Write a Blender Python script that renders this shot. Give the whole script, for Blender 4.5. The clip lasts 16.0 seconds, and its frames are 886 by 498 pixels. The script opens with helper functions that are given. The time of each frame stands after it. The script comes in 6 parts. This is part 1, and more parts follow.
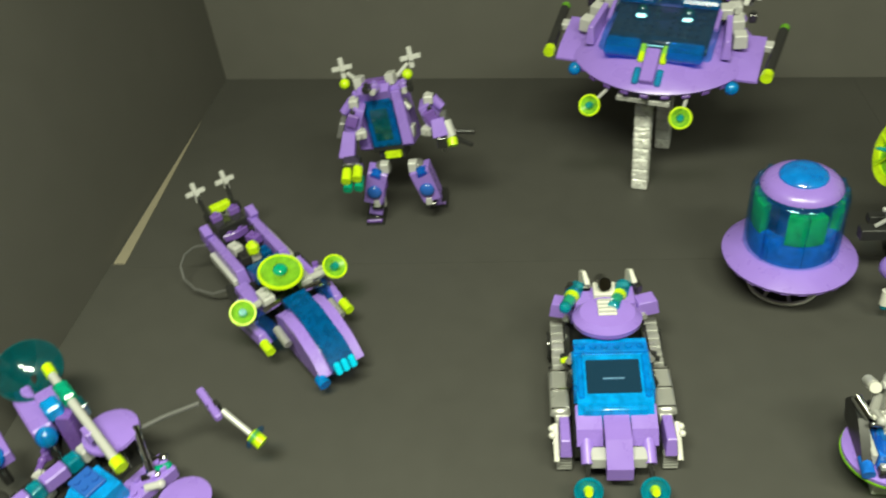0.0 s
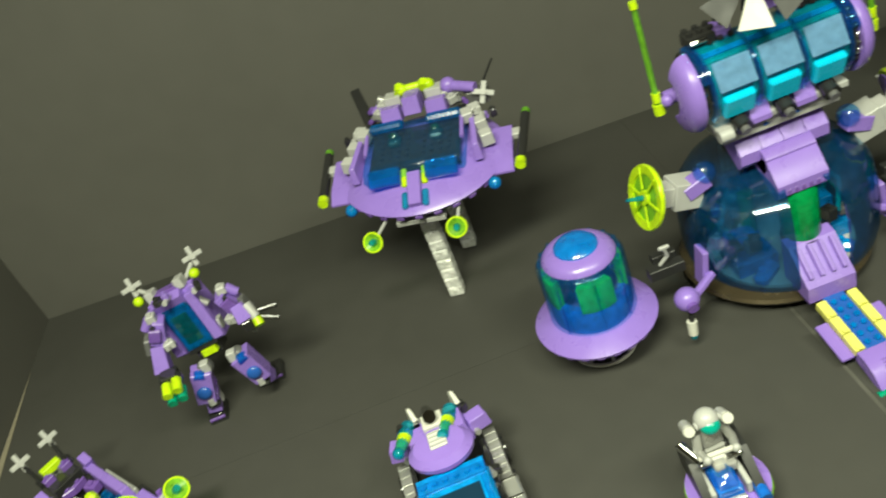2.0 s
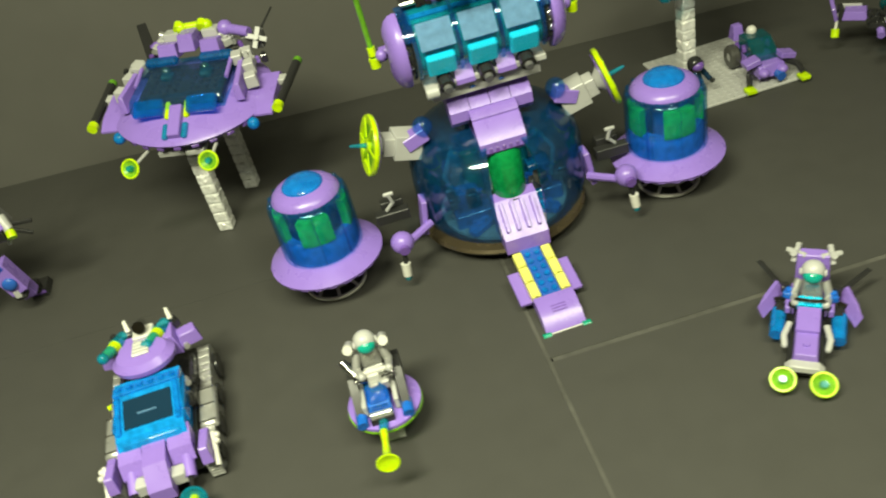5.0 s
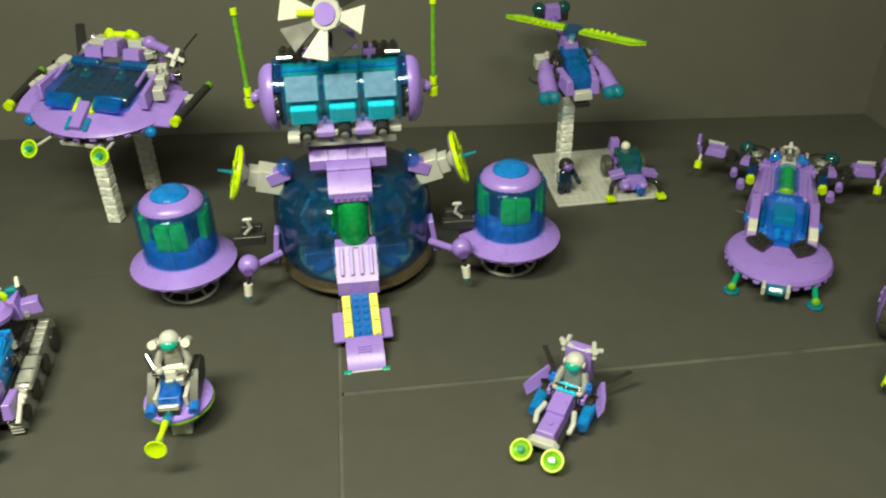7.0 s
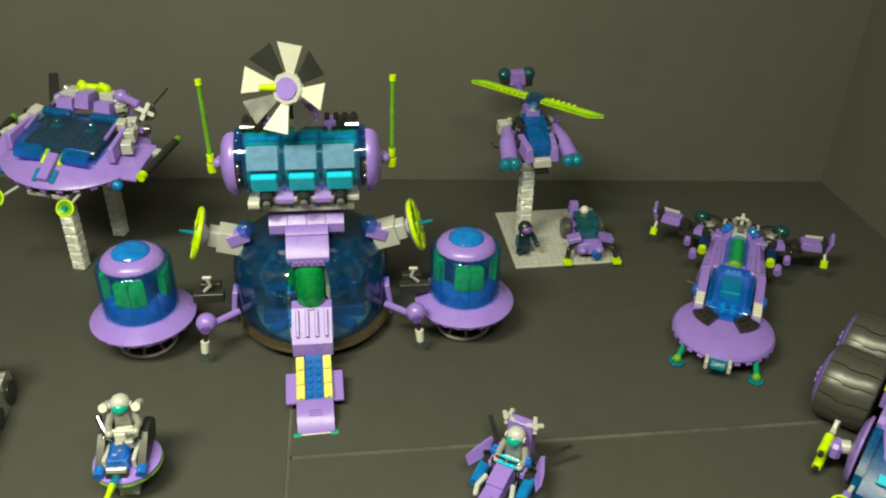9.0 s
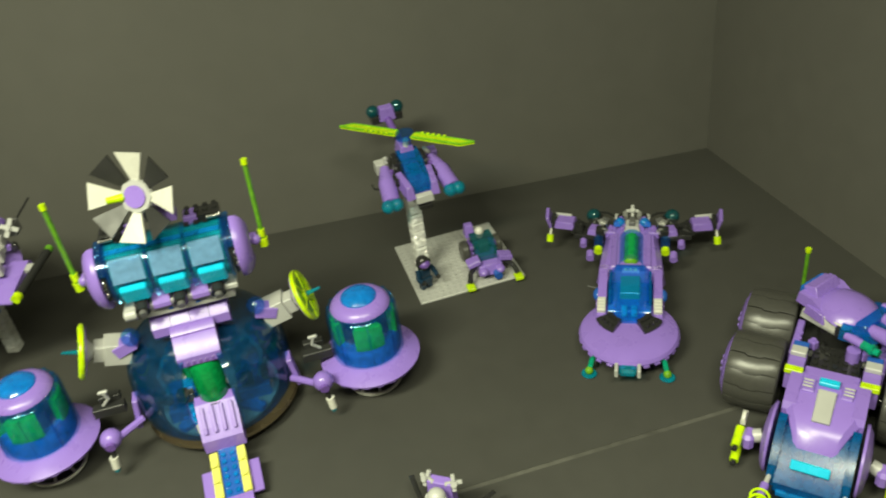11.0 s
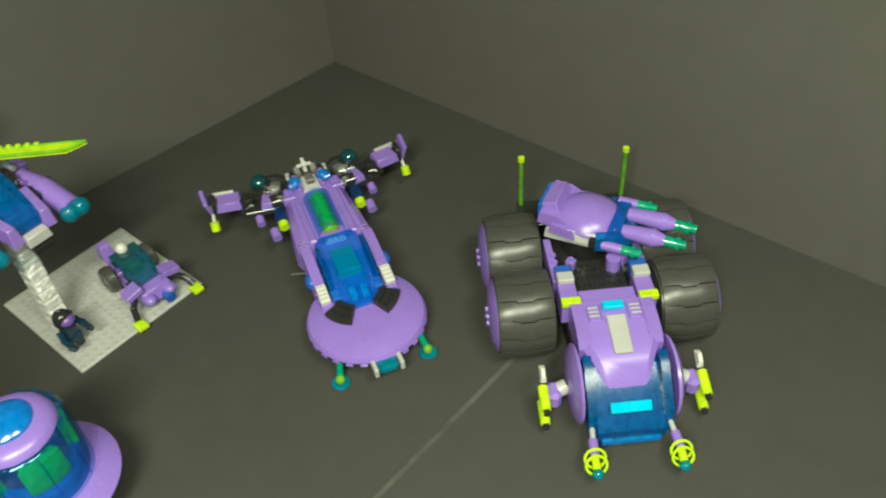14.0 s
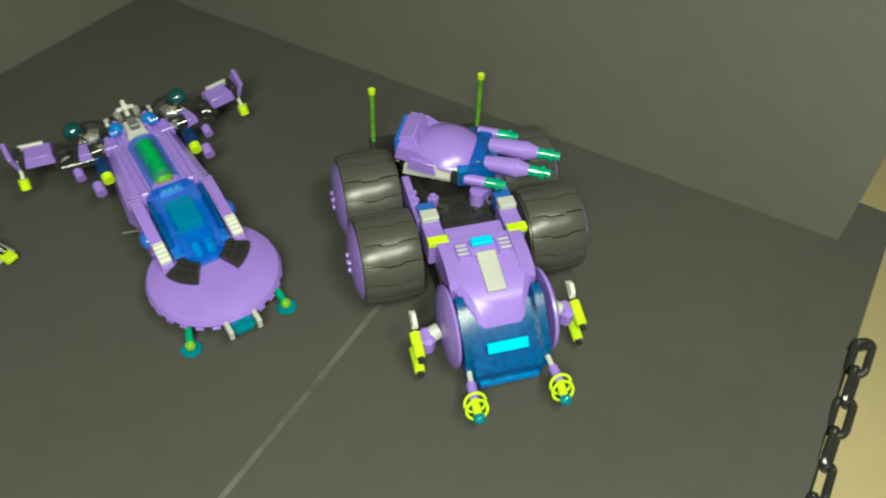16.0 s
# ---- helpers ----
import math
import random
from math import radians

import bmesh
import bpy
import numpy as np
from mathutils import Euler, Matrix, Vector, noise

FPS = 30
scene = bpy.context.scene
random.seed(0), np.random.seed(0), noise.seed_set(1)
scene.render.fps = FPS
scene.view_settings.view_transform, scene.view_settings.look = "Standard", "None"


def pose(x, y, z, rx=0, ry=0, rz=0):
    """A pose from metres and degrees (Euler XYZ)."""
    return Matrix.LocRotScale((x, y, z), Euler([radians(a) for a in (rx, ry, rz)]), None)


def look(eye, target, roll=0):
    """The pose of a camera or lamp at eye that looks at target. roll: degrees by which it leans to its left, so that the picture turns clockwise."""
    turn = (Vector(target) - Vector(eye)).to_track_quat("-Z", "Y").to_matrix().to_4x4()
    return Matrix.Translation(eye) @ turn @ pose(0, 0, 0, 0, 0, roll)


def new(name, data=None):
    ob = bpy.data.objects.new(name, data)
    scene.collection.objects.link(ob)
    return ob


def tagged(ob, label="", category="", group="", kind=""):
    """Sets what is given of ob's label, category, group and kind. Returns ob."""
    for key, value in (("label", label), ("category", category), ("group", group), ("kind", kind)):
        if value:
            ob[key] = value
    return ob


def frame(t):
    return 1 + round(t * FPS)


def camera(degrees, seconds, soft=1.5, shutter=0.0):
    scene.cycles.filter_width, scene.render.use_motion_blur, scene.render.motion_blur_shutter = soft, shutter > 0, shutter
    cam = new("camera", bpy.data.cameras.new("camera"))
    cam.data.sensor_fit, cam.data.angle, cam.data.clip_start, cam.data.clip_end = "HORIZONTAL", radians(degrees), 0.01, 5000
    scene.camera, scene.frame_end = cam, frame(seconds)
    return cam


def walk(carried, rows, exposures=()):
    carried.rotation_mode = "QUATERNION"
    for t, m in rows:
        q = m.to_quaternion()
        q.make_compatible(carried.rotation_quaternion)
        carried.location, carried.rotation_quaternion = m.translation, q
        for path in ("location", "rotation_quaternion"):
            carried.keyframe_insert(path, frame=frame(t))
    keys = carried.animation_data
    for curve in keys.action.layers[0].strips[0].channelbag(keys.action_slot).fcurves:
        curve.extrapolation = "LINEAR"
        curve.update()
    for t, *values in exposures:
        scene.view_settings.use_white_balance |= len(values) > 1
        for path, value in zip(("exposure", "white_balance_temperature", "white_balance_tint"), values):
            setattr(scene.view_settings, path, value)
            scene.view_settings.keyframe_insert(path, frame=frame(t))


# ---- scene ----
cam = camera(55.62, 16.0, soft=2.0, shutter=0.5)
PATH = [
    (0, (-0.3610, -0.4930, 0.4823), (-0.4276, -0.1084, 0.1698), -7.19),
    (0.5, (-0.3308, -0.4864, 0.4902), (-0.3892, -0.0911, 0.1897), -12.49),
    (1, (-0.3053, -0.4776, 0.4929), (-0.3535, -0.0754, 0.1998), -16.75),
    (1.5, (-0.2812, -0.4751, 0.4937), (-0.3162, -0.0652, 0.2095), -20.08),
    (2, (-0.2601, -0.4777, 0.4997), (-0.2705, -0.0614, 0.2229), -22.40),
    (2.5, (-0.2387, -0.4853, 0.4949), (-0.2330, -0.0681, 0.2193), -23.99),
    (3, (-0.2232, -0.4997, 0.4859), (-0.2082, -0.0861, 0.2054), -24.96),
    (3.5, (-0.2133, -0.5151, 0.4771), (-0.1938, -0.1094, 0.1856), -24.71),
    (4, (-0.1924, -0.5301, 0.4687), (-0.1693, -0.1296, 0.1702), -22.65),
    (4.2, (-0.1791, -0.5341, 0.4643), (-0.1543, -0.1346, 0.1647), -21.06),
    (6.3, (-0.0253, -0.6416, 0.4769), (0.0043, -0.2358, 0.1864), -5.08),
    (6.5, (-0.0156, -0.6469, 0.4826), (0.0171, -0.2391, 0.1951), -3.83),
    (7, (0.0063, -0.6552, 0.4926), (0.0476, -0.2410, 0.2156), -1.43),
    (7.5, (0.0214, -0.6565, 0.5033), (0.0691, -0.2380, 0.2338), 0.42),
    (8, (0.0286, -0.6535, 0.5118), (0.0773, -0.2356, 0.2417), 1.20),
    (8.2, (0.0290, -0.6526, 0.5152), (0.0799, -0.2338, 0.2468), 1.55),
    (10.3, (0.0743, -0.6457, 0.5916), (0.1266, -0.2281, 0.3216), -3.74),
    (10.5, (0.0840, -0.6409, 0.5938), (0.1387, -0.2246, 0.3222), -5.17),
    (11, (0.1054, -0.6164, 0.5941), (0.1840, -0.2096, 0.3143), -8.09),
    (11.5, (0.1104, -0.5765, 0.5930), (0.2113, -0.1803, 0.3051), -9.69),
    (12, (0.0962, -0.5150, 0.5836), (0.2318, -0.1405, 0.2813), -9.82),
    (12.5, (0.0862, -0.4636, 0.5775), (0.2674, -0.1229, 0.2596), -8.49),
    (13, (0.0973, -0.4320, 0.5683), (0.3077, -0.1205, 0.2385), -7.68),
    (13.5, (0.1026, -0.4115, 0.5600), (0.3402, -0.1306, 0.2213), -6.18),
    (14, (0.1114, -0.3909, 0.5484), (0.3690, -0.1401, 0.2009), -4.64),
    (14.5, (0.1178, -0.3786, 0.5372), (0.3880, -0.1539, 0.1816), -3.13),
    (15, (0.1232, -0.3684, 0.5263), (0.4034, -0.1734, 0.1610), -0.74),
    (15.5, (0.1223, -0.3640, 0.5195), (0.4071, -0.1838, 0.1502), 0.52),
    (16, (0.1291, -0.3571, 0.5148), (0.4214, -0.1983, 0.1415), 2.75),
]
walk(cam, [(t, look(eye, target, roll)) for t, eye, target, roll in PATH], exposures=((0.0, -0.20, 6500, 10), (1.5, -0.16, 6500, 10), (3.5, -0.08, 6750, 9), (7.0, -0.10, 6950, 9), (8.2, -0.24, 6950, 9), (10.5, -0.16, 6850, 9), (12.5, 0.04, 6600, 9), (15.0, 0.10, 6300, 9), (16.0, 0.20, 6250, 9)))


# ---- world and light ----
U = 0.1  # the plan below is in decimetres

world = bpy.data.worlds.new("world")
scene.world = world
world.use_nodes = True
world.node_tree.nodes["Background"].inputs[0].default_value = (0.90, 1.0, 0.86, 1)
world.node_tree.nodes["Background"].inputs[1].default_value = 0.2


def ceiling_lamp(x, y, z, sx, sy, watts, colour=(0.955, 1.0, 0.735)):
    data = bpy.data.lights.new("ceiling_lamp", "AREA")
    data.shape, data.size, data.size_y = "RECTANGLE", sx * U, sy * U
    data.energy, data.color = watts, colour
    ob = new("ceiling_lamp", data)
    ob.matrix_world = pose(x * U, y * U, z * U)
    return ob


ceiling_lamp(-4.4, -5.8, 10.8, 6.0, 1.8, 31.0)
ceiling_lamp(2.0, -7.0, 10.6, 4.5, 1.5, 12.0)


# ---- materials ----
def nodes_of(name):
    m = bpy.data.materials.new(name)
    m.use_nodes = True
    t = m.node_tree
    return m, t, t.nodes["Principled BSDF"]


def wear(t, scale, detail=4.0):
    co = t.nodes.new("ShaderNodeTexCoord")
    n = t.nodes.new("ShaderNodeTexNoise")
    n.inputs["Scale"].default_value, n.inputs["Detail"].default_value = scale, detail
    t.links.new(co.outputs["Object"], n.inputs["Vector"])
    return n


def spread(t, value, lo, hi):
    r = t.nodes.new("ShaderNodeMapRange")
    r.inputs["To Min"].default_value, r.inputs["To Max"].default_value = lo, hi
    t.links.new(value, r.inputs["Value"])
    return r.outputs[0]


def toned(t, colour, factor):
    mix = t.nodes.new("ShaderNodeMix")
    mix.data_type, mix.blend_type = "RGBA", "MULTIPLY"
    mix.inputs[0].default_value = 1.0
    mix.inputs[6].default_value = (*colour, 1)
    t.links.new(factor, mix.inputs[7])
    return mix.outputs[2]


def bumped(t, shader, height, strength, distance):
    b = t.nodes.new("ShaderNodeBump")
    b.inputs["Strength"].default_value, b.inputs["Distance"].default_value = strength, distance
    t.links.new(height, b.inputs["Height"])
    t.links.new(b.outputs[0], shader.inputs["Normal"])


def plastic(name, colour, rough=0.2, vary=0.08, metal=0.0, coat=0.0):
    """Moulded plastic: slight shade differences from piece to piece, dust and fine scratches."""
    m, t, p = nodes_of(name)
    fine, broad = wear(t, 900.0), wear(t, 60.0)
    info = t.nodes.new("ShaderNodeObjectInfo")
    add = t.nodes.new("ShaderNodeMath")
    add.operation = "ADD"
    t.links.new(spread(t, info.outputs["Random"], 1 - vary, 1.0), add.inputs[0])
    t.links.new(spread(t, broad.outputs[0], -vary, vary), add.inputs[1])
    t.links.new(toned(t, colour, add.outputs[0]), p.inputs["Base Color"])
    t.links.new(spread(t, broad.outputs[0], rough * 0.6, rough * 1.6), p.inputs["Roughness"])
    p.inputs["Metallic"].default_value = metal
    p.inputs["Coat Weight"].default_value = coat
    bumped(t, p, fine.outputs[0], 0.08, 0.0003)
    return m


def clear_plastic(name, colour, body=0.0, gloss=0.04, sub=None, refl=0.05, ripple=0.0, metal=0.0, mottle=0.2, deep=0.0012):
    """Tinted see-through plastic of a thin shell; body: how milky it is."""
    m, t, p = nodes_of(name)
    out = t.nodes["Material Output"]
    broad = wear(t, 40.0)
    see = t.nodes.new("ShaderNodeBsdfTransparent")
    t.links.new(toned(t, colour, spread(t, broad.outputs[0], 0.9, 1.08)), see.inputs[0])
    swirl = wear(t, 170.0, 2.0)
    t.links.new(toned(t, sub or colour, spread(t, swirl.outputs[0], 1 - 3 * mottle, 1 + 3 * mottle)), p.inputs["Base Color"])
    p.inputs["Roughness"].default_value = 0.25
    p.inputs["Specular IOR Level"].default_value = 0.2
    p.inputs["Metallic"].default_value = metal
    milk = t.nodes.new("ShaderNodeMixShader")
    milk.inputs[0].default_value = body
    t.links.new(see.outputs[0], milk.inputs[1])
    t.links.new(p.outputs[0], milk.inputs[2])
    shine = t.nodes.new("ShaderNodeBsdfGlossy")
    t.links.new(spread(t, broad.outputs[0], gloss, gloss * 3), shine.inputs["Roughness"])
    facing_in = t.nodes.new("ShaderNodeLayerWeight")
    facing_in.inputs["Blend"].default_value = 0.5
    steep = t.nodes.new("ShaderNodeMath")
    steep.operation = "POWER"
    steep.inputs[1].default_value = 4.0
    t.links.new(facing_in.outputs["Facing"], steep.inputs[0])
    top = t.nodes.new("ShaderNodeMixShader")
    t.links.new(spread(t, steep.outputs[0], refl, 0.42), top.inputs[0])
    t.links.new(milk.outputs[0], top.inputs[1])
    t.links.new(shine.outputs[0], top.inputs[2])
    if ripple:
        waves = wear(t, ripple, 2.0)
        bumped(t, shine, waves.outputs[0], 1.0, deep)
        bumped(t, p, waves.outputs[0], 1.0, deep * 0.3)
    t.links.new(top.outputs[0], out.inputs[0])
    return m


PURPLE = plastic("lavender_plastic", (0.255, 0.155, 0.56), 0.27)
DKPURPLE = plastic("dark_purple_plastic", (0.16, 0.08, 0.36), 0.25)
BLACK = plastic("black_plastic", (0.022, 0.022, 0.022), 0.09)
SATIN = plastic("satin_black_plastic", (0.020, 0.020, 0.020), 0.42)
GREY = plastic("light_grey_plastic", (0.42, 0.42, 0.41), 0.3)
DKGREY = plastic("dark_grey_plastic", (0.12, 0.12, 0.12), 0.3)
WHITE = plastic("white_plastic", (0.60, 0.59, 0.54), 0.25)
SILVER = plastic("flat_silver_plastic", (0.50, 0.50, 0.48), 0.28, 0.15, 0.6)
CHROME = plastic("chrome_plastic", (0.7, 0.7, 0.7), 0.1, 0.1, 1.0)
YELLOW = plastic("bright_yellow_plastic", (0.72, 0.70, 0.16), 0.25)
BLUE = plastic("blue_plastic", (0.02, 0.10, 0.42), 0.2)
CYAN = plastic("cyan_plastic", (0.0, 0.50, 0.78), 0.25)
TEAL = plastic("teal_plastic", (0.0, 0.30, 0.24), 0.15)
BRONZE = plastic("pearl_bronze_plastic", (0.11, 0.085, 0.05), 0.24, 0.1, 0.6)
T_BLUE = clear_plastic("clear_dark_blue", (0.48, 0.78, 0.97), 0.10, sub=(0.01, 0.13, 0.52))
T_DOME = clear_plastic("clear_smoky_blue", (0.26, 0.50, 0.68), 0.12, sub=(0.01, 0.12, 0.30), refl=0.10, ripple=30.0)
T_TANK = clear_plastic("clear_blue_shell", (0.50, 0.82, 0.94), 0.11, sub=(0.01, 0.13, 0.42), refl=0.06)
T_SMOKE = clear_plastic("clear_dark_teal", (0.16, 0.42, 0.46), 0.45, sub=(0.0, 0.10, 0.12), refl=0.10)
T_AZ = clear_plastic("clear_strong_blue", (0.12, 0.47, 0.90), 0.24, sub=(0.0, 0.22, 0.66), refl=0.09, ripple=60.0)
T_DEEP = clear_plastic("clear_deep_blue", (0.07, 0.33, 0.66), 0.46, gloss=0.10, sub=(0.0, 0.12, 0.36), refl=0.02)
GLOW_GREEN = clear_plastic("clear_vivid_green", (0.1, 0.8, 0.2), 0.92, sub=(0.0, 0.46, 0.03), refl=0.04)
COIL = clear_plastic("clear_cobalt_blue", (0.1, 0.4, 0.9), 0.85, sub=(0.01, 0.14, 0.60))
AZURE = clear_plastic("clear_azure", (0.15, 0.55, 0.95), 0.8, sub=(0.0, 0.26, 0.70))
NAVY = plastic("dark_navy_plastic", (0.008, 0.03, 0.06), 0.12)
T_TEAL = clear_plastic("clear_teal", (0.28, 0.74, 0.80), 0.34, sub=(0.0, 0.33, 0.47), refl=0.03)
T_CYAN = clear_plastic("clear_bright_blue", (0.20, 0.62, 0.95), 0.45, sub=(0.0, 0.28, 0.75))
T_GREEN = clear_plastic("clear_green", (0.1, 0.6, 0.2), 0.85, sub=(0.0, 0.24, 0.06))
T_MINT = clear_plastic("clear_mint", (0.10, 0.70, 0.45), 0.5, sub=(0.0, 0.45, 0.28))
LIME = clear_plastic("clear_neon_lime", (0.70, 0.95, 0.05), 0.75, gloss=0.16, sub=(0.58, 0.80, 0.01), mottle=0.12, refl=0.012)
LIMEDISH = clear_plastic("clear_neon_lime_thin", (0.55, 0.88, 0.30), 0.4, gloss=0.16, sub=(0.32, 0.66, 0.04), refl=0.012)
LIMEROD = clear_plastic("clear_neon_green_rod", (0.25, 0.60, 0.08), 0.6, sub=(0.16, 0.42, 0.03))
ICE = clear_plastic("clear_colourless", (0.92, 0.93, 0.92), 0.92, sub=(0.98, 0.98, 0.95), refl=0.40, ripple=230.0, metal=0.0, mottle=0.08, deep=0.007)
# Pale, milky colour that imitates bright reflections on glossy panes.
GLARE = clear_plastic("pale_blue_glare", (0.36, 0.64, 0.84), 0.42, sub=(0.27, 0.53, 0.82), refl=0.14, mottle=0.10)


def rubber():
    m, t, p = nodes_of("black_rubber")
    n = wear(t, 300.0)
    t.links.new(toned(t, (0.050, 0.049, 0.044), spread(t, n.outputs[0], 0.8, 1.25)), p.inputs["Base Color"])
    p.inputs["Roughness"].default_value = 0.33
    bumped(t, p, n.outputs[0], 0.15, 0.0003)
    return m


RUBBER = rubber()


def painted(name, colour, rough=0.5, scale=6.0, vary=0.12, bump=0.1, shine=0.5):
    """Rolled paint on board: faint patches, dust and roller grain."""
    m, t, p = nodes_of(name)
    broad, mid, grain = wear(t, scale), wear(t, scale * 9), wear(t, 700.0)
    add = t.nodes.new("ShaderNodeMath")
    add.operation = "ADD"
    t.links.new(spread(t, broad.outputs[0], 1 - vary, 1 + vary), add.inputs[0])
    t.links.new(spread(t, mid.outputs[0], -vary / 2, vary / 2), add.inputs[1])
    t.links.new(toned(t, colour, add.outputs[0]), p.inputs["Base Color"])
    t.links.new(spread(t, mid.outputs[0], rough * 0.85, rough * 1.2), p.inputs["Roughness"])
    p.inputs["Specular IOR Level"].default_value = shine
    bumped(t, p, grain.outputs[0], bump, 0.0004)
    return m


BOARD = painted("black_painted_board", (0.052, 0.051, 0.046), 0.62, shine=0.22)
PANEL = painted("dark_grey_panel", (0.098, 0.095, 0.085), 0.7, 4.0, shine=0.3)
# Pale tint for the light that leaks in at the side panel's foot.
LEAK = painted("leaked_light_tint", (0.22, 0.195, 0.14), 0.7, 12.0)
JOINT = painted("worn_joint", (0.075, 0.073, 0.064), 0.6, 14.0, 0.7)
TAN = painted("tan_floor", (0.80, 0.66, 0.37), 0.45, 3.0, 0.1)
ROOM = painted("room_wall_paint", (0.22, 0.215, 0.20), 0.7, 2.0)
CEIL = painted("ceiling_paint", (0.26, 0.26, 0.25), 0.8, 2.0)


# ---- building helpers ----
def facing(c, d):
    """A frame at c whose z axis runs along d."""
    return Matrix.Translation(c) @ Vector(d).to_track_quat("Z", "Y").to_matrix().to_4x4()


class Build:
    """One mesh, put together out of solids; all in decimetres."""

    def __init__(self, m=None):
        self.bm, self.m, self.slot = bmesh.new(), m or Matrix(), 0

    def take(self, verts, m):
        bmesh.ops.transform(self.bm, matrix=self.m @ m, verts=verts)
        if self.slot:
            for f in {f for v in verts for f in v.link_faces}:
                f.material_index = self.slot
        return self

    def box(self, x, y, z, sx, sy, sz, rx=0, ry=0, rz=0, bev=0.006, top=(1, 1), shift=(0, 0)):
        """A bevelled block about its centre; top: its upper face scaled, shift: and moved."""
        verts = bmesh.ops.create_cube(self.bm, size=1)["verts"]
        for v in verts:
            k = top if v.co.z > 0 else (1, 1)
            s = shift if v.co.z > 0 else (0, 0)
            v.co = (v.co.x * sx * k[0] + s[0], v.co.y * sy * k[1] + s[1], v.co.z * sz)
        if bev:
            edges = list({e for v in verts for e in v.link_edges})
            done = bmesh.ops.bevel(self.bm, geom=edges, offset=min(bev, 0.3 * min(sx, sy, sz)), segments=1, affect="EDGES")
            verts = list({v for f in done["faces"] for v in f.verts})
        return self.take(verts, pose(x, y, z, rx, ry, rz))

    def prism(self, profile, x0, x1, m=None):
        """A solid with a (y, z) outline, from x0 to x1."""
        a = [self.bm.verts.new((x0, y, z)) for y, z in profile]
        b = [self.bm.verts.new((x1, y, z)) for y, z in profile]
        n = len(a)
        faces = [self.bm.faces.new(a), self.bm.faces.new(b[::-1])]
        faces += [self.bm.faces.new((a[i], b[i], b[(i + 1) % n], a[(i + 1) % n])) for i in range(n)]
        bmesh.ops.recalc_face_normals(self.bm, faces=faces)
        return self.take(a + b, m or Matrix())

    def cyl(self, p, q, r, r2=None, n=16):
        p, q = Vector(p), Vector(q)
        verts = bmesh.ops.create_cone(self.bm, cap_ends=True, segments=n, radius1=r, radius2=r if r2 is None else r2, depth=(q - p).length)["verts"]
        return self.take(verts, facing((p + q) / 2, q - p))

    def ball(self, x, y, z, r, sx=1, sy=1, sz=1, n=16, m=None):
        verts = bmesh.ops.create_uvsphere(self.bm, u_segments=n, v_segments=max(6, n * 2 // 3), radius=r)["verts"]
        return self.take(verts, (m or Matrix()) @ Matrix.Translation((x, y, z)) @ Matrix.Diagonal((sx, sy, sz, 1)))

    def lathe(self, profile, m=None, n=40, a0=0.0, a1=360.0, closed=False):
        """(r, z) pairs turned about z; closed: the profile is a loop, so that the shell has thickness."""
        full = abs(a1 - a0) >= 359.9
        k = n if full else n + 1
        rings = []
        for i in range(k):
            a = radians(a0 + (a1 - a0) * i / n)
            rings.append([self.bm.verts.new((r * math.cos(a), r * math.sin(a), z)) for r, z in profile])
        faces = []
        steps = len(profile) if closed else len(profile) - 1
        for i in range(k if full else k - 1):
            one, two = rings[i], rings[(i + 1) % k]
            for j in range(steps):
                l = (j + 1) % len(profile)
                faces.append(self.bm.faces.new((one[j], two[j], two[l], one[l])))
        if closed and not full:
            faces += [self.bm.faces.new(rings[0]), self.bm.faces.new(rings[-1][::-1])]
        verts = [v for r in rings for v in r]
        if not closed:
            bmesh.ops.remove_doubles(self.bm, verts=verts, dist=1e-5)
            verts = [v for v in verts if v.is_valid]
            faces = [f for f in faces if f.is_valid]
        bmesh.ops.recalc_face_normals(self.bm, faces=faces)
        return self.take(verts, m or Matrix())

    def studs(self, x, y, z, nx, ny, m=None, pitch=0.08):
        """A field of studs centred on x, y, standing on z."""
        for i in range(nx):
            for j in range(ny):
                c = Vector((x + (i - (nx - 1) / 2) * pitch, y + (j - (ny - 1) / 2) * pitch, z))
                verts = bmesh.ops.create_cone(self.bm, cap_ends=True, segments=10, radius1=0.025, radius2=0.023, depth=0.02)["verts"]
                self.take(verts, (m or Matrix()) @ Matrix.Translation(c + Vector((0, 0, 0.009))))
        return self

    def loft(self, rings, cut=0.25):
        """A hull through cross sections (y, half width below, half width above, z below, z above) with chamfered upper edges."""
        rows = []
        for y, wb, wt, zb, zt in rings:
            c = (zt - zb) * cut
            outline = [(-wb, zb), (-wb * 0.5 - wt * 0.5, zt - c), (-wt * 0.86, zt), (wt * 0.86, zt), (wb * 0.5 + wt * 0.5, zt - c), (wb, zb)]
            rows.append([self.bm.verts.new((x, y, z)) for x, z in outline])
        faces = [self.bm.faces.new((u[i], u[(i + 1) % 6], v[(i + 1) % 6], v[i])) for u, v in zip(rows, rows[1:]) for i in range(6)]
        faces += [self.bm.faces.new(rows[0]), self.bm.faces.new(rows[-1][::-1])]
        bmesh.ops.recalc_face_normals(self.bm, faces=faces)
        return self.take([v for u in rows for v in u], Matrix())

    def tube(self, points, r, n=8):
        for p, q in zip(points, points[1:]):
            self.cyl(p, q, r, n=n)
            self.ball(*q, r, n=8)
        return self

    def ring(self, m, r, thick, n=28):
        return self.lathe([(r + thick * math.cos(k * math.pi / 3), thick * math.sin(k * math.pi / 3)) for k in range(6)], m, n, closed=True)

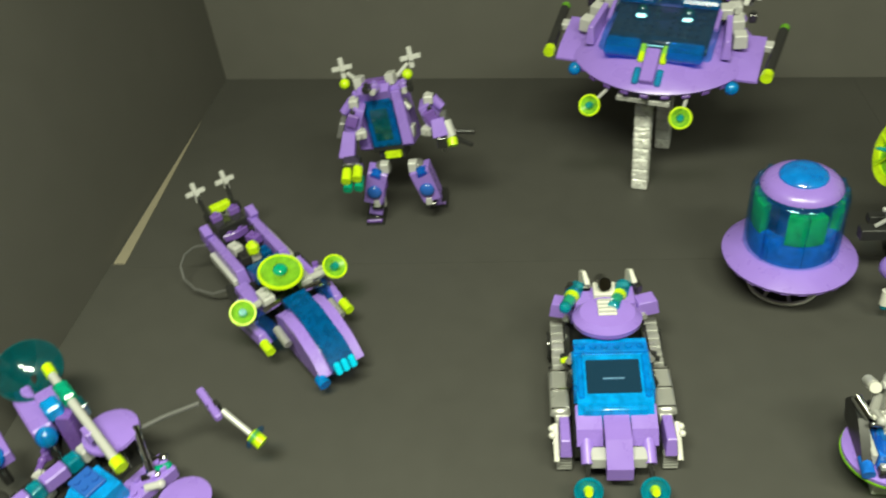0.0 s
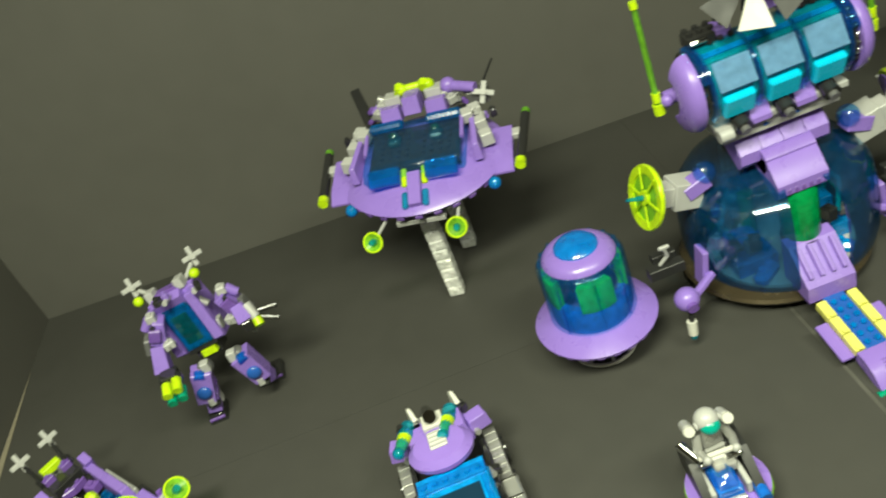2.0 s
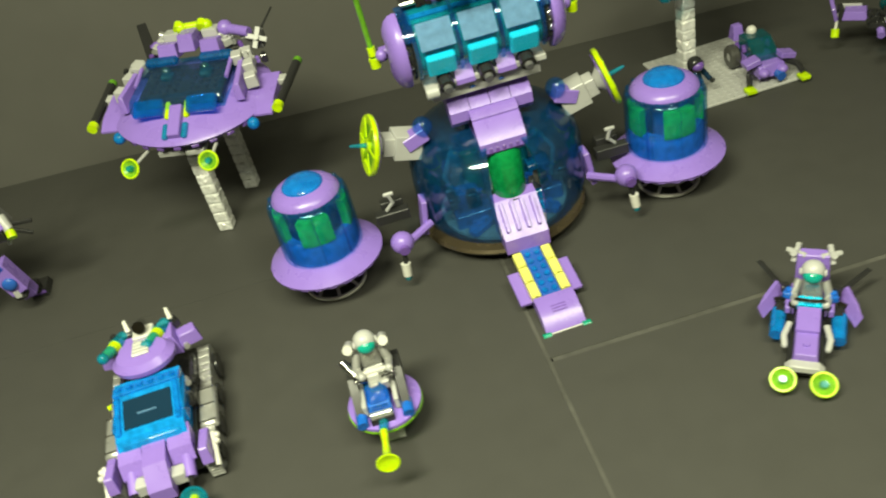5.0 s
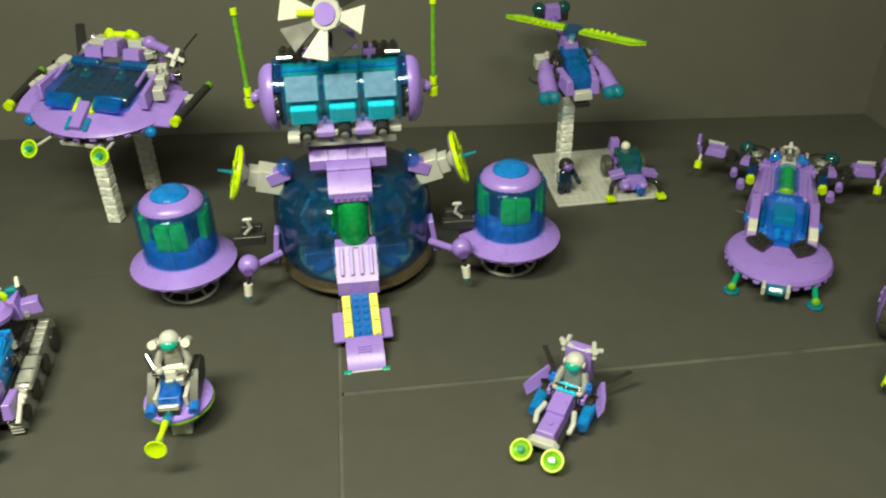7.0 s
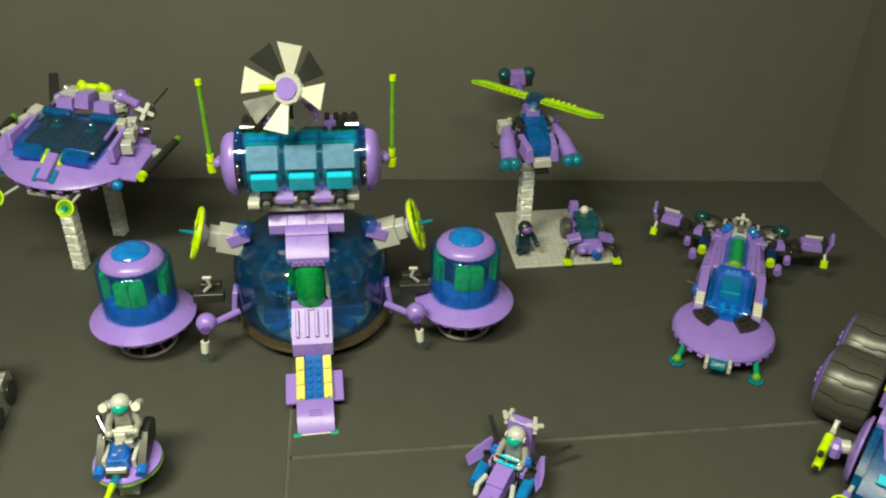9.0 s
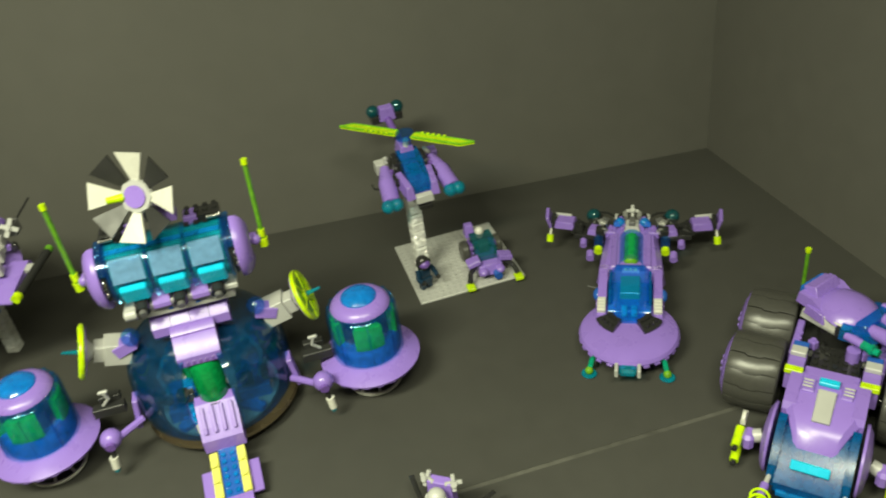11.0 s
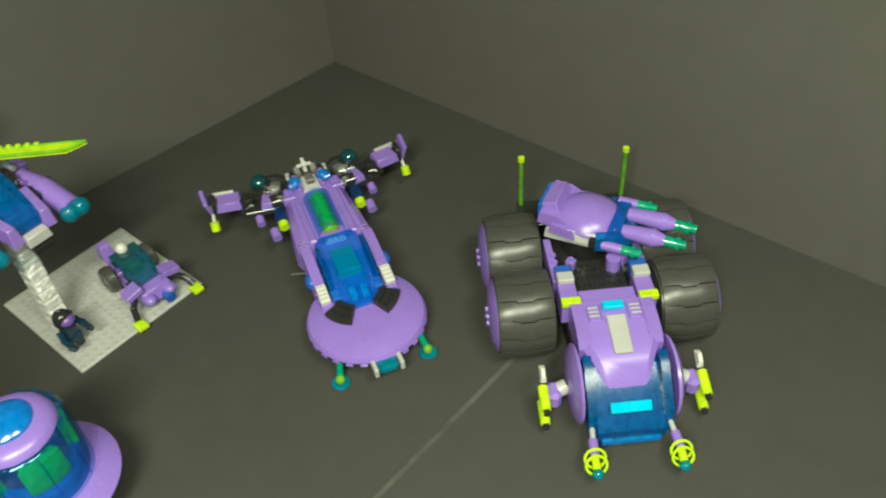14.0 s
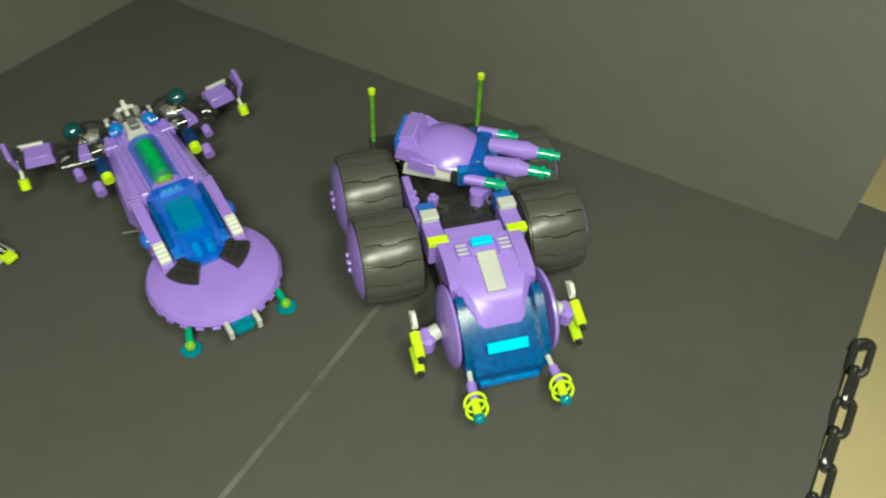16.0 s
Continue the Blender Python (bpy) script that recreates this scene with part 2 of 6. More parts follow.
    def put(self, name, material, parent, label=""):
        me = bpy.data.meshes.new(name)
        bmesh.ops.scale(self.bm, vec=(U, U, U), verts=self.bm.verts)
        self.bm.to_mesh(me)
        self.bm.free()
        for s in material if isinstance(material, (list, tuple)) else (material,):
            me.materials.append(s)
        me.polygons.foreach_set("use_smooth", [True] * len(me.polygons))
        me.set_sharp_from_angle(angle=radians(32))
        ob = new(name, me)
        ob.parent = parent
        return tagged(ob, label) if label else ob


def thing(name, label, category, x, y, z=0.0, rz=0.0, rx=0.0, ry=0.0, group=""):
    ob = new(name)
    ob.empty_display_size = 0.02
    ob.matrix_world = pose(x * U, y * U, z * U, rx, ry, rz)
    return tagged(ob, label, category, group)


def dish_profile(r, deep, thick=0.02, lip=0.0):
    """A shallow round dish, hollow side up, about its own middle."""
    under = [(r * k / 6, deep * (k / 6) ** 2) for k in range(7)]
    return under + [(r, deep + thick + lip)] + [(r * k / 6 * 0.96, deep * (k / 6) ** 2 + thick) for k in range(6, -1, -1)]


def small_dish(parent, c, d, r, material=None, tip=None, name="dish"):
    ob = Build(facing(c, d)).lathe(dish_profile(r, r * 0.3, 0.014), n=24).put(name, material or LIMEDISH, parent, "neon lime clear dish")
    Build(facing(c, d)).ring(Matrix.Translation((0, 0, r * 0.3 + 0.007)), r, 0.011, 28).put("rim", material or LIME, ob)
    Build(facing(c, d)).cyl((0, 0, 0.01), (0, 0, 0.065), r * 0.42, r * 0.3, 14).put("tip", tip or T_TEAL, ob)
    return ob


def star_part(parent, c, r=0.075, name="star", tilt=(0, 0, 0)):
    """A four-armed grey flower piece."""
    b = Build(pose(*c, *tilt))
    for k in range(4):
        b.box(0.5 * r * math.cos(k * math.pi / 2), 0.5 * r * math.sin(k * math.pi / 2), 0, r * (1.1 if k % 2 == 0 else 0.5), r * (0.5 if k % 2 == 0 else 1.1), 0.035)
    return b.cyl((0, 0, -0.02), (0, 0, 0.05), 0.028, n=10).put(name, GREY, parent, "light grey claw piece")


def clutter(parent, n, x0, x1, y0, y1, z0, z1, seed, kinds, mirror=True, size=0.085):
    """A heap of small bricks, pins and studs filling a box; mirrored to both sides."""
    rnd = random.Random(seed)
    for k in range(n):
        x, y, z = rnd.uniform(x0, x1), rnd.uniform(y0, y1), rnd.uniform(z0, z1)
        sx, sy, sz = (size * rnd.uniform(0.6, 1.4) for _ in range(3))
        turn, mat, pin = rnd.choice((-20, 0, 0, 15, 35)), kinds[k % len(kinds)], rnd.random() < 0.35
        for s in (1, -1) if mirror else (1,):
            if pin:
                Build().cyl((s * x, y, z), (s * (x + sx * 0.3), y - sy, z + 0.01), 0.024, n=10).ball(s * x, y, z, 0.032, n=10).put("pin", mat, parent)
            else:
                Build(pose(s * x, y, z, 0, 0, s * turn)).box(0, 0, 0, sx, sy, sz * 0.8).studs(0, 0, sz * 0.4, 1, 1).put("small_brick", mat, parent)


# ---- the setting ----
def setting(name, b, material, label=""):
    return tagged(b.put(name, material, None), label or name.replace("_", " "), kind="structure")


BACK_L, BACK_R, RIGHT_F, LEFT_F = (-7.80, 4.57), (6.87, 3.30), (7.19, -4.16), (-7.86, -4.2)

ground = setting("floor", Build().box(0, -4, -7.6, 64, 56, 0.2, bev=0), TAN, "tan vinyl floor of the hall")
setting("wall_north", Build().box(0, 24.2, 4.7, 64, 0.4, 24.6, bev=0), ROOM, "plain pale wall of the hall")
setting("wall_south", Build().box(0, -32.2, 4.7, 64, 0.4, 24.6, bev=0), ROOM, "plain pale wall of the hall")
setting("wall_east", Build().box(32.2, -4, 4.7, 0.4, 56, 24.6, bev=0), ROOM, "plain pale wall of the hall")
setting("wall_west", Build().box(-32.2, -4, 4.7, 0.4, 56, 24.6, bev=0), ROOM, "plain pale wall of the hall")
setting("ceiling", Build().box(0, -4, 17.2, 64, 56, 0.3, bev=0), CEIL, "plain white ceiling of the hall")

table = thing("display_table", "long black-painted display table with worn board joints", "table", 0, 0, -7.5)
UP = Matrix.Translation((0, 0, 7.5))
for x0, x1, y0, y1 in ((-8.3, -0.327, -4.53, 0.808), (-8.3, -0.297, 0.811, 5.3), (-0.295, 7.76, -4.53, -1.283), (-0.295, 7.76, -1.237, 5.3)):
    Build(UP).box((x0 + x1) / 2, (y0 + y1) / 2, -0.1, x1 - x0, y1 - y0, 0.2, bev=0).put("board", BOARD, table)
Build(UP).box(-0.31, -1.86, -0.014, 0.03, 5.34, 0.02, bev=0).put("joint_strip", JOINT, table, "scuffed pale joint between boards")
Build(UP).box(3.72, -1.26, -0.014, 8.0, 0.045, 0.02, bev=0).put("joint_strip", JOINT, table, "scuffed pale joint between boards")
Build(UP).box(-4.3, 0.81, -0.018, 7.9, 0.003, 0.02, bev=0).put("joint_strip", BOARD, table)
Build(UP).box(-0.25, 0.4, -0.35, 15.6, 9.2, 0.3, bev=0).put("frame", DKGREY, table)
for x in (-7.9, -0.3, 7.3):
    for y in (-4.1, 4.9):
        Build(UP).box(x, y, -4.0, 0.5, 0.5, 7.0).put("leg", DKGREY, table)


def panel_wall(name, a, b, off, label, high=9.0, thick=0.12):
    """An upright board standing on the table from a to b; off: to which side it thickens."""
    a, b = Vector((*a, 0)), Vector((*b, 0))
    along = (b - a).normalized()
    out = Vector((-along.y, along.x, 0)) * off
    bl = Build()
    pts = [a, b, b + out * thick, a + out * thick]
    low = [bl.bm.verts.new((p.x, p.y, 0.001)) for p in pts]
    top = [bl.bm.verts.new((p.x, p.y, high)) for p in pts]
    faces = [bl.bm.faces.new(low), bl.bm.faces.new(top[::-1])]
    faces += [bl.bm.faces.new((low[i], top[i], top[(i + 1) % 4], low[(i + 1) % 4])) for i in range(4)]
    bmesh.ops.recalc_face_normals(bl.bm, faces=faces)
    return setting(name, bl, PANEL, label)


panel_wall("wall_back_panel", (BACK_L[0] - 0.12, BACK_L[1] + 0.01), (BACK_R[0] + 0.1, BACK_R[1] - 0.008), 1, "dark grey upright panel behind the toys")
panel_wall("wall_right_panel", (BACK_R[0], BACK_R[1] - 0.003), RIGHT_F, 1, "dark grey upright side panel at the table end")
panel_wall("wall_left_panel", LEFT_F, (BACK_L[0], BACK_L[1] - 0.003), 1, "dark grey upright side panel at the table end")
# A pale sliver in place of light leaking along the foot of the side panel.
sliver = Build()
low = [sliver.bm.verts.new(v) for v in ((-7.79, 3.5, 0.002), (-7.80, 0.86, 0.002), (-7.68, 0.86, 0.002))]
top = [sliver.bm.verts.new(v.co + Vector((0, 0, 0.006))) for v in low]
sliver.bm.faces.new(top), sliver.bm.faces.new(low[::-1])
for i in range(3):
    sliver.bm.faces.new((low[i], low[(i + 1) % 3], top[(i + 1) % 3], top[i]))
setting("trim", sliver, LEAK, "pale sliver coloured as light leaking along the panel foot")


# ---- the base station in the middle ----
def pod(parent, x, y):
    """A glass tank on a round lavender brim, carried by a web-like foot."""
    M = Matrix.Translation((x, y, 0))
    tank = Build(M).lathe([(0.335, 0.44), (0.358, 0.46), (0.354, 0.95), (0.335, 0.985), (0.292, 1.0), (0.285, 0.985), (0.32, 0.965), (0.334, 0.94), (0.338, 0.475), (0.32, 0.455)], n=40, closed=True).put("tank", T_TANK, parent, "clear dark blue round tank wall")
    tank.visible_shadow = False
    for a in range(0, 360, 90):
        Build(M @ pose(0, 0, 0, 0, 0, a + 40)).box(0.354, 0, 0.70, 0.012, 0.014, 0.46, bev=0.003).put("rib", T_BLUE, tank)
    for a in (0, 90, 180, 270):
        Build(M).lathe([(0.25, 0.66), (0.322, 0.66), (0.326, 0.68), (0.326, 0.88), (0.318, 0.91), (0.25, 0.91)], None, 10, a - 26, a - 0.7, closed=True).lathe([(0.25, 0.66), (0.322, 0.66), (0.326, 0.68), (0.326, 0.88), (0.318, 0.91), (0.25, 0.91)], None, 10, a + 0.7, a + 26, closed=True).put("core", GLOW_GREEN, parent, "clear green block inside the tank")
    for k in range(8):
        Build(M).lathe([(0.24, 0.455), (0.328, 0.455), (0.328, 0.62), (0.30, 0.67), (0.24, 0.67)], None, 8, 45 * k + 0.4, 45 * k + 44.6, closed=True).put("coil", COIL, parent)
    Build(M).cyl((0, 0, 0.48), (0, 0, 0.97), 0.12, n=20).put("core_post", BLUE, parent)
    brim = Build(M).lathe([(0.0, 0.43), (0.28, 0.42), (0.43, 0.355), (0.50, 0.335), (0.508, 0.358), (0.45, 0.395), (0.38, 0.43), (0.33, 0.45), (0, 0.455)], n=48).put("brim", PURPLE, parent, "flared lavender round brim")
    for k in range(24):
        a = radians(15 * k)
        Build(M).box(0.484 * math.cos(a), 0.484 * math.sin(a), 0.335, 0.03, 0.06, 0.02, rz=15 * k, bev=0.003).put("tooth", PURPLE, brim)
    cap = Build(M).lathe([(0.29, 0.985), (0.298, 1.0), (0.288, 1.025), (0.255, 1.06), (0.19, 1.085), (0.0, 1.09), (0, 0.99), (0.25, 0.98)], n=36).put("cap", PURPLE, parent, "lavender ring lid")
    Build(M).lathe([(0.18, 1.075), (0.175, 1.10), (0.14, 1.135), (0.07, 1.158), (0, 1.162)], n=28).put("dome_knob", T_CYAN, cap, "shiny blue button dome")
    for k in range(16):
        a = radians(22.5 * k + 10)
        Build(M).ball(0.318 * math.cos(a), 0.318 * math.sin(a), 0.995, 0.02, n=8).put("rivet", T_TANK, cap)
    web = Build(M)
    for r, z in ((0.265, 0.03), (0.175, 0.09)):
        web.ring(Matrix.Translation((0, 0, z)), r, 0.018, 28)
    web.cyl((0, 0, 0.10), (0, 0, 0.44), 0.10, n=16)
    web = web.put("web_foot", WHITE, parent, "white spider-web foot")
    for k in range(8):
        a = radians(45 * k)
        Build(M).cyl((0.27 * math.cos(a), 0.27 * math.sin(a), 0.02), (0.10 * math.cos(a), 0.10 * math.sin(a), 0.15), 0.014, n=8).put("web_spoke", WHITE, web)


def side_arm(parent, s):
    """The joint between the dome and a pod; s is -1 or 1."""
    Build().box(s * 0.76, -0.12, 0.50, 0.05, 0.16, 0.34, ry=-s * 8).put("side_plate", PURPLE, parent)
    Build().tube([(s * 0.72, -0.2, 0.45), (s * 0.94, -0.36, 0.44), (s * 1.02, -0.38, 0.46)], 0.035).put("strut", PURPLE, parent)
    ball = Build().ball(s * 1.01, -0.38, 0.46, 0.10, n=20).put("ball_joint", PURPLE, parent, "glossy lavender ball joint")
    Build().cyl((s * 1.01, -0.50, 0.45), (s * 1.01, -0.46, 0.455), 0.045, n=14).put("socket", DKPURPLE, ball)
    Build().box(s * 1.02, -0.02, 0.52, 0.30, 0.10, 0.10).box(s * 1.0, 0.06, 0.60, 0.20, 0.08, 0.07).put("bracket", SATIN, parent)
    Build().tube([(s * 1.06, -0.02, 0.58), (s * 0.99, -0.04, 0.66), (s * 1.01, -0.05, 0.74)], 0.016).box(s * 1.01, -0.05, 0.76, 0.09, 0.03, 0.03).put("tap", GREY, parent, "grey tap-like lever")
    Build().cyl((s * 1.02, -0.44, 0.38), (s * 1.04, -0.47, 0.22), 0.022, n=10).put("leg_rod", BLACK, parent)
    foot = Build().cyl((s * 1.035, -0.46, 0.30), (s * 1.045, -0.475, 0.18), 0.042, 0.038, 14).put("leg_foot", WHITE, parent, "white tapered foot")
    Build().ball(s * 1.045, -0.478, 0.16, 0.03, n=10).put("toe", T_TEAL, foot)


def radar(parent, s, c):
    axis = Vector((s * 0.93, -0.1, 0.30))
    M = facing(c, axis)
    Build(facing(c - axis * 0.42, axis)).box(0, 0, 0.10, 0.22, 0.22, 0.24).box(0, 0, 0.26, 0.16, 0.16, 0.1).put("radar_mount", GREY, parent, "light grey bracket block")
    Build(M).lathe([(0.05, -0.12), (0.12, -0.03), (0.14, -0.02), (0.06, -0.1)], n=24, closed=True).put("radar_cone", GREY, parent)
    disc = Build(M).lathe([(0.0, -0.012), (0.20, -0.012), (0.20, 0.0), (0, 0.0)], n=36).put("radar_disc", LIMEDISH, parent, "neon lime clear radar disc")
    Build(M).lathe([(0.185, -0.022), (0.255, -0.02), (0.262, 0.0), (0.255, 0.02), (0.19, 0.016)], n=36, closed=True).put("radar_rim", LIME, disc)
    Build(M).cyl((0, 0, -0.02), (0, 0, 0.03), 0.06, n=16).put("radar_hub", LIME, disc)
    Build(M).lathe([(0.02, -0.045), (0.23, -0.038), (0.23, -0.032), (0.02, -0.036)], n=36, closed=True).put("radar_back", PURPLE, disc)
    for k in range(6):
        Build(M @ pose(0, 0, 0.022, 0, 0, 60 * k)).box(0.15, 0, 0, 0.17, 0.02, 0.014, bev=0.003).put("spoke", LIME, disc)
    Build(M).cyl((0, 0, 0), (0, 0, 0.17), 0.025, 0.012, 10).put("pin", T_TEAL, disc)


def base_station():
    ob = thing("base_station", "lavender and clear blue toy brick space base with two glass pods", "toy base", -0.10, 0.50)
    Build().lathe([(0, 0), (0.60, 0), (0.62, 0.06), (0.76, 0.11), (0.78, 0.14), (0.76, 0.165), (0.66, 0.20), (0.56, 0.24), (0, 0.24)], Matrix.Translation((0, 0.24, 0)), 56).put("round_plinth", BRONZE, ob, "dark pearl bronze round base")
    D = Matrix.Translation((0, 0.10, 0.0))
    ring = [(0.60, 0.255), (0.69, 0.29), (0.74, 0.36), (0.762, 0.46), (0.765, 0.66), (0.757, 0.84), (0.725, 0.98), (0.65, 1.09), (0.48, 1.17), (0.15, 1.21)]
    shell = ring + [(r * 0.965, z - 0.012) for r, z in ring[::-1]]
    for a0, a1 in ((-74, 90), (90, 254)):
        half = Build(D).lathe(shell, None, 40, a0, a1, closed=True).put("dome_half", T_DOME, ob, "clear smoky blue half dome")
        half.visible_shadow = False
        a = radians((a0 + a1) / 2)
        Build(D @ pose(0, 0, 0, 0, 0, (a0 + a1) / 2)).box(0.715, 0, 0.5, 0.03, 0.16, 0.36, bev=0.01).put("hinge_plate", T_BLUE, half)
    # what stands inside the dome
    Build(D).lathe([(0, 0.235), (0.58, 0.235), (0.58, 0.27), (0, 0.27)], n=40).put("dome_floor", GREY, ob)
    Build().box(-0.32, -0.06, 0.33, 0.34, 0.26, 0.14).box(-0.34, 0.06, 0.45, 0.24, 0.16, 0.14).put("console", T_CYAN, ob, "blue console inside the dome")
    for s in (-1, 1):
        Build().box(s * 0.30, -0.26, 0.30, 0.26, 0.12, 0.10, rz=-s * 35, bev=0.03).studs(s * 0.30, -0.26, 0.35, 2, 1).put("console_front", AZURE, ob, "azure brick inside the dome")
        Build().tube([(s * 0.42, -0.1, 0.5), (s * 0.50, 0.0, 0.72), (s * 0.36, 0.14, 0.92)], 0.02).put("inner_hose", T_TEAL, ob)
        Build().box(s * 0.22, 0.30, 0.86, 0.24, 0.10, 0.18, rx=-20).put("inner_screen", T_DEEP, ob, "dark blue screen inside the dome")
    Build().box(0.34, -0.02, 0.33, 0.32, 0.24, 0.14).box(0.36, 0.12, 0.47, 0.20, 0.16, 0.18).put("console", T_CYAN, ob, "blue console inside the dome")
    Build().box(-0.36, 0.30, 0.45, 0.10, 0.10, 0.42).box(0.36, 0.34, 0.45, 0.10, 0.10, 0.42).put("inner_post", GREY, ob)
    Build().cyl((-0.22, 0.2, 0.24), (-0.22, 0.2, 0.8), 0.09, n=20).put("inner_tank", T_GREEN, ob)
    Build().cyl((0.24, 0.24, 0.24), (0.24, 0.24, 0.8), 0.08, n=20).put("inner_tank", T_TEAL, ob)
    Build().box(0.0, 0.50, 0.62, 0.42, 0.12, 0.9).put("inner_wall", GREY, ob)
    Build().studs(-0.3, 0.16, 0.27, 4, 3).studs(0.3, 0.26, 0.27, 4, 3).put("inner_studs", DKGREY, ob)
    clutter(ob, 12, 0.18, 0.50, -0.20, 0.40, 0.32, 0.74, 15, (BLACK, DKGREY, COIL, BLACK, T_TEAL, GREY), True, 0.10)
    for s in (-1, 1):
        Build().tube([(s * 0.40, 0.20, 0.30), (s * 0.46, 0.16, 0.62), (s * 0.36, 0.06, 0.86)], 0.022).ball(s * 0.36, 0.06, 0.88, 0.05, n=12).put("inner_lamp", T_TEAL, ob)
    capsule = Build().lathe([(0, 0.6), (0.14, 0.6), (0.145, 0.63), (0.145, 1.02), (0.12, 1.06), (0, 1.06)], Matrix.Translation((0, -0.30, 0)), 28).put("capsule", T_GREEN, ob, "clear green cylinder in the doorway")
    Build().cyl((0, -0.30, 0.40), (0, -0.30, 0.61), 0.16, n=24).put("capsule_base", BLACK, capsule)
    # the lavender ridge over the doorway
    for k, (w, y0, z0, y1, z1) in enumerate(((0.70, -0.04, 1.545, -0.19, 1.37), (0.40, -0.20, 1.39, -0.27, 1.31), (0.40, -0.25, 1.33, -0.41, 1.14))):
        n = (4, 1, 1)[k]
        for i in range(n):
            x0 = -w / 2 + w * i / n
            Build().prism([(y0 + 0.16, z0 - 0.14), (y0 + 0.16, z0), (y0, z0), (y0 - 0.03, z0 - 0.012), (y1, z1 + 0.03), (y1, z1 - 0.06), (y1 + 0.06, z1 - 0.12)], x0 + 0.003, x0 + w / n - 0.003).put("slope_brick", PURPLE, ob)
    for i in range(7):
        Build().box(-0.17 + 0.057 * i, -0.39, 1.10, 0.03, 0.05, 0.05, bev=0.004).put("tooth", DKPURPLE, ob)
    Build().box(0, 0.06, 1.60, 0.74, 0.2, 0.07).put("ledge", GREY, ob)
    Build().cyl((-0.37, -0.14, 1.60), (0.37, -0.14, 1.60), 0.022, n=10).put("rail_bar", WHITE, ob)
    for x in (-0.12, 0.12):
        Build().cyl((x, -0.17, 1.57), (x, -0.10, 1.66), 0.03, n=10).put("clip", BLUE, ob)
    # threshold and ramp
    sill = Build().prism([(-0.34, 0.64), (-0.44, 0.62), (-0.69, 0.38), (-0.69, 0.24), (-0.34, 0.26)], -0.19, 0.19).put("threshold", PURPLE, ob, "ribbed lavender threshold slope")
    for x in (-0.135, -0.045, 0.045, 0.135):
        Build(pose(x, -0.55, 0.515, 44)).box(0, 0, 0.02, 0.035, 0.26, 0.03, bev=0.006).put("rib", PURPLE, sill)
    R = pose(0.0, -0.70, 0.25, 12.5, 0, 2.0)
    ramp = Build(R).box(0, -0.26, -0.03, 0.17, 0.56, 0.05).put("ramp", BLUE, ob, "studded blue ramp strip")
    Build(R).studs(0, -0.26, -0.005, 2, 6).put("ramp_studs", T_CYAN, ramp)
    for s in (-1, 1):
        for k in range(3):
            Build(R).box(s * 0.126, -0.10 - 0.165 * k, -0.012, 0.078, 0.158, 0.07).cyl((s * 0.126, -0.155 - 0.165 * k, 0.02), (s * 0.126, -0.155 - 0.165 * k, 0.035), 0.026, n=10).put("tread", YELLOW, ramp)
        Build(R).box(s * 0.215, -0.34, -0.045, 0.10, 0.34, 0.03).put("side_plate", PURPLE, ramp)
    Build(R).prism([(-0.52, 0.02), (-0.60, 0.03), (-0.72, 0.0), (-0.82, -0.07), (-0.82, -0.10), (-0.52, -0.07)], -0.165, 0.165).put("ramp_end", PURPLE, ramp, "curved lavender ramp end")
    for k in range(3):
        Build(R @ pose(0, -0.66, 0.018, 10)).box(0, -0.025 * k + 0.02, 0, 0.12, 0.008, 0.006, bev=0).put("vent_line", DKPURPLE, ramp)
    bar = Build(R).cyl((-0.19, -0.83, -0.09), (0.19, -0.83, -0.09), 0.02, n=10).put("tip_bar", WHITE, ramp)
    for s in (-1, 1):
        Build(R).cyl((s * 0.13, -0.83, -0.09), (s * 0.20, -0.83, -0.09), 0.033, n=12).put("bar_end", T_MINT, bar)
    for s in (-1, 1):
        pod(ob, s * 1.605 - 0.07, -0.04)
        side_arm(ob, s)
        radar(ob, s, Vector((s * 1.04, 0.0, 1.24)))
        Build().ball(s * 0.58, -0.05, 1.30, 0.085, n=18).put("blue_orb", T_BLUE, ob, "clear bright blue ball")
        Build().box(s * 0.66, -0.02, 1.20, 0.2, 0.14, 0.12, ry=s * 20).put("orb_bracket", PURPLE, ob)
    # the glazed barrel on top: angles count from the front, upwards
    cy, cz = 0.0, 1.99

    def band(x0, x1, r0, r1, a0, a1, n=10):
        up = [radians(a0 + (a1 - a0) * k / n) for k in range(n + 1)]
        ring = [(cy - r1 * math.cos(a), cz + r1 * math.sin(a)) for a in up]
        ring += [(cy - r0 * math.cos(a), cz + r0 * math.sin(a)) for a in up[::-1]]
        return Build().prism(ring, x0, x1)

    roof = band(-0.5, 0.5, 0.275, 0.29, 52, 200, 14).put("barrel_back", T_TEAL, ob, "clear teal barrel roof")
    roof.visible_shadow = False
    for i in range(3):
        x = -0.333 + 0.333 * i
        win = band(x - 0.15, x + 0.15, 0.268, 0.28, -40, 52, 8).put("window", T_TEAL, ob, "clear teal curved window")
        win.visible_shadow = False
        P = Matrix.Translation((x, cy, cz)) @ pose(0, 0, 0, -28, 0, 0)
        # The pane's paleness is a bright reflection put into its colour.
        Build(P).box(0, -0.305, 0.0, 0.272, 0.014, 0.215, bev=0.005).put("pane", GLARE, win, "glossy window pane with a pale reflection in its colour")
        Build(Matrix.Translation((x, cy, cz)) @ pose(0, 0, 0, 22, 0, 0)).box(0, -0.283, 0.01, 0.23, 0.07, 0.19, bev=0.015).put("lower_pane", CYAN, win, "bright cyan block under the pane")
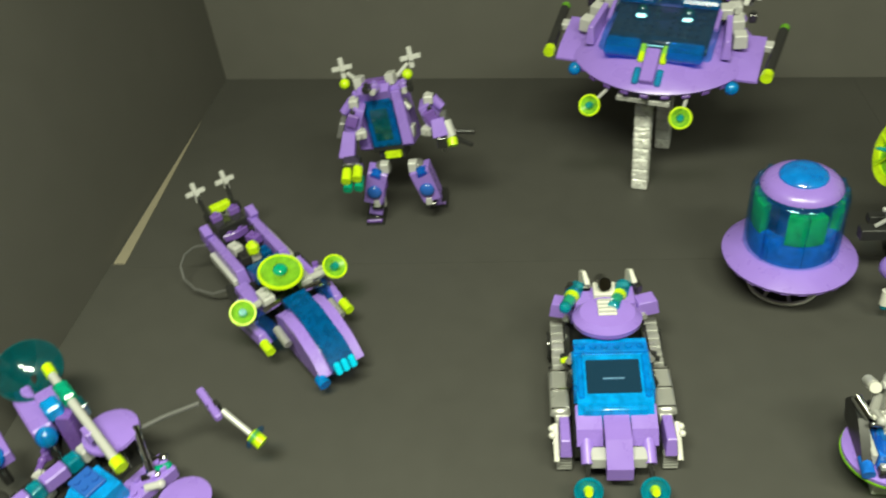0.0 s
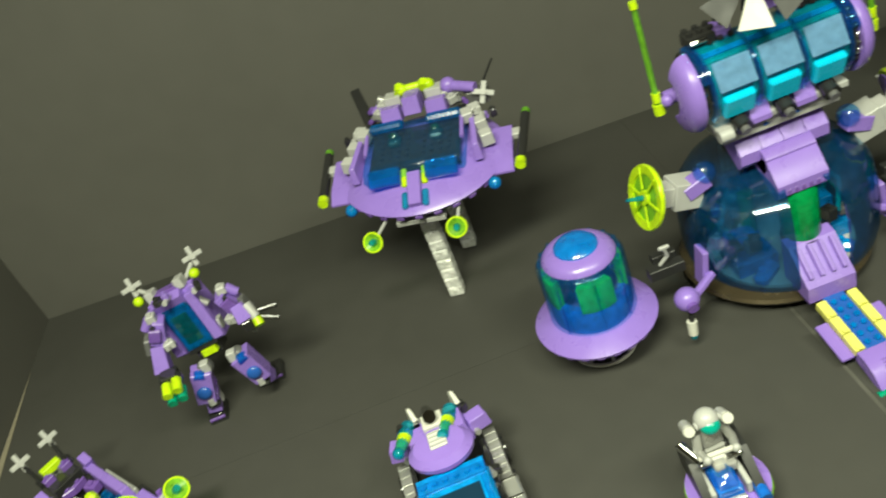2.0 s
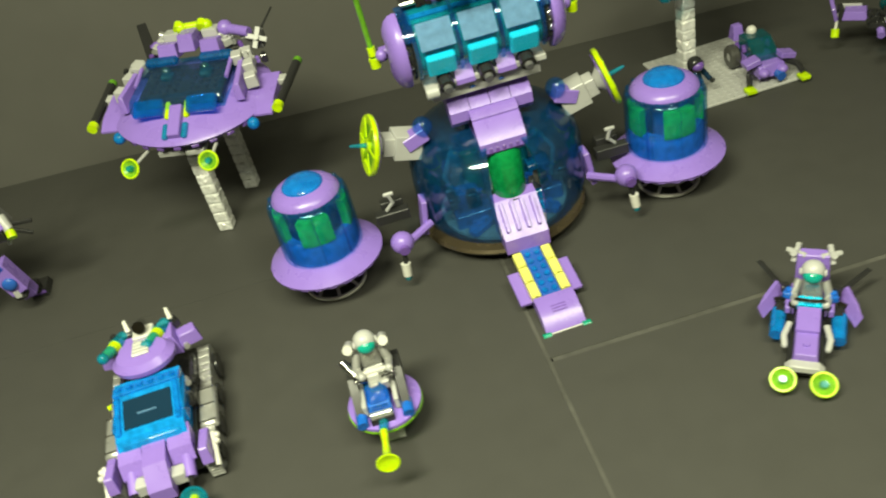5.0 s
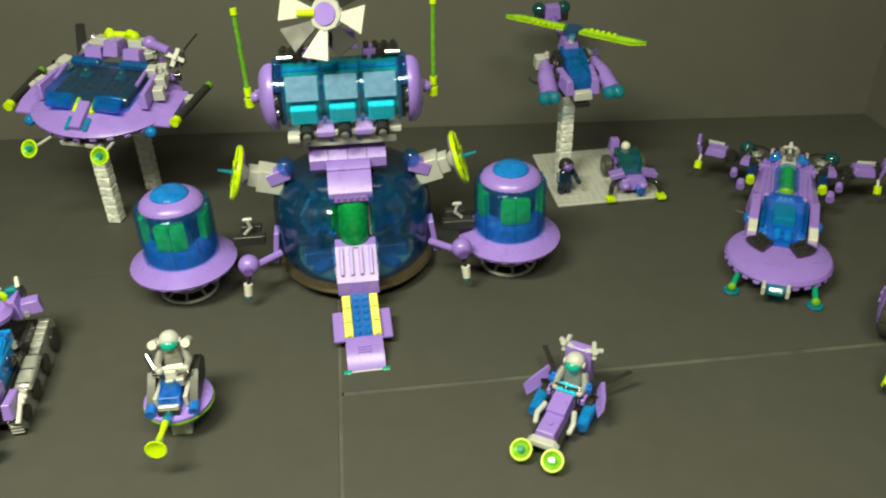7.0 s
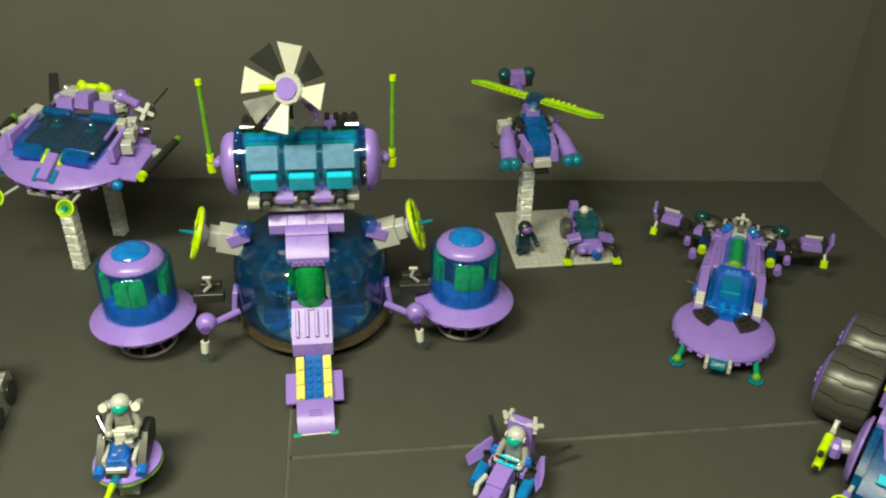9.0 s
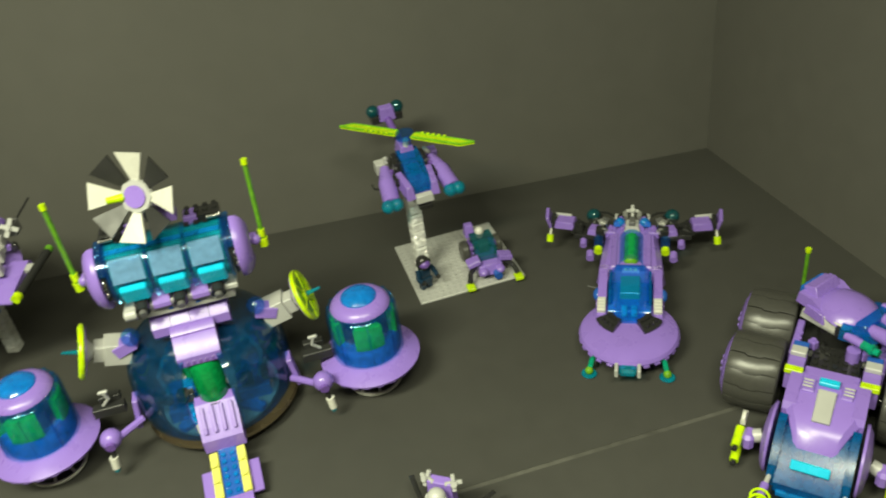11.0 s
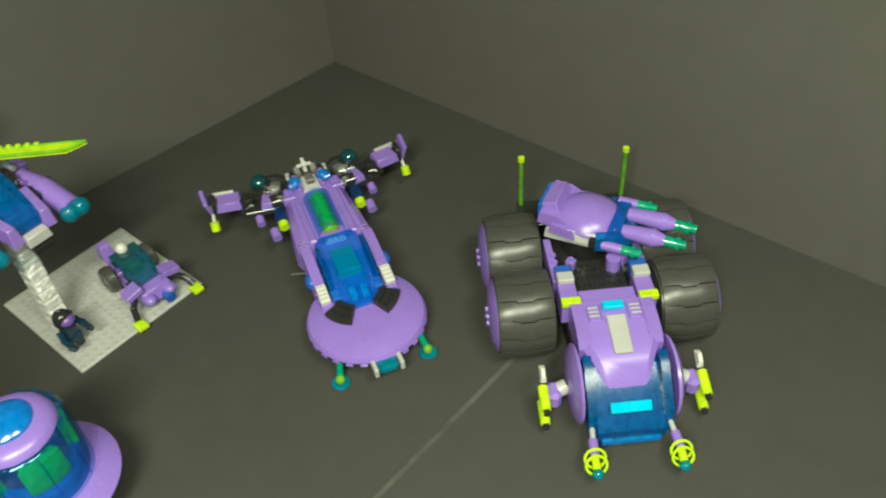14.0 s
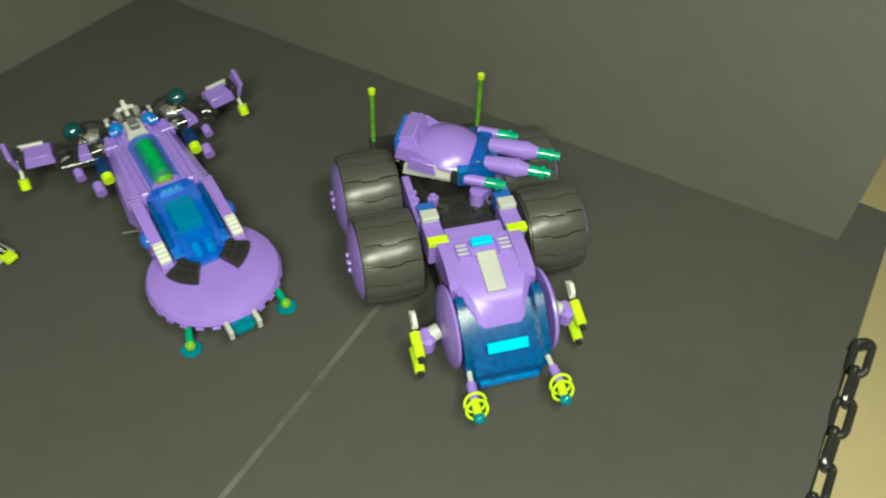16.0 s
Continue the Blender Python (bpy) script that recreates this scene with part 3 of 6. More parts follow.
        Build().box(x, -0.08, 2.0, 0.24, 0.18, 0.26).put("seat_block", DKGREY, ob)
    for x in (-0.5, -0.167, 0.167, 0.5):
        band(x - 0.014, x + 0.014, 0.27, 0.30, -45, 100, 12).put("mullion", T_BLUE, ob, "clear dark blue rib")
    for x in (-0.333, 0.0, 0.333):
        band(x - 0.15, x + 0.15, 0.285, 0.30, 60, 68, 2).put("roof_bar", T_CYAN, ob)
    for s in (-1, 1):
        E = pose(s * 0.515, cy, cz, 0, s * 90, 0)
        cap = Build(E).lathe([(0, 0.0), (0.25, 0.0), (0.27, 0.015), (0.27, 0.035), (0, 0.035)], n=32).put("end_cap", BLACK, ob, "black studded end cap")
        for k in range(10):
            a = radians(-30 + 14 * k)
            Build().ball(s * 0.56, cy - 0.255 * math.cos(a), cz + 0.255 * math.sin(a), 0.026, n=8).put("stud", CHROME if k % 2 else BLACK, cap)
        Build(E).lathe([(0.24, 0.06), (0.312, 0.06), (0.318, 0.085), (0.305, 0.125), (0.27, 0.16), (0.20, 0.19), (0.15, 0.195), (0.15, 0.17), (0.24, 0.12)], None, 26, -168, -12, closed=True).put("arch", PURPLE, ob, "rounded lavender end arch")
        band(min(s * 0.51, s * 0.575), max(s * 0.51, s * 0.575), 0.27, 0.315, 25, 95, 8).put("shoulder_band", T_BLUE, ob)
        Build().cyl((s * 0.64, cy, cz), (s * 0.76, cy, cz), 0.06, 0.05, n=14).ball(s * 0.75, cy - 0.04, cz, 0.05, n=10).put("hub", PURPLE, ob)
        mast = Build().cyl((s * 0.815, -0.02, 1.98), (s * 0.835, 0.02, 2.74), 0.022, n=10).put("antenna", LIMEROD, ob, "long neon green clear antenna rod")
        Build().cyl((s * 0.812, -0.02, 1.90), (s * 0.816, -0.02, 1.98), 0.042, n=12).put("antenna_foot", LIME, mast)
        Build().cyl((s * 0.816, -0.018, 2.0), (s * 0.817, -0.017, 2.07), 0.033, n=12).put("collar", LIME, mast)
        Build().cyl((s * 0.834, 0.018, 2.71), (s * 0.836, 0.022, 2.76), 0.03, n=12).put("tip", LIME, mast)
        Build().cyl((s * 0.70, 0.0, 1.96), (s * 0.83, -0.02, 1.95), 0.03, n=10).put("antenna_arm", BLACK, ob)
        Build().box(s * 0.30, 0.08, 2.30, 0.20, 0.16, 0.09).put("roof_tile", PURPLE, ob)
        Build().studs(s * 0.30, -0.03, 2.29, 3, 1).box(s * 0.42, 0.06, 2.31, 0.2, 0.16, 0.09).studs(s * 0.36, 0.10, 2.35, 4, 2).put("roof_brick", BLACK, ob)
        Build().cyl((s * 0.40, -0.04, 2.33), (s * 0.52, -0.04, 2.33), 0.02, n=10).put("chrome_bar", CHROME, ob)
    Build().box(0, 0.02, 1.60, 0.9, 0.40, 0.12).box(0, -0.12, 1.68, 1.0, 0.2, 0.05).put("barrel_base", GREY, ob)
    Build().box(0, 0.2, 1.40, 0.5, 0.34, 0.5).put("neck", BLACK, ob)
    for x in (-0.33, 0.0, 0.33):
        g = Build().cyl((x, -0.30, 1.70), (x, -0.20, 1.74), 0.065, n=16).put("nozzle", BLACK, ob)
        Build().cyl((x, -0.335, 1.685), (x, -0.29, 1.703), 0.035, n=12).put("nozzle_ring", DKGREY, g)
    for x in (-0.17, 0.17):
        Build().prism([(-0.10, 1.74), (-0.16, 1.82), (-0.24, 1.70), (-0.24, 1.66), (-0.10, 1.66)], x - 0.075, x + 0.075).put("slope_brick", PURPLE, ob)
    Build().cyl((-0.5, -0.24, 1.66), (-0.40, -0.24, 1.66), 0.05, n=12).put("lug", GREY, ob)
    # the fan-shaped dish
    F = facing((-0.06, -0.12, 2.71), (-0.36, -0.86, 0.40))
    hub = Build(F).lathe([(0.0, -0.02), (0.145, -0.02), (0.155, 0.02), (0.14, 0.05), (0.10, 0.05), (0, 0.04)], n=8).put("fan_hub", GREY, ob, "eight-sided grey fan hub")
    Build(F).cyl((0, 0, 0.03), (0, 0, 0.065), 0.095, n=20).put("hub_disc", PURPLE, hub)
    for k in range(8):
        b = Build(F @ pose(0, 0, 0, 0, 0, 45 * k - 4))
        p = [(0.12, -0.03), (0.37, -0.115), (0.37, 0.115), (0.12, 0.03)]
        lo = [b.bm.verts.new((x, y, 0.01 + 0.42 * max(0, x - 0.12))) for x, y in p]
        hi = [b.bm.verts.new((x, y, 0.03 + 0.42 * max(0, x - 0.12))) for x, y in p]
        b.bm.faces.new(hi), b.bm.faces.new(lo[::-1])
        for i in range(4):
            b.bm.faces.new((lo[i], lo[(i + 1) % 4], hi[(i + 1) % 4], hi[i]))
        b.take(lo + hi, Matrix())
        b.put("blade", WHITE if k % 2 == 0 else SATIN, hub, "white wedge blade" if k % 2 == 0 else "black wedge blade")
    Build(F).cyl((-0.10, 0, 0.05), (-0.22, -0.02, 0.12), 0.035, 0.028, 12).put("lime_cone", LIME, hub)
    Build().cyl((-0.05, 0.02, 2.40), (-0.05, -0.04, 2.68), 0.05, n=12).put("fan_post", BLACK, ob)
    Build().box(0.06, 0.0, 2.46, 0.22, 0.18, 0.14, top=(0.8, 0.6)).put("roof_tile", PURPLE, ob)
    return ob


base_station()


# ---- figures ----
def toy_figure(label, x, y, z, rz, seated=True, suit=None, visor=None, cap=None):
    """A blocky toy figure, one plain mesh."""
    b = Build()
    b.box(0, 0.0, 0.22, 0.15, 0.09, 0.14, top=(0.75, 0.9), bev=0.012)
    b.box(0, -0.01, 0.11, 0.15, 0.10, 0.08, bev=0.012)
    for s in (-1, 1):
        if seated:
            b.box(s * 0.04, -0.09, 0.06, 0.07, 0.18, 0.08, bev=0.01)
        else:
            b.box(s * 0.04, 0, 0.05, 0.07, 0.08, 0.12, bev=0.01)
        b.cyl((s * 0.085, 0, 0.27), (s * 0.12, -0.06, 0.18), 0.03, n=10)
        b.cyl((s * 0.12, -0.06, 0.18), (s * 0.10, -0.13, 0.17), 0.028, n=10)
    b.slot = 2
    b.ball(0, 0, 0.36, 0.080, 1, 1, 0.98, n=18)
    b.cyl((0, 0, 0.27), (0, 0, 0.31), 0.06, n=14)
    for s in (-1, 1):
        b.cyl((s * 0.074, -0.01, 0.35), (s * 0.088, -0.01, 0.35), 0.026, n=10)
        b.ball(s * 0.10, -0.14, 0.17, 0.03, n=8)
    b.slot = 1
    b.ball(0, -0.040, 0.345, 0.068, 1.0, 0.95, 0.8, n=16)
    ob = b.put("toy_figure", [suit or SILVER, visor or TEAL, cap or GREY], None)
    ob.matrix_world = pose(x * U, y * U, z * U, 0, 0, rz)
    return tagged(ob, label, "toy figure")


# ---- hovering bike with a horn ----
def hover_bike():
    ob = thing("hover_bike", "small lavender toy hover bike on a clear stand with lime horn", "toy vehicle", -1.58, -1.42, rz=-1)
    Build().box(0.01, -0.06, 0.06, 0.15, 0.15, 0.12).studs(0.01, -0.06, 0.12, 2, 2).box(0.01, -0.06, 0.19, 0.15, 0.15, 0.08).put("clear_stand", ICE, ob, "clear colourless brick stand")
    d = Build(Matrix.Translation((0.01, 0, 0))).lathe([(0, 0.22), (0.245, 0.245), (0.268, 0.26), (0.268, 0.285), (0.22, 0.30), (0, 0.30)], n=40).put("disc", PURPLE, ob, "round lavender disc")
    Build(Matrix.Translation((0.01, 0, 0))).lathe([(0.22, 0.228), (0.274, 0.24), (0.276, 0.255), (0.22, 0.25)], n=40, closed=True).put("lime_rim", LIMEDISH, d)
    Build().box(-0.02, -0.04, 0.35, 0.17, 0.26, 0.12, top=(0.95, 0.8)).put("seat_block", COIL, ob, "blue sloped body block")
    Build().box(-0.02, -0.195, 0.32, 0.17, 0.06, 0.06).put("front_step", BLACK, ob)
    Build().box(-0.02, -0.06, 0.41, 0.155, 0.20, 0.07, rx=28, bev=0.03).put("windscreen", T_AZ, ob, "clear bright blue windscreen")
    for s in (-1, 1):
        Build().box(s * 0.115 - 0.01, 0.0, 0.36, 0.035, 0.28, 0.10).put("side_rail", GREY, ob)
        Build().prism([(0.30, 0.42), (0.24, 0.51), (0.06, 0.51), (-0.14, 0.37), (-0.20, 0.29), (0.24, 0.31)], s * 0.165 - 0.03, s * 0.165 + 0.03).put("fairing", SATIN, ob, "black curved fairing")
        Build().cyl((s * 0.165, -0.10, 0.33), (s * 0.165, -0.22, 0.315), 0.042, n=14).put("blue_lamp", COIL, ob, "shiny blue lamp")
        can = Build().cyl((s * 0.12, 0.24, 0.66), (s * 0.125, 0.14, 0.72), 0.038, n=12).put("shoulder_can", GREY, ob)
        Build().cyl((s * 0.125, 0.14, 0.72), (s * 0.127, 0.11, 0.738), 0.036, n=12).put("can_end", WHITE, can)
        Build().tube([(s * 0.05, 0.02, 0.50), (s * 0.13, 0.0, 0.53)], 0.016).put("handlebar", CHROME, ob)
        if s < 0:
            Build().cyl((-0.13, 0.06, 0.52), (-0.20, 0.16, 0.60), 0.034, n=12).put("chrome_tube", CHROME, ob, "chrome tube")
    Build().box(-0.01, 0.03, 0.56, 0.24, 0.03, 0.03).box(-0.01, 0.03, 0.50, 0.09, 0.06, 0.10).put("console", WHITE, ob)
    Build().box(-0.02, -0.19, 0.34, 0.16, 0.04, 0.07, rx=-15).put("front_grille", SILVER, ob)
    Build().box(0, 0.15, 0.42, 0.22, 0.10, 0.22).put("engine", BLACK, ob)
    h = Build().cyl((-0.02, -0.22, 0.31), (-0.03, -0.32, 0.32), 0.034, n=12).put("horn_root", T_TEAL, ob)
    Build(facing((-0.03, -0.31, 0.32), (-0.02, -1, 0.12))).lathe([(0, 0), (0.03, 0), (0.022, 0.12), (0.03, 0.24), (0.055, 0.29), (0.082, 0.32), (0.072, 0.325), (0, 0.30)], n=20).put("horn", LIME, h, "neon lime clear horn")
    toy_figure("white-suited toy figure with a mint visor riding the hover bike", -1.575, -1.27, 0.39, 5)

    clutter(ob, 4, 0.05, 0.16, 0.08, 0.20, 0.34, 0.54, 51, (BLACK, DKGREY, DKPURPLE), True, 0.06)


hover_bike()


# ---- delta glider bike with two lime dishes ----
def glider():
    ob = thing("glider", "slim lavender toy glider with twin lime dishes in front", "toy vehicle", 1.505, -1.74, rz=-34)
    Build().box(0, -0.22, 0.17, 0.17, 0.50, 0.10, top=(0.85, 0.96)).studs(0, -0.36, 0.215, 1, 1).put("nose_block", PURPLE, ob, "long lavender nose")
    Build().prism([(-0.05, 0.22), (-0.05, 0.28), (-0.25, 0.245), (-0.25, 0.22)], -0.075, 0.075).put("nose_slope", PURPLE, ob)
    Build().box(0, -0.20, 0.09, 0.24, 0.6, 0.07).put("chassis", BLACK, ob)
    for k in (-1, 0, 1):
        Build().cyl((k * 0.05, 0.05, 0.27), (k * 0.05, -0.03, 0.25), 0.034, n=12).put("cyan_tube", CYAN, ob)
    Build().box(0, -0.50, 0.15, 0.26, 0.08, 0.05, top=(0.7, 0.9)).put("front_plate", GREY, ob)
    for s in (-1, 1):
        small_dish(ob, (s * 0.125, -0.60, 0.10), (s * 0.05, -0.55, 0.8), 0.078)
        Build().tube([(s * 0.08, -0.52, 0.12), (s * 0.12, -0.59, 0.09)], 0.02).put("dish_arm", GREY, ob)
        Build().box(s * 0.16, 0.06, 0.15, 0.12, 0.16, 0.12).put("engine_block", BLACK, ob)
        Build().cyl((s * 0.20, 0.02, 0.15), (s * 0.20, -0.20, 0.12), 0.055, 0.05, 14).put("engine_pod", T_CYAN, ob, "clear blue engine pod")
        Build().prism([(0.16, 0.02), (-0.02, -0.005), (-0.16, 0.0), (-0.05, 0.03), (0.14, 0.05)], -0.05, 0.05, pose(s * 0.28, 0.06, 0.22, 0, -s * 66, s * 14)).put("winglet", PURPLE, ob, "curved lavender winglet")
        Build(pose(s * 0.28, 0.36, 0.20, 8, 0, -s * 38)).box(0, 0, 0, 0.05, 0.34, 0.014, top=(0.6, 0.9)).put("tail_blade", BLACK, ob)
        star_part(ob, (s * 0.115, 0.27, 0.51), 0.07, "claw", (60, 0, 25 * s))
        Build().tube([(s * 0.12, -0.14, 0.20), (s * 0.15, -0.24, 0.17), (s * 0.14, -0.30, 0.13)], 0.022).put("tap", GREY, ob)
        Build().cyl((s * 0.12, 0.10, 0.24), (s * 0.24, 0.06, 0.22), 0.022, n=10).put("chrome_pin", CHROME, ob)
        Build().box(s * 0.13, 0.02, 0.21, 0.06, 0.10, 0.06).put("purple_brick", PURPLE, ob)
        Build().studs(s * 0.16, 0.08, 0.21, 1, 2).put("engine_studs", BLACK, ob)
        Build().cyl((s * 0.14, 0.2, 0.05), (s * 0.20, 0.2, 0.05), 0.05, n=14).put("skid_roller", BLACK, ob)
    Build().box(0, 0.27, 0.32, 0.24, 0.12, 0.40, top=(0.9, 0.7)).put("backrest", PURPLE, ob)
    Build().tube([(-0.10, 0.0, 0.30), (0.0, -0.02, 0.31), (0.10, 0.0, 0.30)], 0.016).put("handlebar", CHROME, ob)
    Build().cyl((-0.06, -0.42, 0.03), (0.06, -0.42, 0.03), 0.03, n=12).put("skid_roller", BLACK, ob)
    toy_figure("white-suited toy figure with a mint visor steering the glider", 1.588, -1.626, 0.10, -34)

    clutter(ob, 5, 0.10, 0.24, -0.02, 0.26, 0.16, 0.30, 61, (BLACK, DKPURPLE, SILVER, COIL), True, 0.06)


glider()


# ---- tracked rover ----
def tracked_rover():
    ob = thing("tracked_rover", "lavender toy crawler on silver tracks with blue windscreen", "toy vehicle", -3.25, -0.80, rz=2)
    for s in (-1, 1):
        x = s * 0.35
        tr = Build().prism([(0.62, 0.10), (0.60, 0.26), (0.50, 0.30), (-0.40, 0.22), (-0.58, 0.14), (-0.60, 0.06), (-0.52, 0.0), (0.54, 0.0)], x - 0.045, x + 0.045).put("track", SILVER, ob, "silver rubber track")
        for k in range(14):
            y = 0.52 - 0.075 * k
            Build(pose(x, y, 0.302 - (0.52 - y) * 0.088, 5)).box(0, 0, 0, 0.095, 0.045, 0.014, bev=0.004).put("cleat", SILVER, tr)
        for k in range(5):
            Build(pose(x, -0.605 + 0.0 * k, 0.04 + 0.03 * k, 0)).box(0, 0, 0, 0.10, 0.02, 0.014, bev=0.003).put("cleat", SILVER, tr)
        for y, r in ((0.46, 0.11), (0.12, 0.09), (-0.2, 0.09), (-0.48, 0.07)):
            Build().cyl((x + s * 0.055, y, 0.13), (x + s * 0.075, y, 0.13), r, n=18).put("wheel", BLACK, tr)
        Build().box(s * 0.34, -0.52, 0.27, 0.08, 0.26, 0.14, rx=-8, top=(0.8, 0.9)).put("fender", PURPLE, ob)
        Build().cyl((s * 0.40, -0.44, 0.30), (s * 0.40, -0.66, 0.18), 0.02, n=10).put("side_rod", WHITE, ob)
        for y in (-0.46, -0.52):
            Build().ball(s * 0.425, y, 0.28, 0.025, n=8).put("knob", WHITE, ob)
        Build().cyl((s * 0.20, -0.55, 0.27), (s * 0.20, -0.70, 0.20), 0.045, n=14).put("lamp_sleeve", PURPLE, ob)
        Build().cyl((s * 0.20, -0.70, 0.20), (s * 0.21, -0.86, 0.16), 0.018, n=8).put("lamp_rod", BLACK, ob)
        small_dish(ob, (s * 0.21, -0.86, 0.155), (0, -0.8, 0.5), 0.085, T_TEAL, LIME, "lamp_dish")
        Build().box(s * 0.13, -0.66, 0.22, 0.10, 0.10, 0.10).put("bumper_block", GREY, ob)
        Build().box(s * 0.30, 0.50, 0.50, 0.18, 0.14, 0.12, rz=s * 15, top=(0.8, 0.8)).put("rear_fin", PURPLE, ob)
        p, q = Vector((s * 0.17 - 0.02, 0.60, 0.58)), Vector((s * 0.17 - 0.12, 0.30, 0.68))
        tube = Build().cyl(p, p.lerp(q, 0.45), 0.066, 0.06, 16).cyl(p.lerp(q, 0.45), q, 0.05, 0.04, 16).put("launcher", T_TEAL, ob, "clear teal launcher tube")
        Build().cyl(p.lerp(q, 0.42), p.lerp(q, 0.98), 0.058, 0.03, 12).put("dart", LIME, tube, "neon lime dart")
        Build().ball(*p.lerp(q, 1.02), 0.045, n=12).put("dart_tip", T_TEAL, tube)
        Build(pose(s * 0.17 + 0.03, 0.64, 0.66, -35, 0, 14)).box(0, 0, 0, 0.04, 0.20, 0.10, top=(0.7, 0.5)).put("launcher_fin", WHITE, tube, "pale grey wedge fin")
        Build().box(s * 0.14, 0.57, 0.56, 0.10, 0.10, 0.12).put("launcher_mount", GREY, ob)
        Build().box(s * 0.28, 0.16, 0.28, 0.04, 0.5, 0.2).put("side_wall", BLACK, ob)
        guard = Build().box(s * 0.36, -0.12, 0.255, 0.15, 0.40, 0.06, rx=5, top=(0.8, 0.95), bev=0.015).put("track_guard", SILVER, ob, "flat silver track guard")
        for y in (-0.28, -0.12, 0.04):
            Build().box(s * 0.36, y, 0.285 + 0.087 * (y + 0.12), 0.12, 0.016, 0.014, bev=0.004).put("guard_rib", CHROME, guard)
        Build().cyl((s * 0.29, 0.02, 0.44), (s * 0.34, 0.0, 0.44), 0.02, n=8).put("mirror", LIME if s < 0 else BLACK, ob)
    Build().box(0, 0, 0.20, 0.56, 1.15, 0.18).put("chassis", BLACK, ob)
    Build().box(0, -0.22, 0.36, 0.46, 0.52, 0.16, top=(0.9, 0.86)).put("cab", AZURE, ob, "blue cab body")
    Build().prism([(0.10, 0.55), (-0.06, 0.55), (-0.40, 0.46), (-0.46, 0.38), (-0.46, 0.28), (0.10, 0.30)], -0.25, 0.25).put("windscreen", AZURE, ob, "clear bright blue windscreen")
    Build(pose(0, -0.215, 0.512, 15)).box(0, 0, 0, 0.36, 0.25, 0.02, bev=0.012).put("dark_pane", NAVY, ob, "glossy dark windscreen pane")
    for s in (-1, 1):
        Build(pose(s * 0.22, -0.215, 0.515, 15)).box(0, 0, 0, 0.04, 0.32, 0.035).put("pane_rail", T_CYAN, ob)
        Build().box(s * 0.255, -0.14, 0.44, 0.03, 0.40, 0.12, top=(0.8, 0.9)).put("cab_side", T_CYAN, ob)
    # A thin pale bar stands in for the glare line across the dark pane.
    Build(pose(0, -0.24, 0.508, 15)).box(0, 0, 0.014, 0.14, 0.010, 0.010, bev=0).put("wiper", GLARE, ob)
    Build().box(0, 0.0, 0.56, 0.50, 0.09, 0.03).studs(0, 0.0, 0.575, 6, 1).put("roof_studs", T_CYAN, ob)
    Build().lathe([(0, 0.52), (0.18, 0.52), (0.235, 0.56), (0.24, 0.60), (0.19, 0.65), (0, 0.66)], pose(0, 0.25, 0.02) @ Matrix.Diagonal((1.02, 0.80, 1, 1)), 36).put("round_hood", PURPLE, ob, "rounded lavender hood")
    g = Build().box(0, 0.28, 0.685, 0.13, 0.16, 0.02).put("grille", WHITE, ob, "white grille tile")
    for k in range(4):
        Build().box(0, 0.22 + 0.04 * k, 0.70, 0.11, 0.012, 0.012, bev=0).put("slot", GREY, g)
    Build().box(0, 0.48, 0.53, 0.50, 0.22, 0.18, top=(0.85, 0.8)).put("rear_block", PURPLE, ob)
    Build().box(0, 0.50, 0.63, 0.16, 0.14, 0.08).put("launcher_base", WHITE, ob)
    Build().cyl((-0.02, 0.60, 0.66), (0.0, 0.46, 0.74), 0.05, n=14).put("chrome_tube", CHROME, ob)
    Build().prism([(-0.42, 0.40), (-0.64, 0.38), (-0.78, 0.25), (-0.78, 0.14), (-0.42, 0.2)], -0.085, 0.085).put("nose", PURPLE, ob, "lavender nose slope")
    for s in (-1, 1):
        Build().prism([(-0.38, 0.42), (-0.54, 0.36), (-0.60, 0.26), (-0.38, 0.24)], s * 0.18 - 0.085, s * 0.18 + 0.085).put("cheek", PURPLE, ob)
    Build().box(0, -0.42, 0.36, 0.26, 0.06, 0.06).put("cyan_strip", T_CYAN, ob)

    clutter(ob, 6, 0.04, 0.26, 0.42, 0.62, 0.40, 0.62, 41, (BLACK, PURPLE, SILVER, DKPURPLE))
    clutter(ob, 4, 0.22, 0.30, -0.10, 0.40, 0.36, 0.46, 42, (BLACK, DKGREY, SILVER))


tracked_rover()


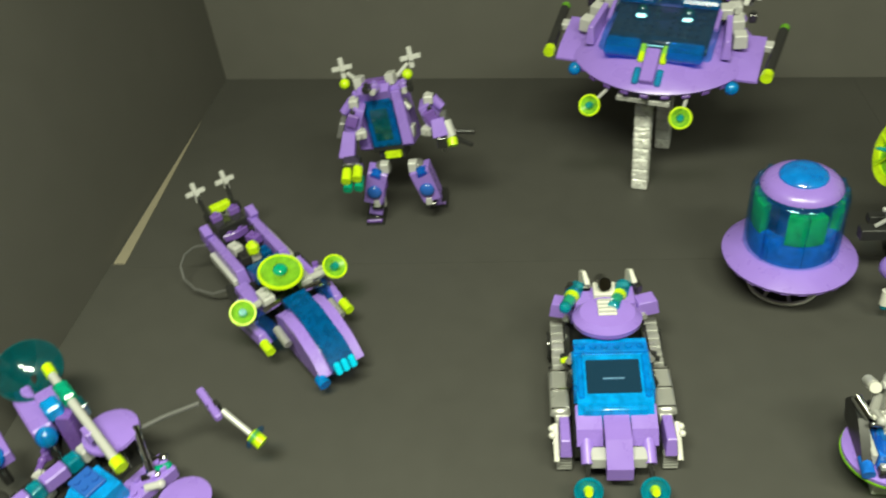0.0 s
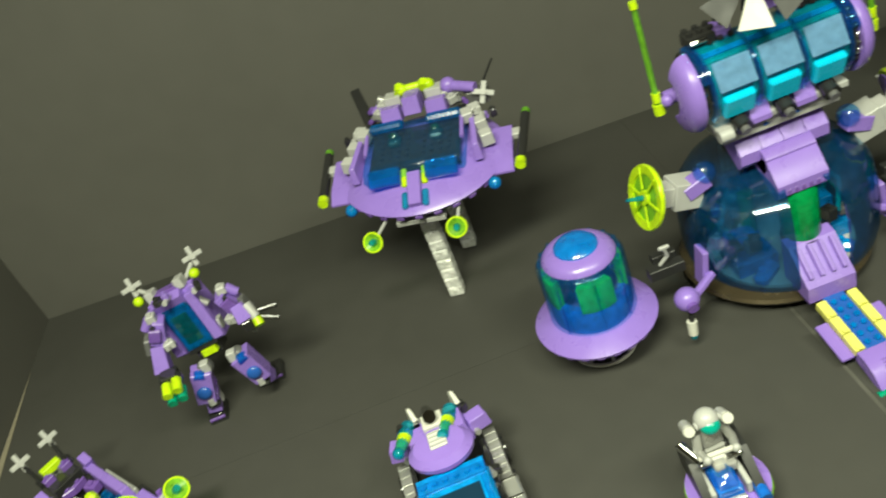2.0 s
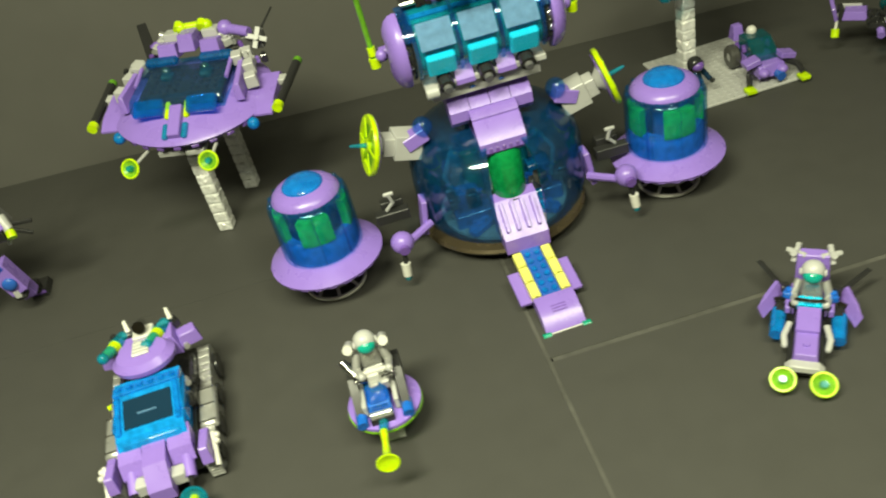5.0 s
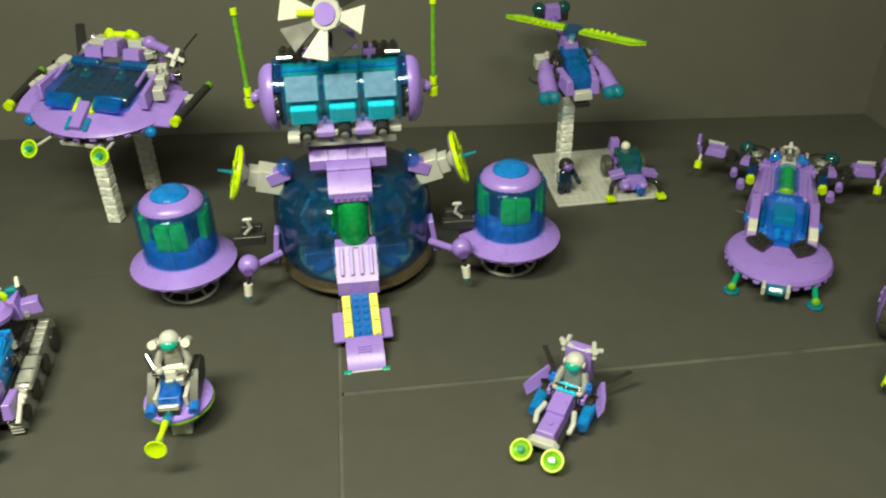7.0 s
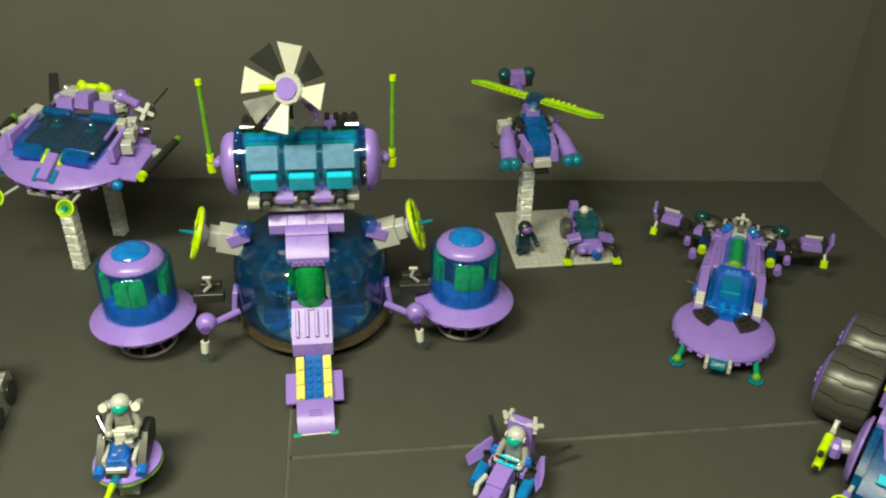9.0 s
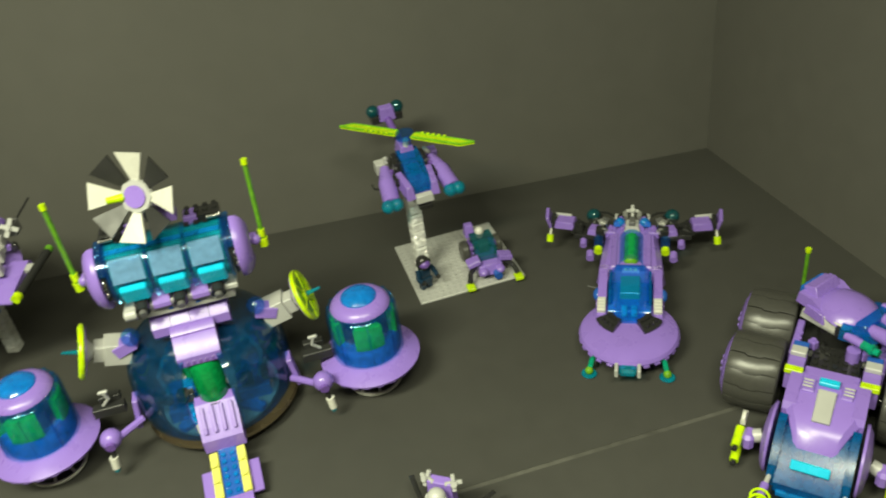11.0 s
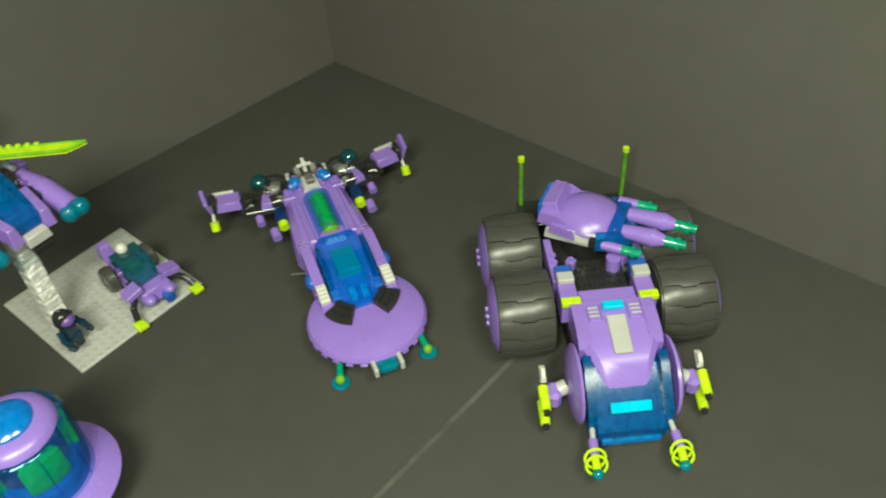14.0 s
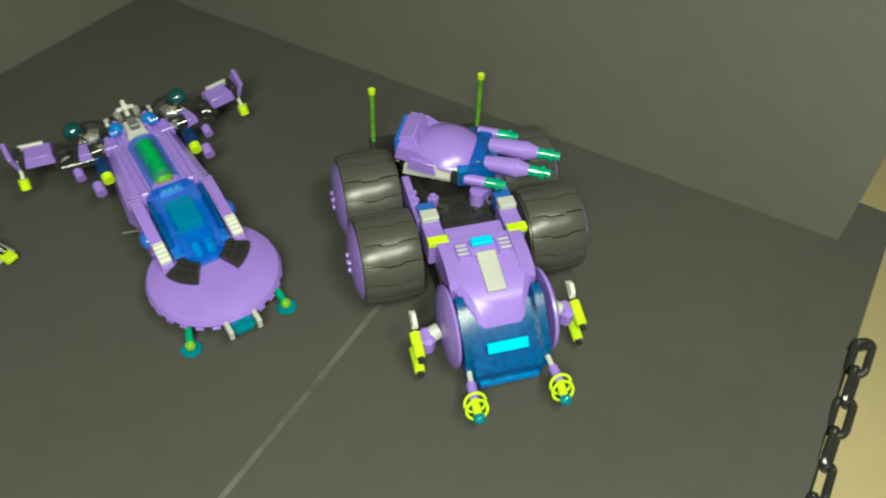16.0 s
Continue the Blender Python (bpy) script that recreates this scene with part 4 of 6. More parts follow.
# ---- walking robot ----
def robot():
    ob = thing("walking_robot", "lavender toy walking robot with clear blue chest window", "toy robot", -5.02, 1.52, rz=2)
    T = pose(0.04, 0, 0, -10, -9, -7)
    Build(T).box(0, 0.0, 1.06, 0.49, 0.30, 0.56, top=(0.92, 0.8)).put("torso", PURPLE, ob)
    Build(T).box(0, -0.16, 1.03, 0.28, 0.06, 0.46, bev=0.02).put("chest_window", T_DEEP, ob, "clear dark blue chest window")
    Build(T).box(0, -0.185, 1.02, 0.17, 0.02, 0.30, bev=0.01).put("inner_pane", T_SMOKE, ob)
    Build(T).box(0.0, -0.12, 0.80, 0.30, 0.10, 0.08).studs(0, -0.1, 0.84, 3, 1).put("waist_plate", BLACK, ob)
    Build(T).box(0, -0.15, 1.30, 0.30, 0.10, 0.14, rx=30).put("brow", PURPLE, ob)
    Build(T).box(0, -0.05, 1.37, 0.26, 0.14, 0.06).put("head_plate", DKPURPLE, ob)
    Build(T).box(0.03, -0.15, 0.72, 0.15, 0.06, 0.07).put("belt_block", LIME, ob, "neon lime belt block")
    Build(T).box(0, -0.02, 0.70, 0.24, 0.2, 0.1).put("pelvis", BLACK, ob)
    for s in (-1, 1):
        Build(T).box(s * 0.205, -0.16, 1.06, 0.10, 0.08, 0.50, top=(0.9, 0.9)).put("chest_rail", PURPLE, ob)
        Build(T).box(s * 0.15, -0.06, 1.40, 0.08, 0.12, 0.10).put("shoulder_block", GREY, ob)
        Build(T).tube([(s * 0.18, 0.02, 1.38), (s * 0.28, 0.05, 1.46)], 0.02).put("antenna_arm", GREY, ob)
        star_part(ob, T @ Vector((s * 0.33, 0.06, 1.52)), 0.09, "claw", (70, 0, 20))
        Build(T).ball(s * 0.30, -0.04, 1.40, 0.048, n=14).put("lime_ball", LIME, ob, "neon lime ball")
        # arm
        sx = s * 0.33
        Build().box(sx, 0.0, 1.14, 0.14, 0.22, 0.22, ry=-s * 25, top=(0.7, 0.8)).put("shoulder", PURPLE, ob)
        Build().tube([(s * 0.30, -0.04, 1.05), (s * 0.40, -0.10, 0.95)], 0.04).put("elbow", GREY, ob)
        Build().box(s * 0.42, -0.12, 0.92 if s < 0 else 1.05, 0.14, 0.18, 0.24 if s < 0 else 0.16, rx=-25, ry=-s * 12, top=(0.8, 0.8)).put("forearm", PURPLE, ob)
        Build().box(s * 0.35, -0.12, 1.16, 0.10, 0.05, 0.12, ry=-s * 25).put("shoulder_tile", DKPURPLE, ob)
        Build().box(s * 0.47, -0.05, 1.06, 0.05, 0.14, 0.16, ry=-s * 18).studs(s * 0.44, -0.06, 1.13, 1, 1).put("elbow_guard", DKGREY, ob)
        Build().cyl((s * 0.20, -0.14, 0.64), (s * 0.22, -0.20, 0.60), 0.05, n=12).put("hip_lamp", T_AZ, ob)
        Build().box(s * 0.43, -0.20, 0.80 if s < 0 else 0.96, 0.08, 0.10, 0.10).put("wrist", BLACK, ob)
        # leg
        fx = -0.31 if s < 0 else 0.29
        fy = 0.0 if s < 0 else 0.24
        Build().ball(s * 0.16, -0.05, 0.60, 0.08, n=14).put("hip", DKGREY, ob)
        Build().box((s * 0.17 + fx) / 2, -0.10, 0.47, 0.17, 0.18, 0.34, ry=s * -16, top=(1.1, 1.0)).put("thigh", PURPLE, ob)
        knee = Build().ball((s * 0.17 + fx) / 2 + s * 0.01, -0.20, 0.44, 0.07, 1, 0.5, 1, n=16).put("knee_disc", BLUE, ob, "shiny blue knee disc")
        Build().box(fx * 0.85, -0.06 + fy * 0.4, 0.24, 0.13, 0.14, 0.22, ry=s * -14).put("shin", PURPLE, ob)
        Build().box(fx * 0.95, fy * 0.6, 0.13, 0.10, 0.12, 0.12).put("ankle", BLACK, ob)
        Build().box(fx, fy, 0.045, 0.18, 0.26, 0.09, top=(0.85, 0.8)).put("foot", BLACK, ob, "black flat foot")
        Build().box(fx, fy - 0.13, 0.06, 0.15, 0.02, 0.03).put("toe_tile", DKPURPLE, ob)
        Build().box(fx * 0.95 - s * 0.08, fy * 0.4, 0.24, 0.04, 0.08, 0.18).put("calf_strip", GREY, ob)
    for s in (-1, 1):
        Build(T).cyl((s * 0.23, -0.12, 1.20), (s * 0.29, -0.14, 1.12), 0.03, n=10).put("shoulder_pin", SILVER, ob)
        Build(T).box(s * 0.235, -0.10, 0.90, 0.06, 0.10, 0.12, ry=s * 12).put("rib_block", GREY, ob)
        Build(T).studs(s * 0.175, -0.04, 1.33, 1, 2).put("shoulder_studs", PURPLE, ob)
        Build().cyl((s * 0.36, 0.02, 1.26), (s * 0.44, 0.0, 1.18), 0.05, 0.04, 12).put("shoulder_cap", PURPLE, ob)
        Build().tube([(s * 0.42, -0.06, 1.02), (s * 0.46, -0.1, 0.9), (s * 0.44, -0.16, 0.84)], 0.018).put("arm_cable", GREY, ob)
        Build().box(s * 0.13, -0.12, 0.66, 0.08, 0.08, 0.10).put("hip_plate", GREY, ob)
    for k, (dx, dz) in enumerate(((-0.05, 0.03), (0.05, 0.05), (-0.05, -0.06), (0.05, -0.05))):
        Build().cyl((-0.37 + dx, -0.36, 0.77 + dz), (-0.37 + dx, -0.48, 0.73 + dz), 0.045, n=12).put("blaster_barrel", T_MINT if k > 1 else LIME, ob, "clear green blaster barrel")
    Build().box(-0.38, -0.30, 0.80, 0.16, 0.14, 0.14).put("blaster", BLACK, ob)
    Build().cyl((0.52, -0.2, 0.98), (0.53, -0.25, 0.93), 0.045, n=12).put("hand_lamp", LIME, ob)
    Build().cyl((0.47, -0.12, 1.10), (0.52, -0.2, 0.99), 0.055, 0.045, 12).put("hand", GREY, ob)
    Build().box(0.62, -0.14, 1.0, 0.20, 0.03, 0.04, ry=6).box(0.62, -0.2, 0.94, 0.18, 0.03, 0.04, ry=30).put("claw_fingers", BLACK, ob)

    clutter(ob, 5, 0.24, 0.44, -0.10, 0.06, 0.98, 1.30, 11, (GREY, DKPURPLE, BLACK, SILVER))
    clutter(ob, 3, 0.06, 0.20, -0.06, 0.04, 1.36, 1.44, 12, (PURPLE, GREY, BLACK))
    clutter(ob, 3, 0.16, 0.30, -0.14, -0.02, 0.22, 0.52, 13, (DKPURPLE, BLACK, GREY))


robot()


# ---- speeder ----
def speeder():
    ob = thing("speeder", "lavender toy speeder with lime dishes and cyan headlights", "toy vehicle", -5.88, 0.085, rz=41)
    # local -y is the nose
    Build().box(0, 0.16, 0.10, 0.30, 1.1, 0.14).put("chassis", BLACK, ob)
    n = Build().prism([(-0.30, 0.50), (-0.58, 0.50), (-0.90, 0.40), (-1.04, 0.28), (-1.0, 0.20), (-0.3, 0.2)], -0.10, 0.10).put("canopy", T_DEEP, ob, "long clear dark blue canopy")
    for s in (-1, 1):
        Build().prism([(-0.32, 0.40), (-0.46, 0.47), (-0.66, 0.46), (-0.88, 0.35), (-1.0, 0.22), (-0.9, 0.14), (-0.3, 0.12)], s * 0.145 - 0.045, s * 0.145 + 0.045).put("nose_side", PURPLE, ob, "curved lavender nose side")
        Build().box(s * 0.20, 0.58, 0.44, 0.10, 0.72, 0.14, top=(0.8, 0.9)).put("side_pod", PURPLE, ob)
        Build().box(s * 0.255, 0.52, 0.38, 0.06, 0.50, 0.08).put("grey_strip", GREY, ob)
        Build().box(s * 0.25, 0.05, 0.36, 0.14, 0.36, 0.14, top=(0.8, 0.8)).put("hip_block", PURPLE, ob)
        Build().tube([(s * 0.22, -0.12, 0.42), (s * 0.38, -0.22, 0.48)], 0.03).put("dish_arm", GREY, ob)
        small_dish(ob, (s * 0.41, -0.24, 0.50), (s * 0.1, -0.6, 0.75), 0.095)
        Build().box(s * 0.36, -0.16, 0.26, 0.10, 0.46, 0.10, rz=-s * 6, top=(0.7, 0.8)).put("outrigger", PURPLE, ob)
        Build().cyl((s * 0.36, -0.38, 0.25), (s * 0.36, -0.50, 0.24), 0.04, n=12).put("outrigger_cap", LIME, ob)
        Build().cyl((s * 0.30, -0.14, 0.34), (s * 0.24, -0.40, 0.28), 0.06, n=14).put("engine", T_BLUE, ob)
        star_part(ob, (s * 0.14, 1.16, 0.80), 0.085, "claw", (70, 0, 0))
        Build().cyl((s * 0.12, 1.04, 0.55), (s * 0.14, 1.14, 0.76), 0.02, n=8).put("mast", BLACK, ob)
    for k in (-1, 0, 1):
        Build().box(k * 0.062, -1.06, 0.30, 0.05, 0.05, 0.10, rx=-30, bev=0.012).put("headlight", CYAN, ob, "bright cyan headlight")
    Build().cyl((-0.18, -0.95, 0.20), (-0.18, -1.03, 0.18), 0.05, n=14).put("lower_lamp", T_CYAN, ob)
    Build().box(0, 0.42, 0.30, 0.30, 0.56, 0.20).put("cockpit_tub", BLACK, ob)
    Build().box(0, 0.14, 0.49, 0.30, 0.22, 0.10, rx=-12).put("dash", T_DEEP, ob, "clear teal dashboard")
    disc = Build(facing((0, -0.14, 0.62), (0.05, -0.25, 1))).lathe([(0.0, 0.0), (0.13, -0.015), (0.175, 0.005), (0.17, 0.02), (0.1, 0.03), (0, 0.035)], n=32).put("lime_disc", LIMEDISH, ob, "large neon lime disc")
    Build(facing((0, -0.14, 0.62), (0.05, -0.25, 1))).ring(Matrix.Translation((0, 0, 0.012)), 0.168, 0.016, 32).put("disc_rim", LIME, disc)
    Build(facing((0, -0.14, 0.62), (0.05, -0.25, 1))).ball(0, 0, 0.035, 0.06, 1, 1, 0.7, n=16).put("boss", T_MINT, disc)
    Build().cyl((0, -0.12, 0.46), (0, -0.14, 0.62), 0.05, n=12).put("disc_post", BLACK, ob)
    Build().box(0, 1.04, 0.64, 0.18, 0.07, 0.07).put("lime_block", LIME, ob, "neon lime tail block")
    Build().box(0, 0.92, 0.46, 0.28, 0.22, 0.24).put("tail", BLACK, ob)
    Build().tube([(-0.24, 0.90, 0.42), (-0.34, 1.00, 0.39), (-0.43, 1.07, 0.31), (-0.50, 1.06, 0.22), (-0.53, 0.96, 0.15), (-0.50, 0.78, 0.13), (-0.41, 0.60, 0.14), (-0.28, 0.48, 0.2)], 0.01).put("hose", DKGREY, ob)
    Build().box(0, 0.46, 0.44, 0.10, 0.10, 0.08).put("driver_collar", GREY, ob)
    Build().box(0, 0.42, 0.54, 0.10, 0.11, 0.12, bev=0.03).put("lime_head", LIME, ob, "neon lime block head")
    for k in range(6):
        Build().box(-0.09 + 0.18 * (k % 2), 0.22 + 0.2 * (k // 2), 0.44 + 0.02 * (k % 3), 0.09, 0.12, 0.08, rz=8 * k - 20).studs(-0.09 + 0.18 * (k % 2), 0.22 + 0.2 * (k // 2), 0.478 + 0.02 * (k % 3), 1, 1).put("cockpit_brick", (DKPURPLE, DKGREY, BLACK, T_DEEP, GREY, DKPURPLE)[k], ob)
    for s in (-1, 1):
        Build().box(s * 0.17, -0.14, 0.44, 0.10, 0.16, 0.12).studs(s * 0.17, -0.14, 0.50, 1, 2).put("stud_brick", GREY, ob)
        Build().cyl((s * 0.10, -0.26, 0.46), (s * 0.26, -0.26, 0.44), 0.03, n=10).put("chrome_pin", CHROME, ob)
        Build().box(s * 0.30, 0.22, 0.30, 0.10, 0.22, 0.14).put("hip_brick", BLACK, ob)
        Build().cyl((s * 0.24, -0.42, 0.36), (s * 0.24, -0.60, 0.32), 0.035, n=10).put("exhaust", SILVER, ob)
        Build().box(s * 0.22, 0.92, 0.50, 0.08, 0.12, 0.16, rx=20).put("tail_slope", PURPLE, ob)
    for y in (0.6, -0.6):
        Build().cyl((-0.14, y, 0.05), (0.14, y, 0.05), 0.05, n=14).put("roller", BLACK, ob)

    clutter(ob, 7, 0.22, 0.40, -0.34, 0.16, 0.24, 0.42, 21, (BLACK, SILVER, GREY, DKPURPLE, CHROME))
    clutter(ob, 5, 0.04, 0.18, 0.74, 1.02, 0.46, 0.60, 22, (BLACK, DKPURPLE, DKGREY))


speeder()


# ---- crane truck at the table's corner ----
def crane_truck():
    ob = thing("crane_truck", "lavender and black toy crane truck with long grey boom", "toy vehicle", -6.98, -1.92)
    C = pose(0.16, 0.02, 0, 0, 0, -33)  # the chassis runs beside the striped beam
    Build(C).box(-0.12, 0.0, 0.16, 0.66, 1.1, 0.14).studs(-0.20, 0.12, 0.23, 5, 7).put("chassis", BLACK, ob)
    for s in (-1, 1):
        for y in (-0.40, 0.36):
            w = Build(C).lathe([(0.06, -0.09), (0.14, -0.09), (0.16, -0.06), (0.16, 0.06), (0.14, 0.09), (0.06, 0.09)], pose(s * 0.36 - 0.12, y, 0.16, 0, 90, 0), 28, closed=True).put("wheel", RUBBER, ob)
            Build(C).cyl((s * 0.32 - 0.12, y, 0.16), (s * 0.46 - 0.12, y, 0.16), 0.065, n=16).put("hub", PURPLE, w)
    # the striped beam, end to end
    A, B = Vector((-0.20, -0.26, 0.40)), Vector((0.24, 0.42, 0.40))
    bands = ((0.0, 0.12, PURPLE), (0.12, 0.30, PURPLE), (0.30, 0.42, T_TEAL), (0.42, 0.64, PURPLE), (0.64, 0.77, T_TEAL), (0.77, 1.0, GREY))
    for f0, f1, mat in bands:
        u, v = A.lerp(B, f0 + 0.004), A.lerp(B, f1 - 0.004)
        Build(facing((u + v) / 2, v - u)).box(0, 0, 0, 0.10, 0.11, (v - u).length, bev=0.012).put("beam_brick", mat, ob)
    for x, y in ((-0.14, -0.16), (0.18, 0.32)):
        Build().box(x, y, 0.28, 0.09, 0.09, 0.16).put("beam_foot", BLACK, ob)
    Build().prism([(-0.22, 0.26), (-0.22, 0.38), (-0.08, 0.50), (0.14, 0.50), (0.18, 0.26)], -0.13, 0.13, pose(0.40, -0.06, 0, 0, 0, -30)).put("cab", AZURE, ob, "clear strong blue cab")
    Build(pose(0.36, -0.02, 0.515, 0, 0, -30)).box(0, 0, 0, 0.20, 0.16, 0.03).studs(0, 0, 0.012, 2, 2).put("cab_roof", BLUE, ob)
    # round cover on its post
    Build().cyl((0.34, 0.40, 0.2), (0.34, 0.40, 0.48), 0.06, n=14).put("cover_post", BLACK, ob)
    Build().lathe([(0, 0.46), (0.16, 0.465), (0.195, 0.485), (0.19, 0.51), (0.12, 0.53), (0, 0.54)], pose(0.34, 0.40, 0), 32).put("round_cover", PURPLE, ob, "round lavender cover")
    # boom with lime ends
    Build().cyl((-0.13, 0.69, 0.74), (0.55, 0.08, 0.62), 0.032, n=12).put("boom", GREY, ob, "long light grey boom")
    Build().cyl((-0.13, 0.69, 0.74), (-0.20, 0.76, 0.755), 0.04, n=12).put("boom_tip", LIME, ob)
    Build().cyl((0.55, 0.08, 0.62), (0.61, 0.03, 0.605), 0.046, n=12).put("boom_tip", LIME, ob)
    Build(pose(0.02, 0.555, 0.71, 0, 0, -42)).box(0, 0, 0, 0.20, 0.10, 0.10, bev=0.02).put("boom_sleeve", T_MINT, ob, "clear mint boom sleeve")
    Build(pose(-0.02, 0.50, 0.66, 0, 0, -42)).box(0, -0.05, 0, 0.14, 0.12, 0.12, bev=0.02).put("boom_joint", AZURE, ob)
    Build(pose(0.14, 0.50, 0.64, 0, 0, -42)).box(0, 0.0, 0, 0.12, 0.06, 0.10).put("boom_clip", T_SMOKE, ob)
    Build(pose(0.30, 0.28, 0.64, 0, 0, -42)).box(0, 0, 0, 0.10, 0.09, 0.08).put("boom_clamp", PURPLE, ob)
    Build().box(0.02, 0.46, 0.42, 0.12, 0.12, 0.42).put("boom_post", DKPURPLE, ob)
    # rear blocks, orb and dish
    Build(pose(-0.31, 0.55, 0.50, 0, 0, -44)).box(0, 0, 0, 0.50, 0.15, 0.12, bev=0.015).put("rear_beam", PURPLE, ob, "thick lavender rear beam")
    Build(pose(-0.20, 0.62, 0.52, 0, 0, -44)).box(0, 0, 0, 0.18, 0.14, 0.16).put("rear_block", PURPLE, ob)
    for x, y in ((-0.12, 0.36), (-0.42, 0.18)):
        Build().ball(x, y, 0.48, 0.075, 1, 1, 1.15, n=16).put("blue_orb", T_CYAN, ob, "clear bright blue ball")
        Build().cyl((x, y, 0.22), (x, y, 0.44), 0.035, n=10).put("orb_post", BLACK, ob)
    Build(pose(-0.46, 0.30, 0.44, 0, 0, -44)).box(0, 0, 0, 0.30, 0.10, 0.10).put("rear_beam", PURPLE, ob)
    d = Build(facing((-0.44, 0.86, 0.54), (0.25, -0.35, 0.9))).lathe(dish_profile(0.24, 0.12, 0.02), n=32).put("tail_dish", T_SMOKE, ob, "dark teal clear dish")
    Build().cyl((-0.44, 0.86, 0.54), (-0.30, 0.62, 0.42), 0.03, n=10).put("dish_arm", BLACK, d)
    Build().box(-0.32, 0.62, 0.30, 0.14, 0.14, 0.36).put("rear_post", BLACK, ob)
    # side boom with its lamp
    Build().tube([(0.42, 0.44, 0.42), (0.66, 0.56, 0.47), (0.88, 0.65, 0.50)], 0.016).put("side_boom", DKGREY, ob)
    Build(facing((0.97, 0.64, 0.51), (0.22, -0.24, -0.02))).box(0, 0, 0, 0.055, 0.06, 0.32, bev=0.012).put("side_boom_head", PURPLE, ob)
    Build().box(1.01, 0.62, 0.49, 0.06, 0.08, 0.09, rz=-40).put("boom_head_joint", BLACK, ob)
    r = Build().cyl((1.07, 0.60, 0.49), (1.27, 0.50, 0.37), 0.022, n=10).put("lamp_rod", GREY, ob)
    Build(facing((1.28, 0.495, 0.365), (0.7, -0.3, -0.35))).lathe([(0.02, 0.0), (0.085, 0.02), (0.09, 0.04), (0.02, 0.03)], n=20, closed=True).put("lamp_collar", T_BLUE, r)
    Build().cyl((1.28, 0.495, 0.365), (1.36, 0.455, 0.32), 0.05, n=12).put("lamp", LIME, r)
    # levers beside the cab
    Build().cyl((0.50, 0.44, 0.50), (0.70, 0.14, 0.40), 0.028, n=10).put("chrome_lever", CHROME, ob, "chrome lever")
    for k in range(4):
        x, y = 0.62 + 0.05 * (k % 2), 0.26 - 0.07 * k
        Build().cyl((x, y, 0.36), (x + 0.09, y + 0.05, 0.34), 0.026, n=10).ball(x + 0.09, y + 0.05, 0.34, 0.034, n=10).put("chrome_pin", (CHROME, T_MINT, CHROME, GREY)[k], ob)
    Build(pose(0.62, 0.10, 0.30, 0, 0, -33)).box(0, 0, 0, 0.20, 0.44, 0.10).studs(0, 0, 0.05, 2, 5).put("side_deck", PURPLE, ob)
    Build().box(0.58, 0.14, 0.14, 0.12, 0.2, 0.26).put("side_post", BLACK, ob)
    Build().lathe([(0, 0.28), (0.17, 0.29), (0.18, 0.32), (0, 0.36)], pose(0.95, 0.0, 0), 28).put("round_cover", PURPLE, ob, "round lavender cover")
    Build().cyl((0.95, 0.0, 0.0), (0.95, 0.0, 0.30), 0.05, n=12).put("outrigger_leg", BLACK, ob)
    Build(pose(0.78, 0.04, 0.24, 0, 0, -14)).box(0, 0, 0, 0.34, 0.1, 0.08).put("outrigger_arm", BLACK, ob)
    clutter(ob, 8, -0.30, 0.16, -0.10, 0.40, 0.24, 0.32, 31, (BLACK, DKPURPLE, GREY, DKGREY), False)


crane_truck()


# ---- saucer on clear pillars ----
def pillar(label, x, y, high, rz, lean=0.0):
    ob = thing("display_pillar", label, "display stand", x, y, rz=rz, rx=lean, group="clear brick pillars")
    n = round(high / 0.115)
    for k in range(n):
        b = Build().box(0, 0, (k + 0.5) * high / n, 0.15, 0.15, high / n - 0.008, bev=0.012)
        b.studs(0, 0, (k + 1) * high / n - 0.012, 2, 2)
        b.put("clear_brick", ICE, ob)
    return ob


